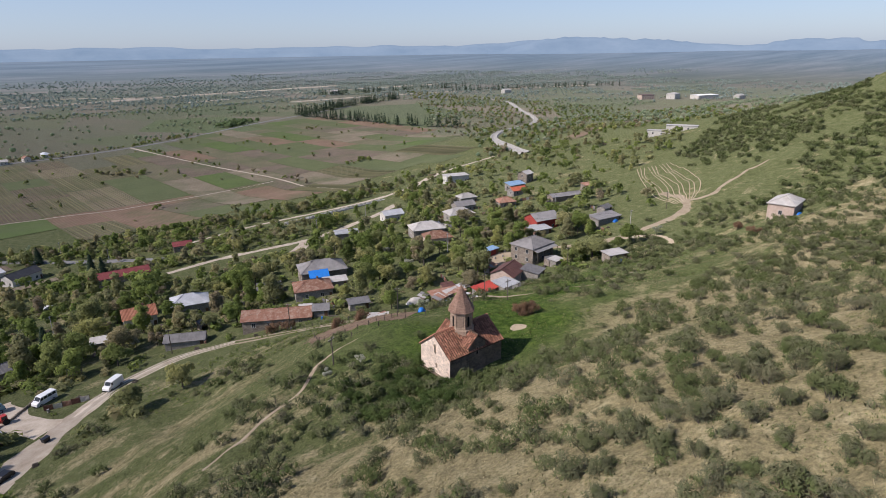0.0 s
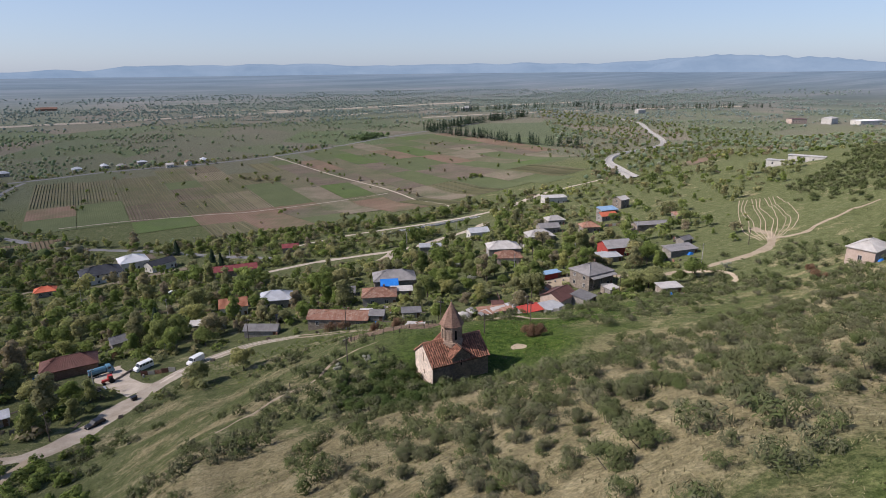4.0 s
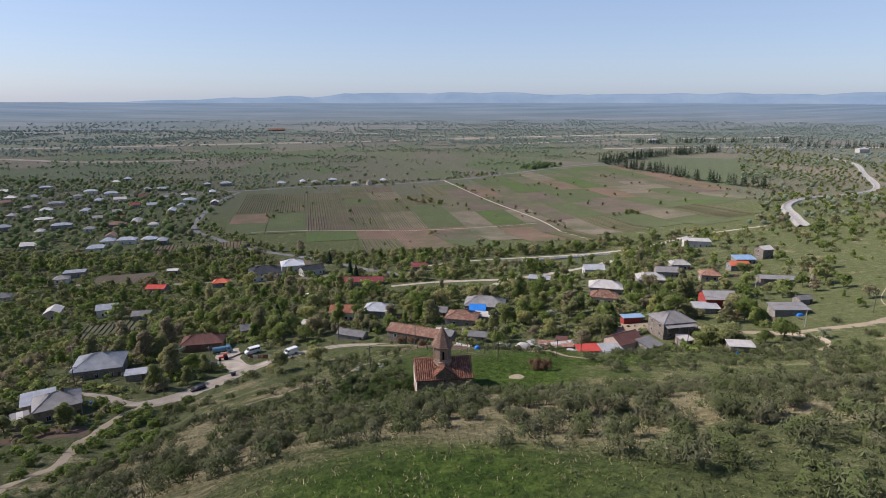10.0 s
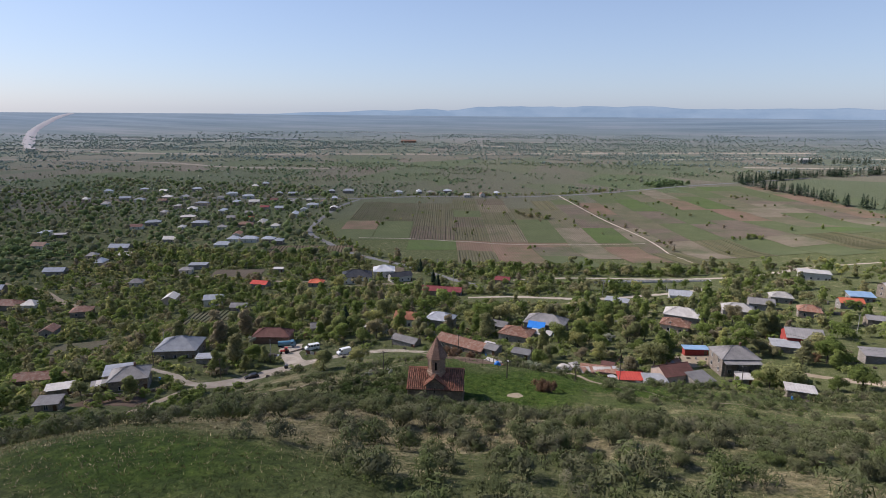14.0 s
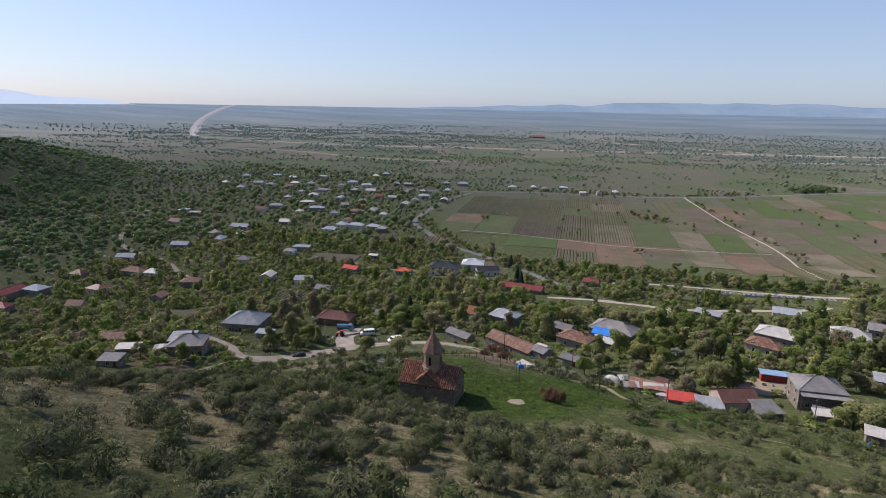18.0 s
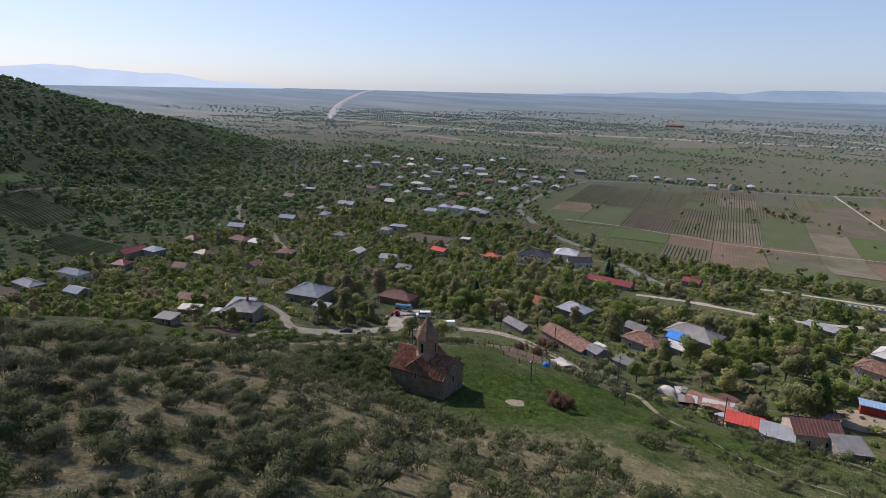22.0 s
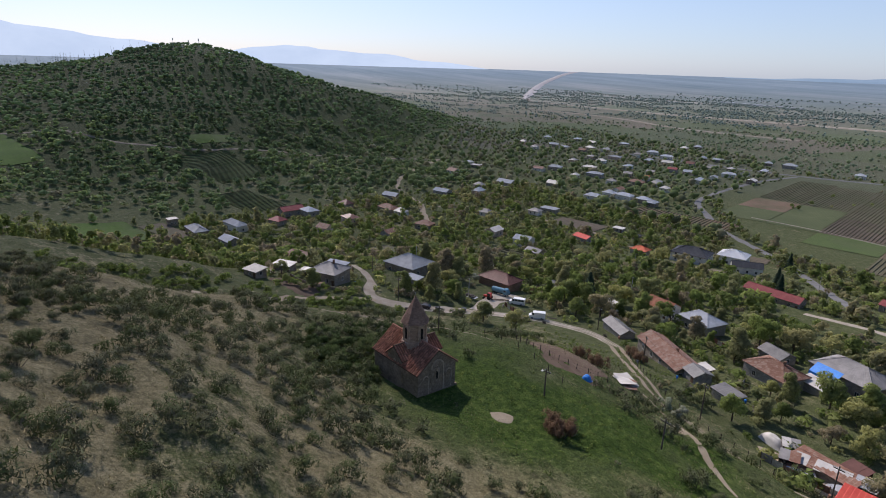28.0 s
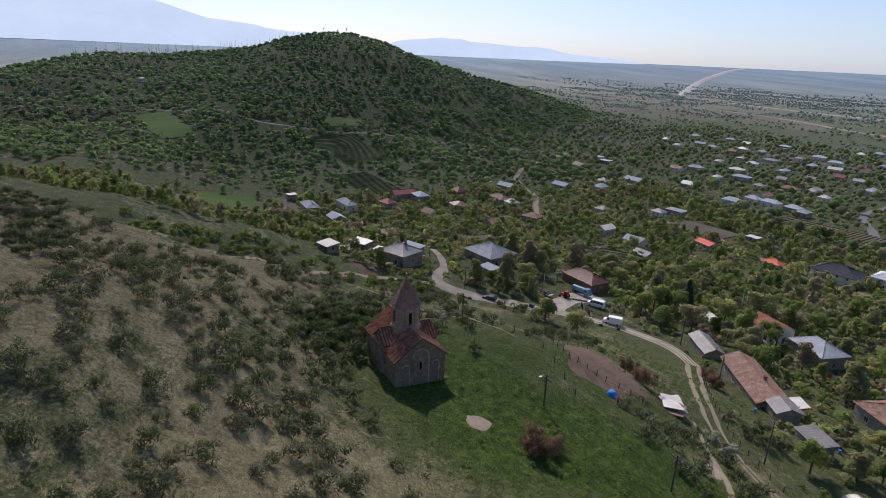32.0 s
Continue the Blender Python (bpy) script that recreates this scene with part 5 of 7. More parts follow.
# smaller plots round the village and on the hill
for cx, cy, l, w, k, txt in ((-193, 273, 36, 26, 0, "bare tilled garden plot"), (-172, 375, 78, 30, 4, "reddish striped garden plot"), (-150, 165, 30, 26, 1, "small vineyard plot among gardens"), (-196, 118, 26, 18, 0, "dug garden plot"),
                             (-308, 26, 44, 16, 0, "dark tilled strip below the hill"), (-310, -5, 50, 38, 6, "green field below the hill"), (-292, -42, 40, 24, 0, "dull tilled field below the hill"),
                             (-458, 108, 74, 46, 7, "sloping vineyard on the hillside"), (-363, 97, 52, 30, 7, "small vineyard below the wood"), (-517, -48, 90, 32, 6, "bright green meadow on the hillside"), (-526, 121, 18, 46, 6, "grassy clearing under the wooded hill"), (-455, 205, 46, 90, 2, "grassy slope above the bend of the road"),
                             (-95, 300, 44, 16, 0, "bare yard behind the halls"), (-78, 250, 50, 8, 3, "pale forecourt of the halls")):
    plot(-l / 2, l / 2, -w / 2, w / 2, FIELDS[k], txt, 0, 0.35, np.array((cx, cy)), AX, AY)
EX, EY = np.array((0.857, 0.515)), np.array((-0.515, 0.857))
plot(-95, 95, -9, 9, FIELDS[4], "reddish ploughed strip beside the canal", 0, 0.4, np.array((444, 358)), EX, EY)
plot(-60, 60, -14, 14, FIELDS[2], "green crop strip beside the canal", 0, 0.4, np.array((420, 392)), EX, EY)
plot(-40, 40, -22, 22, FIELDS[3], "pale stubble field below the works", 0, 0.4, np.array((640, 430)), EX, EY)
patch("bare_patch", 17.75, 3.9, 2.1, 1.7, 10, M_DIRT, "round patch of bare trodden earth in the grass", 0.06, 0.12)
patch("bare_patch", 0.5, 38.5, 15, 7.8, -24, M_SOIL, "brown trodden soil of an animal pen", 0.1, 0.25)
patch("bare_patch", 28, 37.5, 3.6, 1.6, -30, M_DIRT, "bare earth scrape beside the path", 0.08)
patch("bare_patch", 46, 61, 14, 4, 0, M_DIRT, "trodden yard among the sheds", 0.1)
patch("bare_patch", 80, 82, 12, 7, 0, M_DIRT, "dusty yard of the stone house", 0.1)
patch("bare_patch", -100, 21, 11, 6, 20, M_SOIL, "dug yard below the stone house", 0.1)

# ---- trees and bushes ----
RS = np.random.RandomState(5)


def leaves(blobs, n, size, seed, flat=0.4, inner=0.62, twiggy=False, three=False):
    """Leaf sprays: small crooked blades strewn through the outer part of several rounded masses; three: one triangle each."""
    r = np.random.RandomState(seed)
    b = np.array(blobs, float)
    w = b[:, 3]**2
    k = r.choice(len(b), n, p=w / w.sum())
    d = r.normal(size=(n, 3))
    d /= np.linalg.norm(d, axis=1)[:, None]
    d[:, 2] = np.where(d[:, 2] < -0.55, -d[:, 2], d[:, 2])
    rad = b[k, 3] * (inner + (1.12 - inner) * r.rand(n)**0.7)
    c = b[k, :3] + d * rad[:, None] * np.array([1, 1, 0.82])
    nrm = d + flat * r.normal(size=(n, 3)) + np.array([0, 0, 0.35])
    nrm /= np.linalg.norm(nrm, axis=1)[:, None]
    t = np.cross(nrm, r.normal(size=(n, 3)))
    t /= np.linalg.norm(t, axis=1)[:, None] + 1e-9
    if twiggy:
        t = d * 0.8 + 0.45 * r.normal(size=(n, 3)) + np.array([0, 0, 0.7])
        t -= nrm * (t * nrm).sum(1)[:, None]
        t /= np.linalg.norm(t, axis=1)[:, None] + 1e-9
    s = np.cross(nrm, t)
    a = size * (0.55 + 0.75 * r.rand(n))[:, None] * (1.6 if twiggy else 1)
    e = (0.5 + 0.5 * r.rand(n))[:, None] * (0.3 if twiggy else 1)
    if three:
        v = np.stack([c - t * a * 0.7 + s * a * e, c - t * a * 0.9 - s * a * e, c + t * a * 1.1], 1).reshape(-1, 3)
    else:
        v = np.stack([c - t * a, c - s * a * e * 0.8 + nrm * a * 0.25, c + t * a * 0.9, c + s * a * e], 1).reshape(-1, 3)
    mid = (b[:, :3] * w[:, None]).sum(0) / w.sum()
    out = 0.75 * d + 0.5 * (c - mid) / (np.abs(c - mid).max() + 1e-9) + 0.25 * nrm + np.array([0, 0, 0.25])
    out /= np.linalg.norm(out, axis=1)[:, None]
    q = 3 if three else 4
    return v, np.arange(q * n).reshape(n, q), np.repeat(out, q, axis=0)


def blobs_for(kind, seed):
    r = random.Random(seed)
    if kind == "round":
        out = [(0, 0, 4.2, 2.0)]
        for i in range(9):
            a, q = r.uniform(0, 6.28), r.uniform(0.9, 2.7)
            out.append((q * math.cos(a), q * math.sin(a), r.uniform(2.2, 5.4), r.uniform(0.9, 1.6)))
    elif kind == "tall":
        out = [(r.uniform(-1.1, 1.1), r.uniform(-1.1, 1.1), 2.0 + i * 0.8, 1.75 - 0.13 * i) for i in range(7)]
    elif kind == "sparse":
        out = []
        for i in range(11):
            a, q = r.uniform(0, 6.28), r.uniform(0.6, 2.8)
            out.append((q * math.cos(a), q * math.sin(a), r.uniform(2.0, 5.8), r.uniform(0.7, 1.2)))
    else:
        out = [(0, 0, 0.75, 0.75)]
        for i in range(7):
            a, q = r.uniform(0, 6.28), r.uniform(0.4, 1.25)
            out.append((q * math.cos(a), q * math.sin(a), r.uniform(0.35, 1.15), r.uniform(0.4, 0.72)))
    return out


def limbs(blobs, height, r0):
    s = Shape()
    top = (0.1, 0.05, height * 0.5)
    s.tube((0, 0, -0.6), (0.05, 0, height * 0.25), r0, r0 * 0.8, 6)
    s.tube((0.05, 0, height * 0.25), top, r0 * 0.8, r0 * 0.6, 6)
    for x, y, z, q in blobs[:6]:
        s.tube(lerp((0.05, 0, height * 0.22), top, 0.5 + 0.08 * len(s.v) / 12 % 0.5), (x * 0.9, y * 0.9, z), r0 * 0.45, r0 * 0.12, 4, False)
    return s


TREES = []
for i, kind in enumerate(("round", "round", "tall", "sparse", "round", "sparse", "tall")):
    bl = blobs_for(kind, 31 + i)
    v, f, nn = leaves(bl, 2100 if kind != "sparse" else 1500, 0.25, 50 + i, 0.5, 0.5, False, True)
    TREES.append((raw_mesh("crown", v, f, [M_TREE], None, True, nn), limbs(bl, 6.5, 0.2).mesh("trunk", M_BARK), bl))
BUSHES = []
for i in range(6):
    bl = blobs_for("bush", 71 + i)
    v, f, nn = leaves(bl, 1700, 0.09, 90 + i, 0.55, 0.3, True, True)
    st = Shape()
    for x, y, z, q in bl:
        st.tube((x * 0.15, y * 0.15, -0.4), (x, y, z), 0.045, 0.015, 3, False)
    BUSHES.append((raw_mesh("leafage", v, f, [M_SCRUB], None, True, nn), st.mesh("stems", M_BARK), bl))


def recolour(me, mat):
    m = me.copy()
    m.materials.clear()
    m.materials.append(mat)
    return m


def plant(name, x, y, size, label, category, leaf, wood, leafname, woodname, group=""):
    th = new(name, wood)
    th.matrix_basis = Matrix.Translation((x, y, float(gh(x, y)))) @ Matrix.Rotation(random.uniform(0, 6.28), 4, "Z") @ Matrix.Diagonal((size * random.uniform(0.9, 1.12), size * random.uniform(0.9, 1.12), size * random.uniform(0.85, 1.15), 1))
    tagged(th, label, category, group)
    part(leafname, leaf, None, th)
    return th


def clear_of(xy, margin):
    """True for points away from houses, roads and plots."""
    ok = np.ones(len(xy), bool)
    for x, y, r in PLACES:
        ok &= (xy[:, 0] - x)**2 + (xy[:, 1] - y)**2 > (r * 0.82 + margin)**2
    for c, w in ROADS:
        c2, w2 = c[::2], w[::2]
        box = (xy[:, 0] > c2[:, 0].min() - 30) & (xy[:, 0] < c2[:, 0].max() + 30) & (xy[:, 1] > c2[:, 1].min() - 30) & (xy[:, 1] < c2[:, 1].max() + 30)
        i = np.nonzero(box & ok)[0]
        if len(i):
            d = np.sqrt(((xy[i, None, :] - c2[None])**2).sum(-1)) - w2[None]
            ok[i[d.min(1) < margin * 0.7]] = False
    return ok


OPEN = [(smooth_line(p, 3), d) for p, d in (
    ([(10, 262), (66, 266), (110, 269), (142, 276), (180, 294), (213, 312), (250, 322)], 11), ([(-14, 199), (9, 200), (30, 195), (52, 190), (70, 194), (86, 202), (108, 213), (128, 230)], 9),
    ([(-4, 236), (-26, 250), (-52, 274), (-83, 307), (-120, 355)], 7), ([(-83, 42), (-66, 62), (-52, 76), (-38, 83), (-18, 80)], 8), ([(96, 80), (122, 58), (148, 54), (170, 64)], 8), ([(-52, 79), (-46, 80)], 11), ([(-44, 72), (-24, 68), (-6, 58), (8, 49)], 10))]


def in_plots(xy):
    hit_ = np.zeros(len(xy), bool)
    for c, d in OPEN:
        for q in c:
            hit_ |= ((xy - q)**2).sum(1) < d * d
    for cx, cy, l, w in ((-193, 273, 36, 26), (-172, 375, 78, 30), (-150, 165, 30, 26), (-196, 118, 26, 18), (-308, 26, 44, 16), (-310, -5, 50, 38), (-292, -42, 40, 24), (-458, 108, 74, 46), (-363, 97, 52, 30), (-517, -48, 90, 32), (-526, 121, 18, 46), (-95, 300, 44, 16), (-85, 250, 60, 12)):
        d = xy - np.array((cx, cy))
        hit_ |= (np.abs(d @ AX) < l / 2 + 1) & (np.abs(d @ AY) < w / 2 + 1)
    x, y = xy[:, 0], xy[:, 1]
    hit_ |= (x > np.interp(y, STREET_Y, STREET_X) + 8) & (y > np.interp(x, NEAR_X, NEAR_Y) + 14) & (x < 345 + 0.55 * (y - 430)) & (y < np.interp(x, FARROAD_X, FARROAD_Y) - 4)
    hit_ |= ((xy[:, 0] - 0.5) / 16)**2 + ((xy[:, 1] - 38) / 10)**2 < 1
    hit_ |= ((xy[:, 0] - 9) / 12)**2 + ((xy[:, 1] - 4) / 9)**2 < 1
    return hit_


def strew(n, x0, x1, y0, y1, gap, keep):
    """Random points with a least gap between them, thinned by keep(x, y)."""
    xy = np.column_stack([RS.uniform(x0, x1, n), RS.uniform(y0, y1, n)])
    xy = xy[RS.rand(len(xy)) < keep(xy[:, 0], xy[:, 1])]
    cell, out = {}, []
    for p in xy:
        c = (int(p[0] // gap), int(p[1] // gap))
        if all((q[0] - p[0])**2 + (q[1] - p[1])**2 > gap * gap for i in (-1, 0, 1) for j in (-1, 0, 1) for q in cell.get((c[0] + i, c[1] + j), ())):
            cell.setdefault(c, []).append(p)
            out.append(p)
    return np.array(out)


def clump(seed, lobes=1, sprays=8):
    """A far crown: closed, knobbly, leafy masses with a few sprays standing out of them."""
    r = np.random.RandomState(seed)
    bm = bmesh.new()
    bmesh.ops.create_icosphere(bm, subdivisions=1, radius=1.0)
    ball = np.array([p.co[:] for p in bm.verts])
    tri = np.array([[p.index for p in q.verts] for q in bm.faces])
    bm.free()
    balls = [(0, 0, 3.4, 2.4)] + [(1.7 * math.cos(a), 1.7 * math.sin(a), r.uniform(2.6, 4.4), r.uniform(1.5, 2.0)) for a in r.uniform(0, 6.28, lobes - 1)]
    v, f, n = [], [], []
    for k, (x, y, z, q) in enumerate(balls):
        v.append(ball * (1 + 0.2 * r.normal(size=(len(ball), 1))) * q + np.array([x, y, z]))
        f.append(tri + k * len(ball))
        n.append(ball + np.array([x, y, 0.9]) * 0.35)
    lv, lf, ln = leaves(balls, sprays, 0.75, seed + 9, 0.5, 0.95, False, True)
    f.append(lf + len(balls) * len(ball))
    n = np.concatenate(n)
    return np.concatenate(v + [lv]), np.concatenate(f), np.concatenate([n / np.linalg.norm(n, axis=1)[:, None], ln])


CLUMPS = [clump(40 + k) for k in range(8)]
CROWNS = [clump(60 + k, 2 + k % 2, 34) for k in range(7)]


def grove(name, xy, sizes, templates, mat, label, category, trunk=True, tint=None, stretch=1.0):
    """Many plants as one mesh of triangles; each template is (blobs, sprays, spray size, seed) or a ready clump."""
    vs, fs, ts, ns = [], [], [], []
    made = [leaves(b, n, s, seed, 0.42, 0.45 if mat in (M_SCRUB_S,) else 0.6, mat in (M_SCRUB_S,), True) for b, n, s, seed in templates] if len(templates[0]) == 4 else templates
    off = 0
    z = gh(xy[:, 0], xy[:, 1])
    tint = RS.rand(len(xy)) if tint is None else tint
    pick = RS.randint(0, len(made), len(xy))
    ang = RS.uniform(0, 6.28, len(xy))
    for k, (v, f, nn) in enumerate(made):
        i = np.nonzero(pick == k)[0]
        if not len(i):
            continue
        if trunk:
            v = np.concatenate([v, [(-0.15, 0, -0.5), (0.15, 0, -0.5), (0.05, 0, 3.5), (-0.05, 0, 3.5), (0, -0.15, -0.5), (0, 0.15, -0.5), (0, 0.05, 3.5), (0, -0.05, 3.5)]])
            nn = np.concatenate([nn, np.tile([(0.7, 0, 0.3)], (8, 1))])
            f = np.concatenate([f, [[len(v) - 8, len(v) - 7, len(v) - 6], [len(v) - 4, len(v) - 3, len(v) - 2]]])
        c, s = np.cos(ang[i]), np.sin(ang[i])
        q = sizes[i]
        X = (v[None, :, 0] * c[:, None] - v[None, :, 1] * s[:, None]) * q[:, None] + xy[i, 0][:, None]
        Y = (v[None, :, 0] * s[:, None] + v[None, :, 1] * c[:, None]) * q[:, None] + xy[i, 1][:, None]
        Z = v[None, :, 2] * q[:, None] * stretch + z[i][:, None]
        NX = nn[None, :, 0] * c[:, None] - nn[None, :, 1] * s[:, None]
        NY = nn[None, :, 0] * s[:, None] + nn[None, :, 1] * c[:, None]
        ns.append(np.stack([NX, NY, np.broadcast_to(nn[None, :, 2], NX.shape)], -1).reshape(-1, 3))
        vs.append(np.stack([X, Y, Z], -1).reshape(-1, 3))
        fs.append((f[None] + (np.arange(len(i)) * len(v))[:, None, None]).reshape(-1, 3) + off)
        ts.append(np.repeat(tint[i], len(v)))
        off += len(i) * len(v)
    return tagged(new(name, raw_mesh(name, np.concatenate(vs), np.concatenate(fs), [mat], dict(tint=np.concatenate(ts)), True, np.concatenate(ns))), label, category, kind="stuff")


def along(pts, n, spread):
    c = smooth_line(pts, 5)
    i = RS.randint(0, len(c), n)
    return c[i] + RS.normal(scale=spread, size=(n, 2))


M_SHRUB = foliage("shrub_leaves", [(0, (0.062, 0.095, 0.030)), (0.6, (0.090, 0.130, 0.040)), (1, (0.120, 0.150, 0.058))], "object")
GREENB = [recolour(b[0], M_SHRUB) for b in BUSHES]


# hillside scrub
def scrub_density(x, y):
    """Bushes stand in ragged bands along the contours, with bare grass between them."""
    band = 0.75 * value_noise(x / 15, y / 6.5, 21) + 0.5 * value_noise(x / 5.5, y / 4, 22)
    thick = 0.34 * bump(x, y, -4, -15, 1, 40, 9, -4) + 0.5 * bump(x, y, -12, 0, 1, 13, 11, -15) + 0.45 * bump(x, y, -27, 10, 1, 16, 8, -30) + 0.2 * bump(x, y, 66, -30, 1, 60, 14, 6) + 0.3 * bump(x, y, 40, -45, 1, 26, 16, 0) + 0.25 * bump(x, y, 14, -62, 1, 40, 10, 0) + 0.4 * smooth(-30, -60, y) + 0.6 * bump(x, y, 16, -80, 1, 14, 9, 0) + 0.7 * bump(x, y, 25, 36, 1, 12, 6, -40) + 0.3 * bump(x, y, 26, 12, 1, 6, 6, 0)
    open_ = bump(x, y, -13, -88, 2.2, 11, 8, 0) + bump(x, y, -3, 25, 0.7, 15, 8, -15) + bump(x, y, -42, 36, 0.6, 16, 12, -40) + bump(x, y, 70, 4, 0.25, 45, 9, 0) + bump(x, y, -62, 10, 0.8, 10, 26, -35) + bump(x, y, -40, -30, 0.25, 14, 20, -20) + bump(x, y, 32, -72, 0.3, 16, 8, 10) + bump(x, y, 48, -14, 0.5, 8, 26, 12) + bump(x, y, 13, 4, 2.0, 10, 8, 0) + bump(x, y, 48, 24, 0.22, 34, 10, -6)
    return wild(x, y) * smooth(-0.3, 0.3, band + thick - open_)


# the crest of the slope over which the camera flies
CREST = smooth_line([(-58, -70), (-40, -62), (-10, -58), (20, -66), (45, -66), (62, -45), (66, -20), (64, 0)], 3)
xy = strew(9000, -75, 170, -112, 66, 2.4, scrub_density)
xy = xy[clear_of(xy, 1.2) & ~in_plots(xy)]
xy = xy[((xy[:, 0] / 8.5)**2 + ((xy[:, 1] + 0.4) / 6.0)**2) > 1]
away = np.sqrt(((xy[:, None, :] - CREST[None])**2).sum(-1)).min(1)
order = np.argsort(away)
first, ring, rest = order[:295], order[295:900], order[900:]
for i in first:
    k = RS.randint(len(BUSHES))
    plant("bush", xy[i, 0], xy[i, 1], RS.uniform(0.6, 1.4), "grey-green twiggy bush on the dry hillside", "bush", BUSHES[k][0], BUSHES[k][1], "leafage", "stems", "bushes of the hillside")
for sel, n, size in ((ring, 430, 0.132), (rest, 190, 0.2)):
    grove("scrub", xy[sel], RS.uniform(0.6, 1.45, len(sel)), [(BUSHES[k][2], n, size, 200 + k) for k in range(6)], M_SCRUB_S, "grey-green scrub scattered over the hillside", "scrub", False, None, 1.15)
xy = strew(5200, -75, 170, -108, 66, 1.1, lambda x, y: np.clip(0.6 * scrub_density(x, y) + 0.03, 0, 1))
xy = xy[clear_of(xy, 0.4)]
grove("low_scrub", xy, RS.uniform(0.16, 0.5, len(xy)), [(BUSHES[k][2], 64, 0.26, 300 + k) for k in range(4)], M_SCRUB_S, "low weeds and seedlings between the bushes", "weeds", False)


# eastern hill scrub
def east_scrub(x, y):
    n = 0.8 * value_noise(x / 34, y / 26, 31) + 0.45 * value_noise(x / 11, y / 11, 32)
    ridge = bump(x, y, 285, 95, 0.5, 60, 26, 40) + bump(x, y, 245, 40, 0.35, 50, 18, 30) + bump(x, y, 330, 60, 0.4, 60, 60, 0)
    return wild(x, y) * smooth(-0.1, 0.35, n + ridge - 0.12) * (1 - np.minimum(1, bump(x, y, 205, 92, 1.3, 34, 30, 35)))


xy = strew(14000, 165, 620, -100, 300, 2.8, east_scrub)
xy = xy[clear_of(xy, 2)]
grove("scrub", xy, RS.uniform(0.8, 2.0, len(xy)), [(BUSHES[k][2], 76, 0.36, 400 + k) for k in range(4)], M_SCRUB_S, "scrub on the eastern hill", "scrub", False, RS.uniform(0.3, 0.72, len(xy)))


# village trees
def village(x, y):
    top = np.interp(x, [-700, -330, -200, -120, -45, 20, 120, 220, 320], [840, 800, 640, 360, 325, 322, 322, 330, 350])
    d = (1 - wild(x, y)) * (y < top) * (0.5 + 0.5 * smooth(-0.5, 0.4, value_noise(x / 16, y / 16, 41)))
    d = d * (1 - 0.88 * smooth(100, 150, x - 0.28 * (y - 100)))
    return np.clip(d, 0, 1) * (x > -720) * (knoll(x, y) < 0.3)


xy = strew(15000, -330, 330, 10, 345, 5.0, lambda x, y: village(x, y) * (0.6 + 0.4 * smooth(-0.2, 0.3, value_noise(x / 22, y / 22, 43))))
open_strip = lambda p: (p[:, 0] > 55) & (p[:, 0] < 142) & (np.abs(p[:, 1] - 247 - 0.2 * (p[:, 0] - 99)) < 14)
xy = xy[clear_of(xy, 4.2) & ~in_plots(xy) & ~open_strip(xy)]
mine = (xy[:, 1] < 150) & (xy[:, 0] > -125) & (xy[:, 0] < 125)
first = np.nonzero(mine)[0][:285]
for i in first:
    k = RS.randint(len(TREES))
    plant("tree", xy[i, 0], xy[i, 1], RS.uniform(0.5, 1.1) if RS.rand() < 0.7 else RS.uniform(1.1, 1.6), ("fresh green garden tree between the houses", "sparse olive-green tree with bare twigs showing", "tall spring-green tree behind the houses")[0 if k in (0, 1, 4) else 1 if k in (3, 5) else 2], "tree", TREES[k][0], TREES[k][1], "crown", "trunk", "village trees")
rest = np.delete(np.arange(len(xy)), first)
VT = [(TREES[k][2], 190, 0.64, 500 + k) for k in range(7)]
grove("garden_trees", xy[rest], RS.uniform(0.4, 1.1, len(rest)) * np.where(RS.rand(len(rest)) < 0.2, 1.4, 1.0), VT, M_TREE_S, "garden and orchard trees of the village", "trees")
xy = strew(16000, -330, 330, 10, 345, 2.0, lambda x, y: village(x, y) * (0.5 + 0.6 * smooth(-0.3, 0.4, value_noise(x / 12, y / 12, 44))))
xy = xy[clear_of(xy, 1.0) & ~in_plots(xy) & ~open_strip(xy)]
grove("garden_shrubs", xy, RS.uniform(0.5, 1.9, len(xy)), [(BUSHES[k][2], 44, 0.42, 600 + k) for k in range(5)], M_TREE_S, "hedges, weeds and shrubs between the houses", "shrubs", False)
xy = strew(16000, -760, -120, 150, 860, 6.2, lambda x, y: village(x, y) * (0.95 - 0.3 * smooth(400, 800, y)))
xy = xy[clear_of(xy, 1.5) & ~in_plots(xy) & ~((xy[:, 0] > -330) & (xy[:, 1] < 335))]
grove("garden_trees", xy, RS.uniform(0.4, 1.0, len(xy)) * np.where(RS.rand(len(xy)) < 0.25, 1.5, 1.0), CROWNS, M_LOWER, "trees of the lower village", "trees")
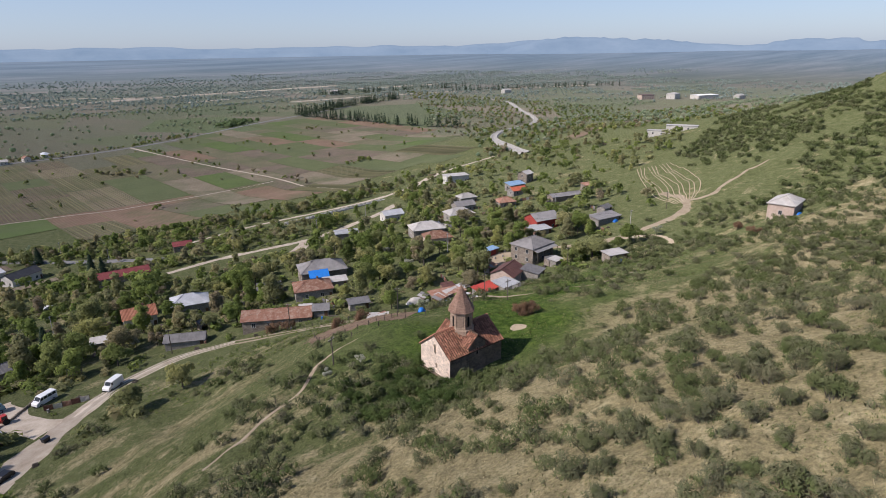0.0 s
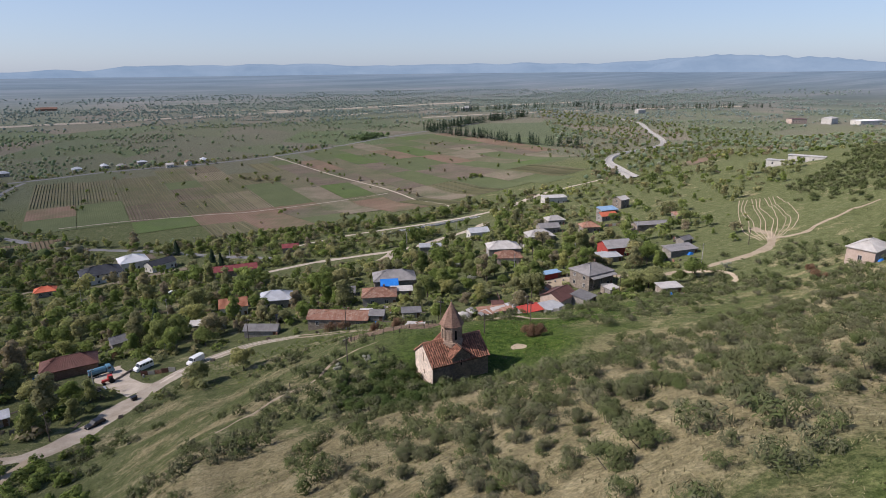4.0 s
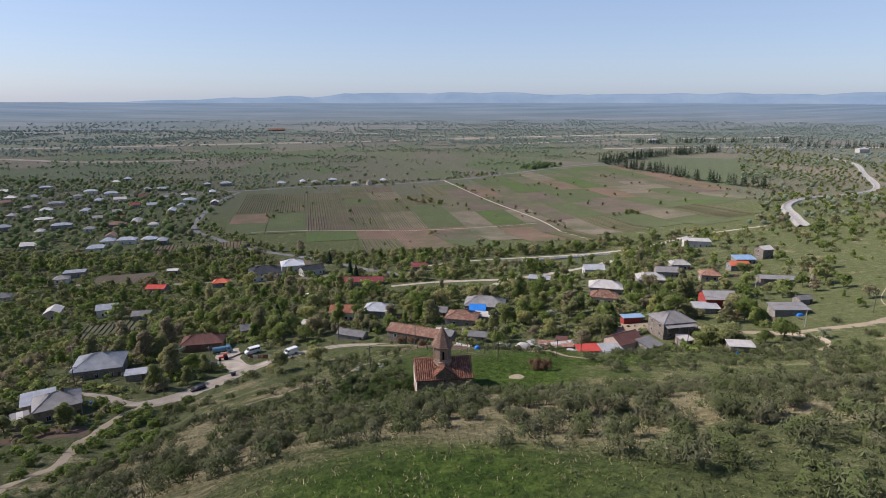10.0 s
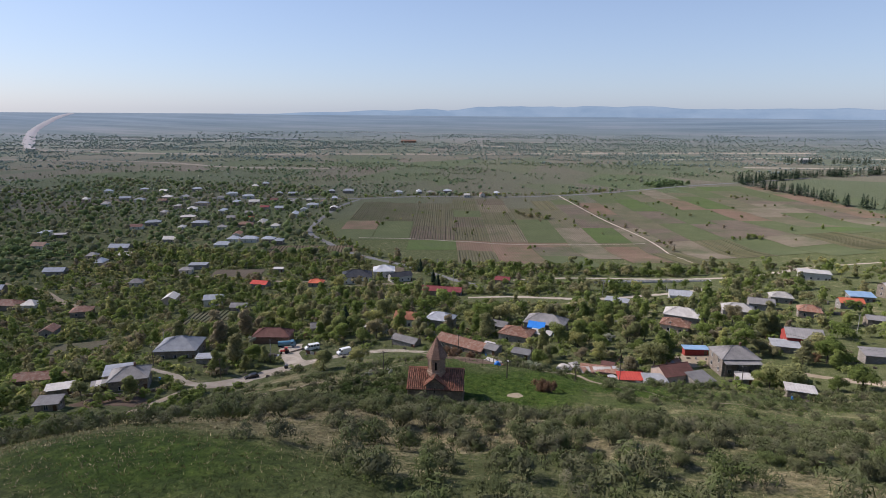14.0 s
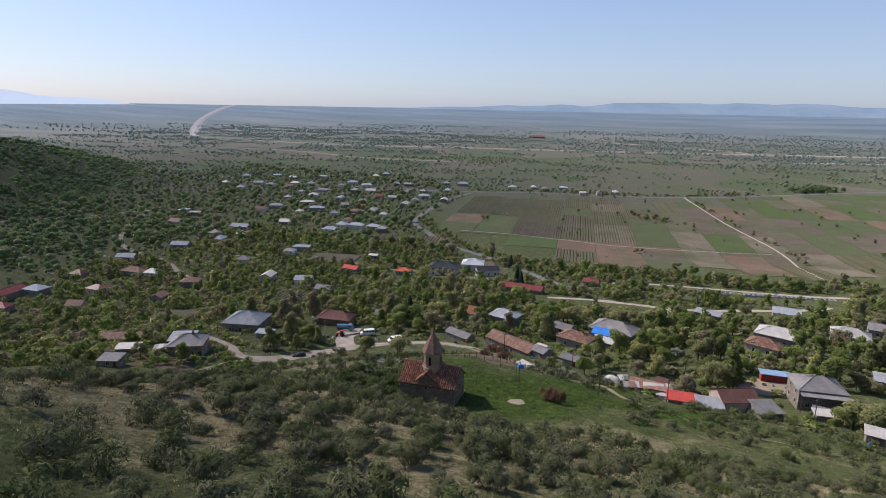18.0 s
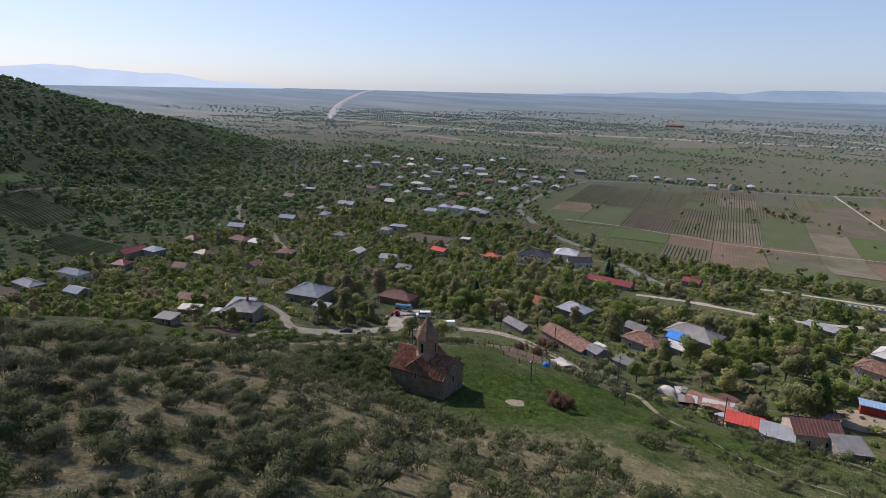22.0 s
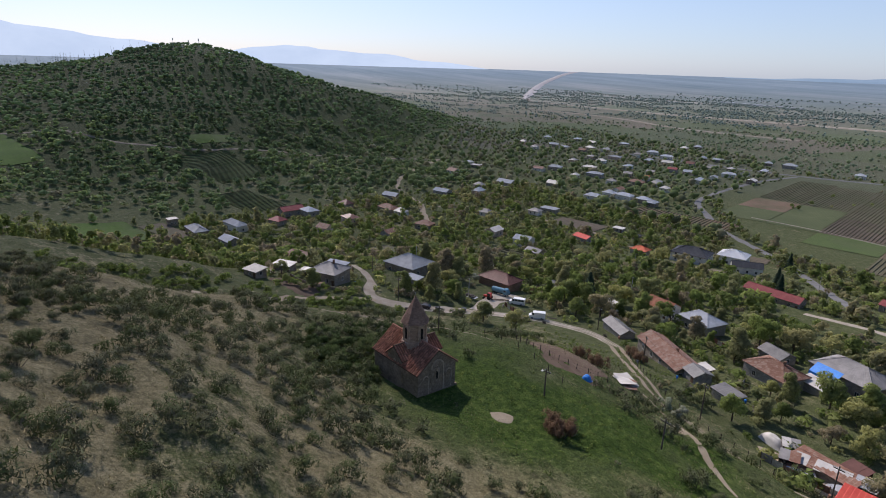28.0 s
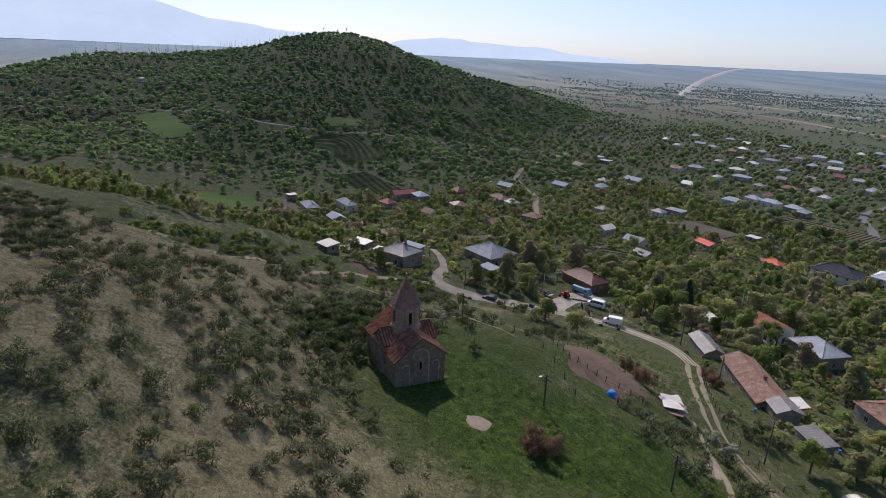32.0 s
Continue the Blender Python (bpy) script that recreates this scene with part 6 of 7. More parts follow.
# wooded hill
xy = strew(60000, -1500, -290, -520, 720, 4.4, lambda x, y: np.clip(knoll(x, y) * 1.2 + 0.85 * smooth(-330, -390, x) * (y < 330), 0, 1) * (0.62 + 0.38 * value_noise(x / 40, y / 40, 51)))
xy = xy[clear_of(xy, 1.5) & ~in_plots(xy)]
shade_ = np.clip(0.42 + 0.3 * value_noise(xy[:, 0] / 60, xy[:, 1] / 60, 52) + 0.3 * smooth(60, -120, xy[:, 1]) + 0.15 * RS.randn(len(xy)), 0, 1)
lower = xy[:, 0] > -590
for sel, kinds in ((lower, [(TREES[k][2], 56, 1.25, 800 + k) for k in range(7)]), (~lower, CLUMPS)):
    grove("hill_wood", xy[sel], RS.uniform(0.6, 1.35, sel.sum()), kinds, M_HILLWOOD, "low oak wood and scrub covering the hill", "wood", False, shade_[sel], 0.68)
# valley west of the church
xy = strew(2600, -330, -110, -110, 60, 5.0, lambda x, y: np.clip(0.55 + 0.5 * value_noise(x / 25, y / 25, 61), 0, 1) * (x < -120))
xy = xy[clear_of(xy, 2) & ~in_plots(xy)]
grove("valley_trees", xy, RS.uniform(0.5, 1.0, len(xy)), [(TREES[k][2], 170, 0.7, 850 + k) for k in range(7)], M_TREE_S, "trees and scrub in the valley below the hill", "trees")
# the plain: hedges and scattered trees
def hedges(x, y):
    """Hedgerows along the plot edges and ragged copses drawn out along the plain."""
    wob = 0.12 * value_noise(x / 60, y / 60, 73)
    u, v = (x * 0.989 + y * 0.145) / 190 + wob, (-x * 0.145 + y * 0.989) / 120 + wob
    line = np.exp(-((u - np.round(u)) * 26)**2) + np.exp(-((v - np.round(v)) * 22)**2)
    broken = smooth(-0.25, 0.35, value_noise(x / 75, y / 75, 71))
    copse = smooth(0.02, 0.34, value_noise(x / 110, y / 48, 72) + 0.35 * value_noise(x / 22, y / 18, 74))
    return np.clip(0.012 + 0.8 * line * broken + 0.75 * copse, 0, 1)


xy = strew(90000, -1900, 2000, 330, 2300, 5.2, hedges)
xy = xy[clear_of(xy, 2) & ~in_plots(xy) & (knoll(xy[:, 0], xy[:, 1]) < 0.05) & ~((xy[:, 1] < 700) & (xy[:, 0] < -120) & (xy[:, 0] > -600)) & ~((xy[:, 0] > 330) & (xy[:, 1] < 300))]
# beyond this distance trees take the stronger haze tint
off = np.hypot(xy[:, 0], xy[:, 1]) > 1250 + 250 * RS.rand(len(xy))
for sel, mat, txt in ((~off, M_FARTREE, "scattered trees and hedgerows of the plain"), (off, M_VFAR, "trees far out on the plain, tinted pale for haze")):
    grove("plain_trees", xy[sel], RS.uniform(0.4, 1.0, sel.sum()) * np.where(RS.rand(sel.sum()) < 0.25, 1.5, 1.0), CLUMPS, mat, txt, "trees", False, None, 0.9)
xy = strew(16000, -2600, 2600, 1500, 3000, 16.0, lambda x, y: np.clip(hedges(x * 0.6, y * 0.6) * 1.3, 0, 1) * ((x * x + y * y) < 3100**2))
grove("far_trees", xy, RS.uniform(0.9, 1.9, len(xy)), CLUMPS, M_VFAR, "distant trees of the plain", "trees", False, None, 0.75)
xy = strew(9000, 150, 900, 300, 1500, 10.0, lambda x, y: np.clip((x > 345 + 0.55 * (y - 430)) * (0.25 + 0.75 * smooth(-0.3, 0.4, value_noise(x / 80, y / 80, 81))), 0, 1) * (y > 0.2 * x))
xy = xy[clear_of(xy, 3) & ~in_plots(xy)]
grove("plain_trees", xy, RS.uniform(0.5, 1.05, len(xy)), [(TREES[k][2], 60, 1.15, 980 + k) for k in range(5)], M_TREE_S, "trees along the canal", "trees", False)


# single trees and bushes inside the fields, and along the lanes
xy = strew(3000, -150, 620, 300, 830, 7.0, lambda x, y: 0.04 + 0.5 * smooth(0.35, 0.75, value_noise(x / 45, y / 60, 83)) * (value_noise(x / 14, y / 30, 84) > 0.1))
keep = np.array([min(np.sqrt(((p - c[::3])**2).sum(1)).min() - w[0] for c, w in ROADS) for p in xy]) > 2.5
xy = xy[keep & in_plots(xy)]
grove("field_trees", xy, RS.uniform(0.3, 0.75, len(xy)), [(TREES[k][2], 110, 0.9, 1040 + k) for k in range(5)], M_TREE_S, "small trees and bushes standing in the fields", "trees")
lane = np.concatenate([along([(10, 274), (66, 279), (110, 289), (142, 291), (180, 308), (213, 328), (240, 336)], 60, 2.5), along([(-14, 254), (-30, 280), (-60, 316), (-92, 342), (-136, 382), (-170, 424), (-202, 470)], 90, 4), along([(-240, 700), (-140, 742), (-18, 762), (60, 792), (150, 850)], 130, 5), along([(154, 372), (144, 477), (107, 604), (68, 770)], 26, 2), along([(0, 600), (20, 596), (45, 572)], 26, 7), along([(318, 800), (326, 806)], 6, 4), along([(218, 470), (240, 480)], 16, 5), along([(-146, 506), (-143, 508)], 3, 2), along([(300, 330), (335, 375), (372, 440), (450, 515)], 50, 6)])
lane = lane[clear_of(lane, 1.5)]
grove("lane_trees", lane, RS.uniform(0.35, 0.85, len(lane)), [(TREES[k][2], 110, 0.9, 1060 + k) for k in range(5)], M_TREE_S, "hedge trees along the lanes", "trees")


# conifers
def conifer_quads(n, h, r, seed):
    q = np.random.RandomState(seed)
    t = q.rand(n)**0.8
    a = q.uniform(0, 6.28, n)
    rad = r * (1 - t) * (0.55 + 0.5 * q.rand(n)) + 0.1
    c = np.stack([rad * np.cos(a), rad * np.sin(a), 0.6 + t * (h - 0.6)], -1)
    out = np.stack([np.cos(a), np.sin(a), np.full(n, -0.35)], -1)
    side = np.stack([-np.sin(a), np.cos(a), np.zeros(n)], -1)
    L = (0.35 + 0.5 * (1 - t))[:, None] * r * 0.55
    v = np.stack([c - out * L, c - side * L * 0.7, c + out * L, c + side * L * 0.7], 1).reshape(-1, 3)
    return v, np.arange(4 * n).reshape(n, 4)


v, f = conifer_quads(420, 11, 2.3, 4)
NEEDLES = raw_mesh("crown", v, f, [M_PINE], dict(tint=np.repeat(RS.rand(420), 4)))
PTRUNK = Shape().tube((0, 0, -0.6), (0, 0, 10.6), 0.22, 0.03, 6).mesh("trunk", M_BARK)
for x, y, s in ((-62.4, 125.5, 1.1), (-60, 300, 0.9), (-40, 238, 1.0), (-36, 232, 0.9)):
    plant("conifer", x, y, s, "dark spruce standing among the gardens", "tree", NEEDLES, PTRUNK, "crown", "trunk", "dark spruces")


def conifers(name, xy, sizes, label, slim=1.0):
    vs, fs, ts, off = [], [], [], 0
    for (x, y), q in zip(xy, sizes):
        v, f = conifer_quads(90, 11, 2.4 * slim, int(abs(x * 7 + y)) % 9999)
        vs.append(v * q + (x, y, float(gh(x, y))))
        fs.append(f + off)
        ts.append(np.full(len(v), RS.rand()))
        off += len(v)
    return tagged(new(name, raw_mesh(name, np.concatenate(vs), np.concatenate(fs), [M_PINE], dict(tint=np.concatenate(ts)))), label, "trees", kind="stuff")


belt = np.concatenate([along([(388, 1000), (405, 918), (436, 842), (450, 755), (482, 705), (512, 665)], 90, 5), along([(395, 1010), (480, 1080), (593, 1160), (745, 1240)], 150, 8), along([(640, 1480), (900, 1500), (1150, 1480)], 110, 14), along([(1000, 1320), (1300, 1250), (1500, 1180)], 110, 14)])
conifers("pine_belt", belt, RS.uniform(1.1, 1.8, len(belt)), "dark windbreak of pines on the plain")
cyp = np.concatenate([along([(-776, 110), (-792, 60), (-800, 20), (-815, -40), (-830, -110), (-850, -170)], 90, 12), along([(-640, -30), (-700, -60)], 8, 12)])
conifers("cypresses", cyp, RS.uniform(0.9, 1.5, len(cyp)), "dark cypresses along the ridge of the hill", 0.4)
oak = along([(222, 925), (250, 948), (280, 968)], 46, 7)
grove("oak_row", oak, RS.uniform(0.9, 1.4, len(oak)), [(TREES[k][2], 110, 1.1, 1000 + k) for k in range(3)], M_HILLWOOD, "row of leafy trees beside the road", "trees", True, RS.uniform(0.25, 0.45, len(oak)))

xy = strew(900, -104, -70, -50, 44, 2.2, lambda x, y: 0.4 + 0.5 * value_noise(x / 9, y / 9, 46))
xy = xy[clear_of(xy, 1.0)]
grove("gully_shrubs", xy, RS.uniform(0.6, 1.6, len(xy)), [(BUSHES[k][2], 220, 0.24, 640 + k) for k in range(5)], M_TREE_S, "green shrubs along the gully", "shrubs", False, RS.uniform(0, 0.3, len(xy)))
# leafy dark shrubs west and south-west of the church
xy = strew(420, -24, -3, -13, 9, 1.5, lambda x, y: bump(x, y, -12, -4, 1.3, 6, 5, -25))
xy = xy[((xy[:, 0] / 7.6)**2 + ((xy[:, 1] + 0.4) / 5.6)**2) > 1]
for p in xy:
    k = RS.randint(len(BUSHES))
    plant("shrub", p[0], p[1], RS.uniform(0.7, 1.35), "leafy dark green shrub beside the church", "shrub", GREENB[k], BUSHES[k][1], "leafage", "stems", "green shrubs by the church")
# weeds on the lawn and in the plot above the pen
xy = np.concatenate([strew(500, 2, 34, -4, 20, 0.9, lambda x, y: 0.25 + 0.5 * value_noise(x / 3, y / 3, 91)), strew(1500, -46, 8, 48, 78, 0.9, lambda x, y: 0.5 + 0.6 * value_noise(x / 5, y / 5, 92)), strew(700, 20, 110, 10, 44, 1.2, lambda x, y: 0.15 + 0.5 * value_noise(x / 6, y / 4, 93))])
xy = xy[clear_of(xy, 0.2) & ((((xy[:, 0] - 17.7) / 2.6)**2 + ((xy[:, 1] - 3.9) / 2.2)**2) > 1) & (((xy[:, 0] / 7)**2 + ((xy[:, 1] + 0.4) / 5.2)**2) > 1)]
grove("weeds", xy, RS.uniform(0.12, 0.42, len(xy)), [(BUSHES[k][2], 40, 0.3, 1100 + k) for k in range(4)], M_TREE_S, "low green weeds growing in the grass", "weeds", False, RS.uniform(0, 0.3, len(xy)))
# a few plants that stand out
BLOS = [(recolour(TREES[k][0], M_BLOSSOM), TREES[k][1]) for k in (3, 5)]
for x, y, s in ((21, 44, 0.5), (23, 46.5, 0.45), (128, 48, 0.55), (-20, 14, 0.35), (-14, 12, 0.3), (52, 100, 0.7), (-58, 100, 0.55), (-92, 92, 0.6), (-40, 111, 0.6), (-44, 116, 0.55), (60, 130, 0.6), (-26, 120, 0.6)):
    k = BLOS[int(abs(x)) % 2]
    plant("blossoming_tree", x, y, s, "small fruit tree in pale blossom", "tree", k[0], k[1], "crown", "trunk", "blossoming fruit trees")
RED = [(recolour(BUSHES[k][0], M_REDBUSH), BUSHES[k][1]) for k in (0, 2)]
for x, y, s in ((24, 9, 1.9), (25.8, 8.0, 1.6), (24.4, 10.8, 1.5), (-8, 77, 2.2), (-5, 75, 1.9), (-2, 47, 1.7), (4, 45.5, 1.8), (135, 22, 1.9), (121, 10, 2.0), (-74, 108, 1.9), (57, 64, 1.8), (118, 82, 1.8)):
    k = RED[int(abs(x)) % 2]
    b = plant("bush", x, y, s * 0.82, "reddish-brown leafless bush on the slope", "bush", k[0], k[1], "leafage", "stems", "reddish bushes")
    b.matrix_basis = b.matrix_basis @ Matrix.Diagonal((1, 1, 1.35, 1))
# grass on the slopes
n = 90000
xy = np.column_stack([RS.uniform(-60, 120, n), RS.uniform(-100, 62, n)])
xy = xy[(RS.rand(n) < wild(xy[:, 0], xy[:, 1])) & clear_of(xy, 0.1)]
xy = xy[((xy[:, 0] / 7)**2 + ((xy[:, 1] + 0.4) / 5.2)**2) > 1]
m = len(xy)
z = gh(xy[:, 0], xy[:, 1])
bl, nr = [], []
for k in range(3):
    a, hgt, wid = RS.uniform(0, 6.28, m), RS.uniform(0.07, 0.24, m), RS.uniform(0.025, 0.055, m)
    ox, oy = xy[:, 0] + 0.14 * RS.randn(m), xy[:, 1] + 0.14 * RS.randn(m)
    lx, ly = 0.12 * RS.randn(m), 0.12 * RS.randn(m)
    bl += [np.stack([ox - wid * np.sin(a), oy + wid * np.cos(a), z - 0.05], -1), np.stack([ox + wid * np.sin(a), oy - wid * np.cos(a), z - 0.05], -1), np.stack([ox + lx, oy + ly, z + hgt], -1)]
    nr += [np.stack([lx, ly, np.full(m, 0.9)], -1)] * 3
v = np.stack(bl, 1).reshape(-1, 3)
up = np.stack(nr, 1).reshape(-1, 3)
f = np.arange(9 * m).reshape(-1, 3)
t = np.clip(0.42 - 0.6 * value_noise(xy[:, 0] / 14, xy[:, 1] / 5, 11) + 0.2 * RS.randn(m) + 0.7 * bump(xy[:, 0], xy[:, 1], 14, 6, 1, 16, 10, 0), 0, 1)
tagged(new("grass", raw_mesh("grass", v, f, [M_STRAW], dict(tint=np.repeat(t, 9)), True, up)), "tufts of dry and green grass on the slopes", "grass", kind="stuff")

# ---- far hills ----


def far_hill(name, heights, a0, a1, dist, mat, label):
    """A range far off: crest heights strung evenly between two bearings."""
    n = 90
    v = []
    for i in range(n + 1):
        t = i / n
        a = radians(a0 + (a1 - a0) * t)
        k = t * (len(heights) - 1)
        j = min(int(k), len(heights) - 2)
        q = smooth(0, 1, k - j)
        h = heights[j] * (1 - q) + heights[j + 1] * q
        h = float(h) + (8 * float(value_noise(np.array(t * 40.0), np.array(dist), 91)) + 4 * float(value_noise(np.array(t * 110.0), np.array(dist), 92))) * min(1, float(h) / 60)
        for d, z in ((dist - 420, -70), (dist - 260, -70 + (h + 70) * 0.45), (dist - 90, -70 + (h + 70) * 0.85), (dist, h), (dist + 60, -90)):
            v.append((-math.sin(a) * d, math.cos(a) * d, z))
    i = np.arange((n + 1) * 5).reshape(-1, 5)
    f = np.stack([i[:-1, :-1], i[:-1, 1:], i[1:, 1:], i[1:, :-1]], -1).reshape(-1, 4)[:, ::-1]
    return tagged(new(name, raw_mesh(name, v, f, [mat], None, True)), label, "hills", kind="structure")



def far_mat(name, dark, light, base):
    """Distance: a plain backdrop with the haze before it painted in as glow."""
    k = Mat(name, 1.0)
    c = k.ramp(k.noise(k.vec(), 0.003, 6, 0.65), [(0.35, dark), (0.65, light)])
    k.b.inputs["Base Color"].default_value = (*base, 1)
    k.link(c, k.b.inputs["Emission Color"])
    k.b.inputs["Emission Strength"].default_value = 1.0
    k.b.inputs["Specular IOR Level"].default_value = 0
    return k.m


# bluish emission stands in for haze; the hills are no light source
M_HILL1 = far_mat("far_hills_haze_glow", (0.195, 0.280, 0.375), (0.255, 0.340, 0.430), (0.05, 0.06, 0.07))
M_HILL2 = far_mat("far_mountains_haze_glow", (0.50, 0.60, 0.72), (0.56, 0.66, 0.77), (0.05, 0.06, 0.07))
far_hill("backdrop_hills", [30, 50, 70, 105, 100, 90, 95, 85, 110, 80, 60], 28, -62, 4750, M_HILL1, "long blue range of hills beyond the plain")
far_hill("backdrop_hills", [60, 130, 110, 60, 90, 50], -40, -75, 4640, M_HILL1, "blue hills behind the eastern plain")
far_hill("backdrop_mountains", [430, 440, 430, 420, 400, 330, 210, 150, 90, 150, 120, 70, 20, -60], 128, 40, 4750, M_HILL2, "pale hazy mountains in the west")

# ---- masts on the hill ----
for x, y, h in ((-806, 160, 11), (-799, 178, 9), (-792, 189, 12)):
    th = thing("antenna_mast", x, y, float(gh(x, y)), 20, "thin lattice antenna mast on the hilltop", "mast", "masts on the hill")
    for a in range(3):
        c, s = math.cos(a * 2.094), math.sin(a * 2.094)
        part("mast_leg", Shape().tube((0.7 * c, 0.7 * s, -1), (0.15 * c, 0.15 * s, h), 0.12, 0.08, 4), M_METAL, th)
    part("antenna_panel", Shape().box(-0.9, -0.2, h - 3, 0.9, 0.2, h - 0.6), M_FRAME, th)
H("shed", -800, 168, 20, 6, 4, 3, "flat", 0, "white", "pale", "small white equipment hut on the hilltop", 0)
H("shed", -684, -70, 25, 9, 6, 3.2, "gable", 1.4, "white", "pale", "small white house high on the wooded slope", 0)

# ---- poles and wires ----


def pole(x, y, h, turn, lamp=False, wood=True):
    th = thing("utility_pole", x, y, float(gh(x, y)), turn, "weathered timber utility pole with a crossbar" if not lamp else "utility pole with a lamp and crossbar", "pole", "utility poles")
    part("post", Shape().tube((0, 0, -0.8), (0, 0, h), 0.15, 0.1, 7), M_TIMBER if wood else M_CONCRETE, th)
    part("crossbar", Shape().box(-0.9, -0.06, h - 0.7, 0.9, 0.06, h - 0.55), M_TIMBER, th)
    for k in (-0.8, 0.8, -0.3, 0.3):
        part("insulator", Shape().lathe([(0.05, h - 0.55), (0.07, h - 0.45), (0.04, h - 0.36)], 6, k), M_FRAME, th)
    if lamp:
        part("lamp_arm", Shape().tube((0, 0, h - 0.2), (0, -1.1, h + 0.1), 0.035, 0.03, 5), M_METAL, th)
        part("lamp_head", Shape().box(-0.14, -1.5, h, 0.14, -1.0, h + 0.14), M_FRAME, th)
    return x, y, float(gh(x, y)) + h - 0.4


def wire(a, b, sag=1.0):
    s = Shape()
    p = [tuple(lerp(a, b, i / 8)[k] - (sag * 4 * (i / 8) * (1 - i / 8) if k == 2 else 0) for k in range(3)) for i in range(9)]
    for q, r in zip(p, p[1:]):
        s.tube(q, r, 0.018, 0.018, 3, False)
    tagged(new("power_cable", s.welded("power_cable", M_RUBBER)), "thin black overhead cable between poles", "cable", "overhead cables")


tops = [pole(-112, 57, 8, 20), pole(-82, 49.5, 8, 40), pole(-76, 75.5, 8, 30, False, False), pole(-33, 94, 8, -20), pole(-4, 75.5, 8, -30), pole(21.8, 58, 8.5, -30), pole(49, 52, 8, 0), pole(84, 51, 8, 0)]
for a, b in zip(tops, tops[1:]):
    wire(a, b)
tops = [pole(-17, 17.5, 6, 30), pole(15.4, 15.7, 5.2, 10, True), pole(33, 24, 5.5, 0)]
for a, b in zip(tops, tops[1:]):
    wire(a, b, 0.6)
tops = [pole(104, 105, 8, 0, False, False), pole(133, 63.5, 8, 10, False, False), pole(160, 66, 7.5, 0)]
for a, b in zip(tops, tops[1:]):
    wire(a, b)
tops = [pole(x, y, 8, 30, False, False) for x, y in ((-49, 312), (-30, 262), (20, 212), (62, 205), (100, 222))]
for a, b in zip(tops, tops[1:]):
    wire(a, b)
for x, y in ((46, 140), (76, 108), (118, 122), (150, 120), (-130, 90), (-60, 150), (-100, 210)):
    pole(x, y, 8, 15, False, False)

# ---- fences ----
POST = Shape().box(-0.06, -0.05, -0.5, 0.06, 0.05, 1.25).mesh("post", M_TIMBER)


def fence(pts, label, gap=2.4, rails=2, lean=4):
    c = smooth_line(pts, gap)
    x0, y0 = c[0]
    th = thing("fence", x0, y0, float(gh(x0, y0)), 0, label, "fence")
    z0 = th.location.z
    s = Shape()
    prev = None
    for x, y in c:
        z = float(gh(x, y))
        p = part("post", POST, None, th)
        p.matrix_basis = pose(x - x0, y - y0, z - z0, random.uniform(-lean, lean), random.uniform(-lean, lean), random.uniform(0, 90))
        if prev:
            for k in range(rails):
                hgt = 0.5 + 0.6 * k
                s.tube((prev[0] - x0, prev[1] - y0, prev[2] - z0 + hgt), (x - x0, y - y0, z - z0 + hgt), 0.009, 0.009, 3, False)
        prev = (x, y, z)
    part("wire", s, M_RUBBER, th)


fence([(-30, 13.5), (-18, 25), (-8, 27.5), (4, 25), (13, 23)], "leaning timber posts with wire along the church path", 4.2)
fence([(-11, 78), (-2, 70), (8, 62), (20, 56), (34, 54), (50, 52)], "wire fence on posts along the dirt track")
fence([(-10, 43), (-11, 35), (-2, 31), (8, 33), (12, 38)], "rough post fence round the animal pen", 2.0)
fence([(-98, 55), (-90, 60), (-82, 66)], "fence beside the village road", 2.0)
fence([(92, 36), (104, 34), (112, 40)], "post fence beside the stone hut", 2.2)


def dry_wall(pts, h, label, mat=None):
    """Low wall of rubble: stone by stone along a line."""
    c = smooth_line(pts, 0.55)
    th = thing("stone_wall", c[0][0], c[0][1], float(gh(*c[0])), 0, label, "wall")
    o = th.location
    ms = []
    for k in range(4):
        r = random.Random(k)
        s = Shape().lathe([(0.22, -0.16), (0.32, -0.05), (0.31, 0.12), (0.18, 0.2)], 6, 0, 0, r.uniform(0, 1))
        s.v = [(x + r.uniform(-0.05, 0.05), y * 0.75 + r.uniform(-0.05, 0.05), z + r.uniform(-0.04, 0.04)) for x, y, z in s.v]
        ms.append(s.mesh("stone", mat or W["stone"]))
    for i, (x, y) in enumerate(c[:70]):
        for lay in range(max(1, int(h / 0.34))):
            st = part("stone", ms[(i * 3 + lay) % 4], None, th)
            st.matrix_basis = pose(x - o.x + random.uniform(-0.1, 0.1), y - o.y + random.uniform(-0.1, 0.1), float(gh(x, y)) - o.z + 0.1 + 0.33 * lay, 0, 0, random.uniform(0, 360))


dry_wall([(-112, 24), (-104, 25), (-96, 31), (-92, 40)], 1.3, "retaining wall of rubble below the stone house")
dry_wall([(-72, 83), (-68, 90), (-64, 97)], 0.7, "low rubble wall beside the yard")
dry_wall([(36, 62), (42, 60), (49, 60)], 0.9, "tumbledown rubble wall among the sheds")

# ---- yard clutter ----


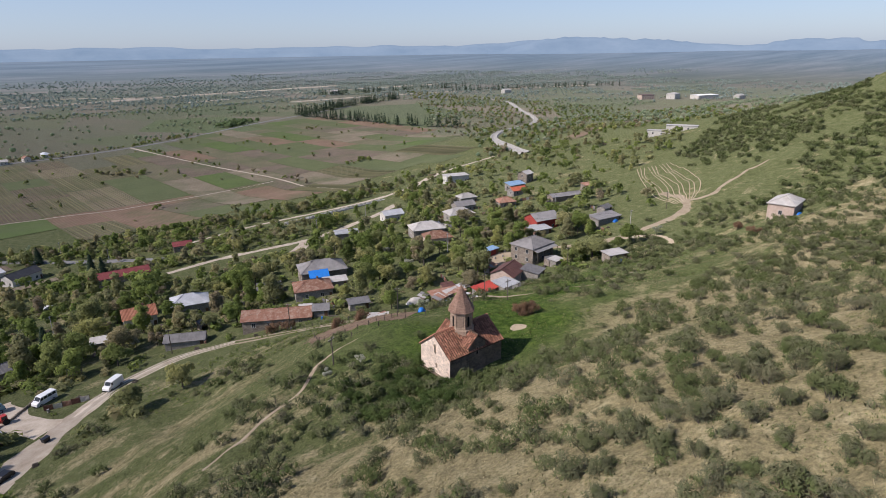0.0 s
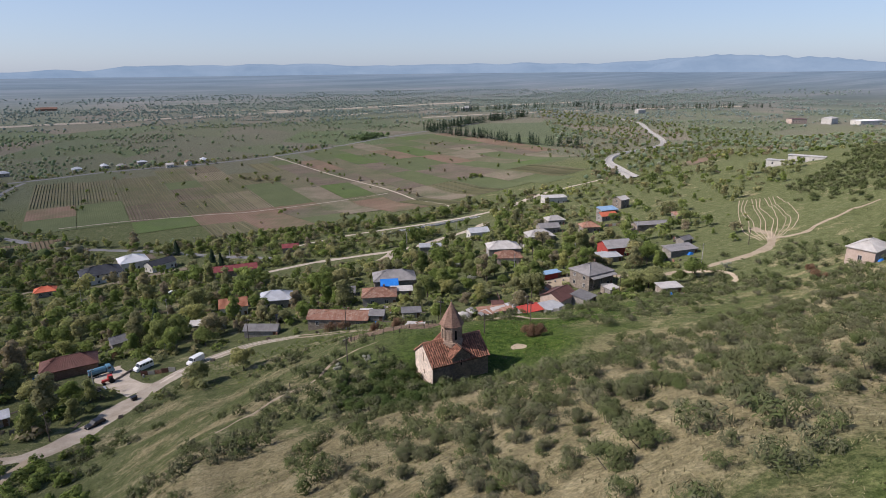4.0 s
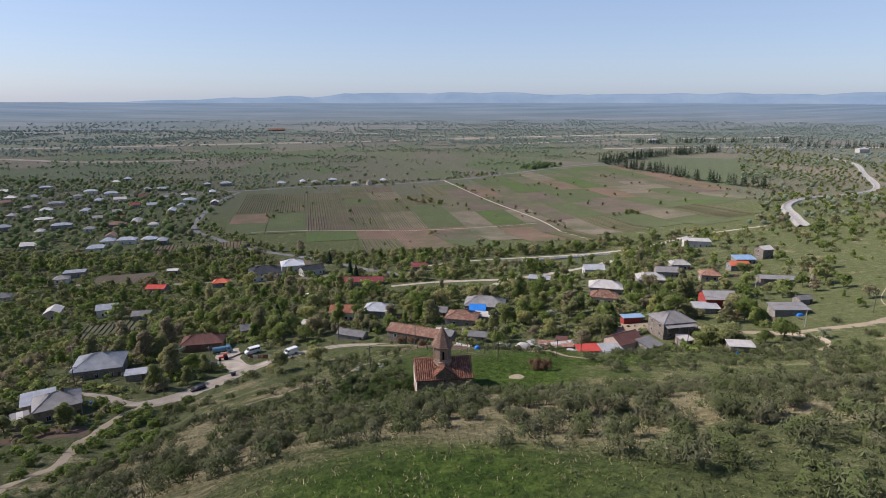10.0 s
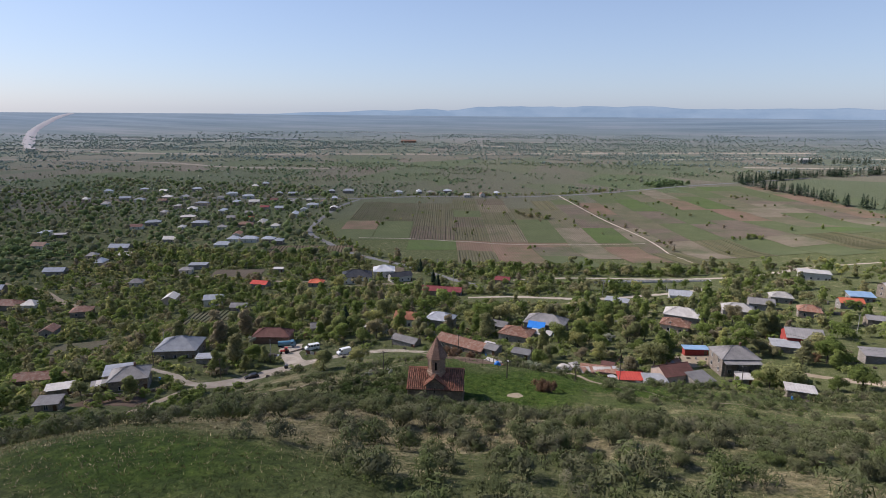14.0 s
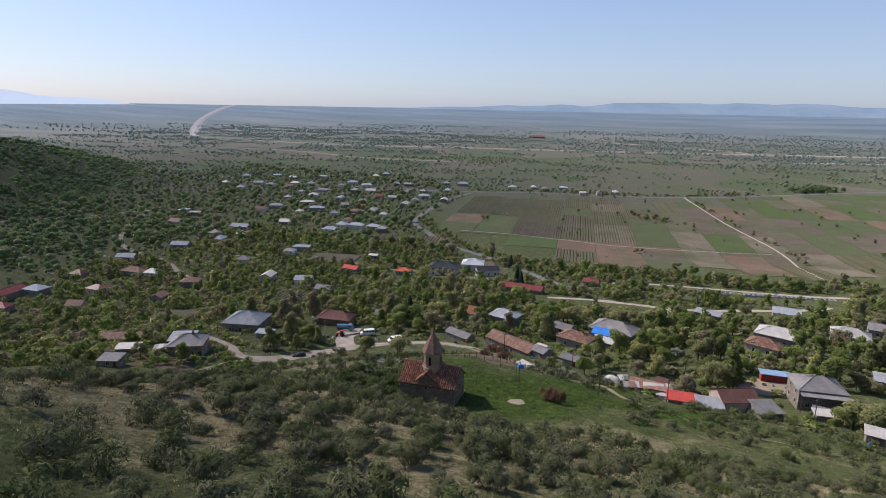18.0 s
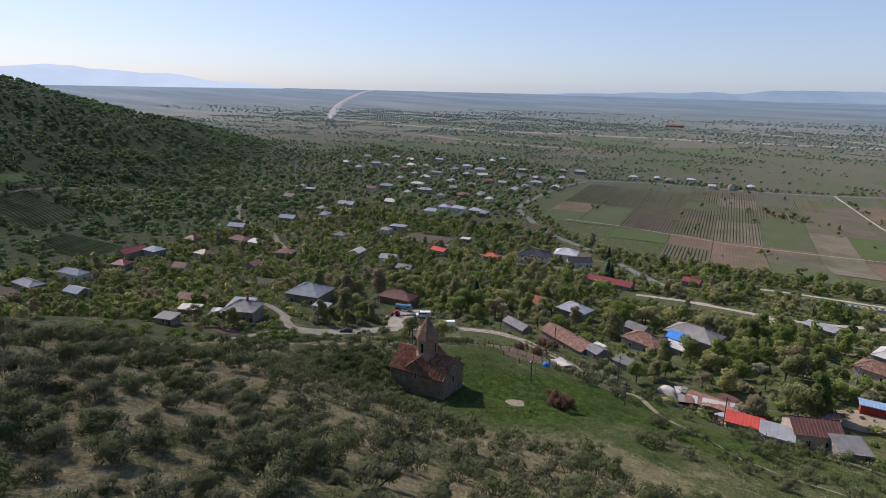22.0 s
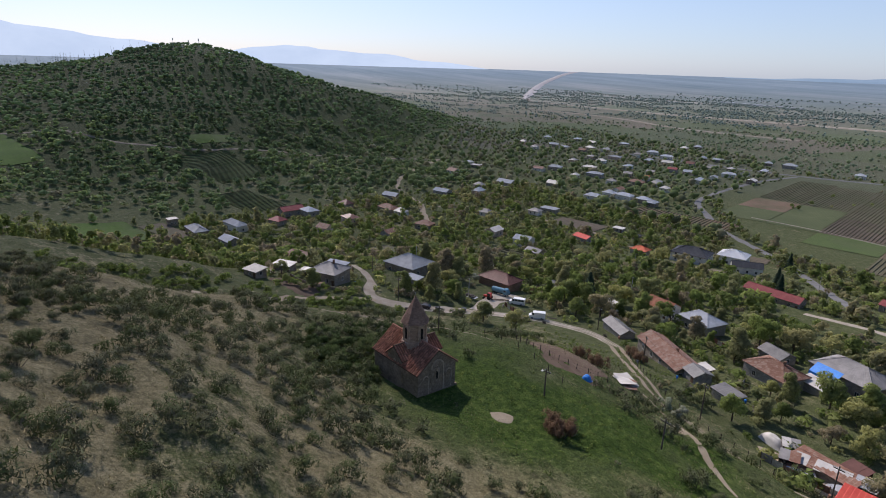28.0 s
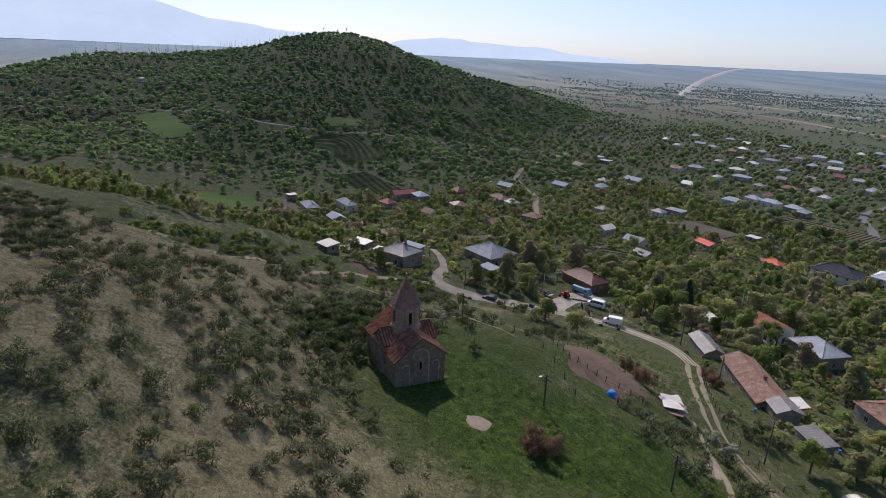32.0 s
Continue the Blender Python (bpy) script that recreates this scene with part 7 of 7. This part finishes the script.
def sheet_heap(x, y, turn, n, mat, label, name="sheet_pile", size=2.4, seed=3):
    r = random.Random(seed)
    th = thing(name, x, y, float(gh(x, y)), turn, label, "pile")
    for i in range(n):
        s = Shape()
        a, b = r.uniform(0.5, 1) * size, r.uniform(0.3, 0.6) * size
        z = 0.15 + 0.1 * i
        s.slab([(-a, -b, z), (a, -b, z + r.uniform(-0.1, 0.25)), (a, b, z + r.uniform(0, 0.35)), (-a, b, z + r.uniform(-0.05, 0.3))], 0.04)
        p = part("sheet", s, mat if i % 3 else R["rust"], th)
        p.matrix_basis = pose(r.uniform(-0.8, 0.8), r.uniform(-0.5, 0.5), 0, r.uniform(-6, 6), r.uniform(-8, 8), r.uniform(-40, 40))


def draped(x, y, w, d, h, turn, mat, label, name="tarpaulin", seed=1):
    """A sheet thrown over a heap."""
    n = 14
    th = new(name, None)
    v = []
    for i in range(n + 1):
        for j in range(n + 1):
            a, b = i / n * 2 - 1, j / n * 2 - 1
            q = max(0, 1 - (abs(a)**3 + abs(b)**3)) * h + 0.12 * h * float(value_noise(np.array(i * 0.7 + seed), np.array(j * 0.7), 5)) + 0.05
            v.append((a * w / 2, b * d / 2, q if max(abs(a), abs(b)) < 1 else 0.0))
    i = np.arange((n + 1)**2).reshape(n + 1, -1)
    f = np.stack([i[:-1, :-1], i[1:, :-1], i[1:, 1:], i[:-1, 1:]], -1).reshape(-1, 4)
    bpy.data.objects.remove(th)
    ob = new(name, raw_mesh(name, v, f, [mat], None, True))
    ob.matrix_basis = pose(x, y, float(gh(x, y)) - 0.05, 0, 0, turn)
    return tagged(ob, label, "tarpaulin")


draped(33.2, 66.5, 6.0, 2.8, 2.0, -15, R["pale"], "pale patched sheet draped over a heap")
draped(12.2, 31, 2.0, 1.5, 1.1, 10, M_TARP, "blue tarpaulin over a small heap by the pen")
sheet_heap(10, 47, -30, 9, R["pale"], "pile of old boards and pale sheets", size=3.0)
sheet_heap(48, 60.5, 10, 8, R["white"], "scattered pale sheets in the yard", seed=5)
sheet_heap(41, 61, 30, 7, R["pale"], "pile of old sheets and planks", seed=7)
sheet_heap(-100, 29, 20, 7, R["slate"], "pile of scrap sheets in the yard", seed=9)
sheet_heap(-118, 19, 50, 7, R["pale"], "pile of boards in the yard", seed=11)
sheet_heap(94, 82, 0, 5, R["pale"], "stacked pale boards by the stone house", seed=13)
# tarpaulin hung on the large house
th_ = thing("tarpaulin", 24.8, 118.6, float(gh(24.8, 118.6)), -14, "bright blue tarpaulin stretched on a frame against the grey house", "tarpaulin")
part("sheet", Shape().slab([(-4.2, -2.0, 3.2), (3.2, -2.0, 3.2), (3.2, 0.9, 5.2), (-4.2, 0.9, 5.2)], 0.06).box(-4.2, -2.06, 0.6, 3.2, -1.98, 3.2), M_TARP, th_)
for k in (-4.1, -0.5, 3.1):
    part("frame_post", Shape().box(k - 0.06, -1.95, -0.6, k + 0.06, -1.83, 3.1), M_TIMBER, th_)
draped(140, 76, 3.0, 1.6, 1.0, 0, M_TARP, "blue sheet over goods by the long shed", seed=4)
draped(146, 8.0, 2.4, 1.2, 0.8, 0, M_TARP, "blue sheet on the ground by the pink house", seed=6)


# ---- vehicles ----
def paint(name, c):
    return surface(name, tuple(0.85 * q for q in c), c, 0.6, 0.35, grain=5, depth=0.005, vary=0.05)


P_WHITE, P_BLACK, P_BLUE, P_RED = paint("white_paint", (0.72, 0.72, 0.70)), paint("black_paint", (0.02, 0.021, 0.024)), paint("blue_paint", (0.10, 0.22, 0.30)), paint("red_paint", (0.45, 0.05, 0.04))


def vehicle(name, x, y, turn, L, Wd, h, profile, body, label, glass, wheels, lift=0.32, r=0.34):
    """Body from a side outline; windows, wheels, lights and bumpers as parts."""
    th = thing(name, x, y, float(gh(x, y)) + 0.08, turn, label, "vehicle")
    b = Shape().prism([(px * L - L / 2, lift + pz * h) for px, pz in profile], -Wd / 2, Wd / 2, 1)
    part("body", b, body, th)
    for x0, x1, z0, z1 in glass:
        for sgn in (-1, 1):
            y0 = sgn * (Wd / 2 + 0.012)
            part("side_window", Shape().prism([(x0 * L - L / 2, lift + z0 * h), (x1 * L - L / 2, lift + z0 * h), (x1 * L - L / 2 - 0.1, lift + z1 * h), (x0 * L - L / 2 + 0.08, lift + z1 * h)], y0 - 0.012, y0 + 0.012, 1), M_GLASS, th)
    for wx in wheels:
        for sgn in (-1, 1):
            ty = part("wheel", Shape().tube((wx * L - L / 2, sgn * (Wd / 2 - 0.2), r), (wx * L - L / 2, sgn * (Wd / 2 + 0.02), r), r, r, 14), M_RUBBER, th)
            part("rim", Shape().tube((wx * L - L / 2, sgn * (Wd / 2 + 0.015), r), (wx * L - L / 2, sgn * (Wd / 2 + 0.04), r), r * 0.55, r * 0.5, 10), M_METAL, ty)
    for sgn in (-1, 1):
        part("headlight", Shape().box(L / 2 - 0.05, sgn * Wd * 0.36 - 0.14, lift + 0.28 * h, L / 2 + 0.03, sgn * Wd * 0.36 + 0.14, lift + 0.28 * h + 0.16), M_FRAME, th)
        part("tail_light", Shape().box(-L / 2 - 0.02, sgn * Wd * 0.42 - 0.08, lift + 0.3 * h, -L / 2 + 0.05, sgn * Wd * 0.42 + 0.08, lift + 0.3 * h + 0.25), P_RED, th)
    part("bumper", Shape().box(L / 2 - 0.1, -Wd / 2, lift - 0.05, L / 2 + 0.1, Wd / 2, lift + 0.15), M_RUBBER, th)
    return th


VAN = [(0, 0), (1, 0), (1, 0.36), (0.97, 0.45), (0.84, 0.56), (0.74, 0.97), (0.70, 1), (0.01, 1), (0, 0.95)]
CAR = [(0, 0.05), (0.02, 0), (0.98, 0), (1, 0.1), (0.99, 0.42), (0.95, 0.5), (0.72, 0.58), (0.56, 0.98), (0.5, 1), (0.2, 1), (0.15, 0.97), (0.03, 0.62), (0, 0.55)]
ws = Shape().add([(0.84, -0.8, 0.6), (0.84, 0.8, 0.6), (0.75, 0.75, 0.95), (0.75, -0.75, 0.95)], [(0, 1, 2, 3)])
for nm, x, y, turn, L, hh, gl, lab in (("van", -49.6, 83.2, 222, 5.4, 2.05, [(0.68, 0.8, 0.58, 0.9)], "white panel van parked beside the dirt road"), ("minibus", -64.6, 88.6, 215, 5.6, 2.1, [(0.66, 0.8, 0.56, 0.9), (0.45, 0.64, 0.58, 0.9), (0.24, 0.43, 0.58, 0.9), (0.05, 0.22, 0.58, 0.9)], "white minibus with dark side windows parked in the yard")):
    v_ = vehicle(nm, x, y, turn, L, 1.95, hh, VAN, P_WHITE, lab, gl, (0.2, 0.8))
    part("windscreen", Shape().slab([(0.842 * L - L / 2, -0.85, 0.32 + 0.58 * hh), (0.842 * L - L / 2, 0.85, 0.32 + 0.58 * hh), (0.748 * L - L / 2, 0.8, 0.34 + 0.94 * hh), (0.748 * L - L / 2, -0.8, 0.34 + 0.94 * hh)], 0.03), M_GLASS, v_)
vehicle("car", -73.2, 54.0, 218, 4.5, 1.8, 1.2, CAR, P_BLACK, "black saloon car parked on the road junction", [(0.56, 0.68, 0.62, 0.92), (0.34, 0.54, 0.62, 0.94), (0.12, 0.32, 0.64, 0.92)], (0.19, 0.8))
vehicle("car", -60, 196, 30, 4.4, 1.8, 1.15, CAR, P_WHITE, "light car parked under the trees", [(0.56, 0.68, 0.62, 0.92), (0.34, 0.54, 0.62, 0.94)], (0.19, 0.8))
tk = vehicle("truck", -76.5, 91.5, 20, 7.0, 2.3, 1.6, [(0.72, 0), (1, 0), (1, 0.5), (0.98, 0.62), (0.9, 1.2), (0.74, 1.25), (0.72, 1.2)], P_BLUE, "old blue truck with a tank body in the yard", [(0.76, 0.88, 0.7, 1.05)], (0.16, 0.3, 0.85), 0.7, 0.48)
part("chassis", Shape().box(-3.5, -0.5, 0.55, 2.4, 0.5, 0.8), M_RUBBER, tk)
part("tank", Shape().tube((-3.4, 0, 1.75), (1.3, 0, 1.75), 0.98, 0.98, 14), P_BLUE, tk)
tr = thing("tractor", -73.5, 82.5, float(gh(-73.5, 82.5)) + 0.05, 200, "small red tractor standing in the yard", "vehicle")
part("bonnet", Shape().prism([(0.0, 0.8), (1.7, 0.8), (1.7, 1.25), (1.5, 1.4), (0, 1.45)], -0.35, 0.35, 1), P_RED, tr)
part("cab", Shape().prism([(-1.3, 0.7), (0.1, 0.7), (0.1, 1.5), (-0.05, 2.4), (-1.2, 2.4)], -0.65, 0.65, 1), P_RED, tr)
part("cab_window", Shape().box(-1.1, -0.67, 1.5, -0.05, 0.67, 2.25), M_GLASS, tr)
for wx, wr in ((-0.8, 0.75), (1.3, 0.42)):
    for sgn in (-1, 1):
        part("wheel", Shape().tube((wx, sgn * 0.6, wr), (wx, sgn * 0.95, wr), wr, wr, 16), M_RUBBER, tr)
fb = thing("trailer", -76, 76.5, float(gh(-76, 76.5)) + 0.05, 15, "flat-bed trailer loaded with scrap metal", "trailer")
part("bed", Shape().box(-2.6, -1.1, 0.8, 2.6, 1.1, 0.95), M_METAL, fb)
part("load", Shape().box(-2.3, -0.9, 0.95, 1.9, 0.8, 1.3).box(-1.8, -0.6, 1.3, 1.0, 0.6, 1.6), M_TIMBER, fb)
for wx in (-1.2, -0.2):
    for sgn in (-1, 1):
        part("wheel", Shape().tube((wx, sgn * 0.85, 0.42), (wx, sgn * 1.1, 0.42), 0.42, 0.42, 12), M_RUBBER, fb)
bn = thing("dustbin", -65.3, 64.7, float(gh(-65.3, 64.7)) + 0.06, 30, "dark metal refuse container beside the road", "bin")
part("body", Shape().prism([(-0.6, 0.1), (0.6, 0.1), (0.75, 1.1), (-0.75, 1.1)], -0.55, 0.55, 1), P_BLACK, bn)
part("lid", Shape().box(-0.8, -0.6, 1.1, 0.8, 0.6, 1.18), P_BLACK, bn)
# greenhouses and a farm far out
for i in range(5):
    x, y = -1204 + i * 70, 2364 - i * 13
    g = thing("greenhouse", x, y, float(gh(x, y)), -10, "long white polythene greenhouse on the plain", "greenhouse", "greenhouses")
    part("cover", Shape().prism([(-6, -1), (6, -1), (6, 2), (3, 5), (-3, 5), (-6, 2)], -32, 32, 0), R["white"], g)
H("barn", -467, 2224, 5, 60, 16, 6, "gable", 5, "brick", "rust", "long farm building with a rusty roof on the plain", 0, False, z=float(gh(-467, 2224)), detail=False)
for x, y, l, w, hh in ((1240, 705, 60, 26, 9), (1141, 790, 34, 18, 10), (1190, 752, 30, 20, 12), (1060, 1180, 26, 14, 9), (700, 1500, 30, 12, 10), (1290, 650, 24, 14, 8)):
    H("house", x, y, rng.uniform(-20, 20), l, w, hh, "hip" if l < 31 else "flat", 3 if l < 31 else 0, "pink" if l == 34 else "white", "chalk" if l > 50 else "brown" if l == 34 else "pale", "large pale building on the far plain", 5, False, z=float(gh(x, y)), detail=False, group="large buildings on the plain")
for x, y, l, txt in ((342, 199, 15, "white flat-roofed farm building on the eastern slope"), (350, 184, 22, "long low white shed on the eastern slope")):
    H("house", x, y, 118, l, 8, 3.6, "flat", 0, "white", "pale", txt, 2, False, detail=False)

# ---- clutter of yards and gardens ----
CR = random.Random(77)
PLANK = Shape().box(-1.6, -0.1, 0, 1.6, 0.1, 0.05).mesh("plank", M_TIMBER)
LOG = Shape().tube((-0.5, 0, 0), (0.5, 0, 0), 0.11, 0.1, 6).mesh("log", M_BARK)
CASK = {k: Shape().lathe([(0.27, 0), (0.29, 0.03), (0.28, 0.28), (0.3, 0.3), (0.28, 0.32), (0.28, 0.58), (0.3, 0.6), (0.28, 0.62), (0.29, 0.86), (0.27, 0.88)], 12).mesh("barrel", m) for k, m in (("rusty steel", R["rust"]), ("blue plastic", M_TARP), ("grey", R["grey"]))}


def fold(w, h, n=7):
    """Corrugated sheet, upright, with real folds and thickness."""
    s, pts = Shape(), []
    for i in range(2 * n + 1):
        pts.append((-w / 2 + w * i / (2 * n), 0.03 * (1 if i % 2 else -1)))
    for (x0, y0), (x1, y1) in zip(pts, pts[1:]):
        s.add([(x0, y0, -0.3), (x1, y1, -0.3), (x1, y1, h), (x0, y0, h), (x0, y0 + 0.015, -0.3), (x1, y1 + 0.015, -0.3), (x1, y1 + 0.015, h), (x0, y0 + 0.015, h)], [(0, 1, 2, 3), (5, 4, 7, 6), (3, 2, 6, 7)])
    return s


PANELS = [fold(1.9, 1.5).welded("panel", R[k]) for k in ("rust", "grey", "pale", "slate", "brown")]
RAIL_POST = Shape().box(-0.06, -0.06, -0.6, 0.06, 0.06, 1.6).mesh("post", M_TIMBER)
SLAT = Shape().box(-0.5, -0.02, 0, 0.5, 0.02, 0.14).mesh("slat", M_TIMBER)


def put(name, x, y, label, category, group):
    return thing(name, x, y, float(gh(x, y)), CR.uniform(0, 360), label, category, group)


def plank_stack(x, y):
    th = put("plank_stack", x, y, "stack of weathered grey planks in a yard", "planks", "plank stacks")
    for i in range(7):
        part("plank", PLANK, None, th).matrix_basis = pose(CR.uniform(-0.15, 0.15), (i % 3) * 0.26 - 0.26 + CR.uniform(-0.04, 0.04), 0.02 + 0.06 * (i // 3), 0, 0, CR.uniform(-6, 6))


def firewood(x, y):
    th = put("firewood_pile", x, y, "pile of split firewood in a yard", "firewood", "firewood piles")
    for lay in range(3):
        for i in range(6 - lay):
            part("log", LOG, None, th).matrix_basis = pose(CR.uniform(-0.1, 0.1), (i - (5 - lay) / 2) * 0.22, 0.1 + 0.19 * lay, 0, 0, CR.uniform(-5, 5))


def cask(x, y):
    k = CR.choice(list(CASK))
    ob = new("barrel", CASK[k])
    ob.matrix_basis = pose(x, y, float(gh(x, y)) - 0.03, 0, 0, 0)
    tagged(ob, "%s barrel standing in a yard" % k, "barrel", "barrels")


def crate(x, y):
    th = put("crate", x, y, "open wooden crate standing in a yard", "crate", "crates")
    for q in range(4):
        for lay in range(3):
            c, s = math.cos(q * math.pi / 2), math.sin(q * math.pi / 2)
            part("slat", SLAT, None, th).matrix_basis = pose(-0.5 * s, 0.5 * c, 0.02 + 0.19 * lay, 0, 0, 90 * q)


def tin_fence(x, y, turn, n):
    th = thing("tin_fence", x, y, float(gh(x, y)), turn, "patched garden fence of rusty corrugated sheets", "fence", "tin fences")
    c, s = math.cos(radians(turn)), math.sin(radians(turn))
    for i in range(n + 1):
        z = float(gh(x + c * 2.0 * i, y + s * 2.0 * i)) - th.location.z
        part("post", RAIL_POST, None, th).matrix_basis = pose(2.0 * i - 1.0, 0.1, z, CR.uniform(-3, 3), CR.uniform(-3, 3), 0)
        if i < n:
            part("panel", CR.choice(PANELS), None, th).matrix_basis = pose(2.0 * i, 0, z + CR.uniform(-0.15, 0.1), CR.uniform(-5, 5), CR.uniform(-2, 2), 0)


def lean_to(x, y, turn, w, d, h, cover, wall):
    th = thing("lean_to", x, y, float(gh(x, y)), turn, "patched lean-to shelter with a %s roof" % cover[0], "shed", "yard shelters")
    for a in (-w / 2, w / 2):
        for b, top in ((-d / 2, h), (d / 2, h + 0.5)):
            part("post", Shape().box(a - 0.07, b - 0.07, -0.8, a + 0.07, b + 0.07, top), M_TIMBER, th)
    n = max(2, int(w / 1.1))
    for i in range(n):
        x0, x1, e = -w / 2 - 0.2 + (w + 0.4) * i / n, -w / 2 - 0.15 + (w + 0.4) * (i + 1) / n, 0.03 * (i % 2) + CR.uniform(0, 0.02)
        part("roof_sheet", Shape().slab([(x0, -d / 2 - CR.uniform(0.2, 0.45), h - 0.05 + e), (x1, -d / 2 - 0.3, h - 0.05 + e), (x1, d / 2 + 0.3, h + 0.55 + e), (x0, d / 2 + 0.3, h + 0.55 + e)], 0.03), R[cover[1] if CR.random() < 0.7 else CR.choice(("rust", "pale", "grey"))], th)
    part("back_wall", Shape().box(-w / 2, d / 2 - 0.05, -0.8, w / 2, d / 2 + 0.05, h + 0.42), wall, th)
    part("side_wall", Shape().prism([(-d / 2, -0.8), (d / 2, -0.8), (d / 2, h + 0.4), (-d / 2, h - 0.1)], -w / 2 - 0.04, -w / 2 + 0.04, 0), wall, th)


ITEMS = [plank_stack, firewood, cask, crate, cask]
near_homes = [p for p in PLACES if -135 < p[0] < 175 and 20 < p[1] < 190]
for x, y, r in near_homes:
    for _ in range(3):
        a, q = CR.uniform(0, 6.28), r * 0.8 + CR.uniform(1.0, 4.0)
        px, py = x + q * math.cos(a), y + q * math.sin(a)
        if all((px - u)**2 + (py - v)**2 > (w * 0.75)**2 for u, v, w in PLACES) and clear_of(np.array([(px, py)]), -0.5)[0]:
            CR.choice(ITEMS)(px, py)
    if CR.random() < 0.55:
        a, q = CR.uniform(0, 6.28), r + 5
        n = CR.randint(3, 6)
        turn = CR.choice((10, 100, -20, 70)) + CR.uniform(-8, 8)
        px, py = x + q * math.cos(a), y + q * math.sin(a)
        ends = [(px + math.cos(radians(turn)) * 2 * i, py + math.sin(radians(turn)) * 2 * i) for i in range(n + 1)]
        if all((u - e)**2 + (v - g)**2 > (w * 0.8 + 0.5)**2 for e, g in ends for u, v, w in PLACES) and clear_of(np.array(ends), 0.5).all():
            tin_fence(px, py, turn, n)
# the crowded yard under the village
for x, y, turn, w, d, h, cover, wall in ((43.5, 63.5, 8, 9, 2.6, 2.0, ("pale patched", "pale"), W["pink"]), (38.5, 61.5, 20, 3.2, 2.4, 1.9, ("rusty", "rust"), W["brick"]), (50.5, 64.8, 5, 3.4, 2.6, 2.2, ("pale", "white"), W["stone"]), (47.5, 69, -15, 4, 3, 2.2, ("rusty brown", "brown"), W["brick"]), (36.5, 67, 30, 3, 2.2, 1.9, ("grey", "grey"), W["stone"]),
                                         (88, 62, -10, 4, 3, 2.2, ("grey", "slate"), W["stone"]), (70, 74, 12, 4.5, 2.6, 2.2, ("rusty", "rust"), W["block"]), (-112, 30, 30, 4, 2.6, 2.0, ("grey", "grey"), W["stone"]), (6, 88, -25, 4, 3, 2.1, ("pale", "pale"), W["block"]), (-20, 108, 14, 4, 3, 2.1, ("grey", "slate"), W["stone"])):
    lean_to(x, y, turn, w, d, h, cover, wall)
for i in range(26):
    px, py = CR.uniform(35, 56), CR.uniform(58.5, 71)
    if all((px - u)**2 + (py - v)**2 > (w * 0.7)**2 for u, v, w in PLACES):
        CR.choice(ITEMS)(px, py)
for i in range(5):
    sheet_heap(CR.uniform(36, 56), CR.uniform(59, 70), CR.uniform(0, 180), 4, R[CR.choice(("pale", "rust", "grey"))], "loose heap of scrap sheets in the crowded yard", size=1.5, seed=40 + i)
tin_fence(36, 57.5, 4, 7)
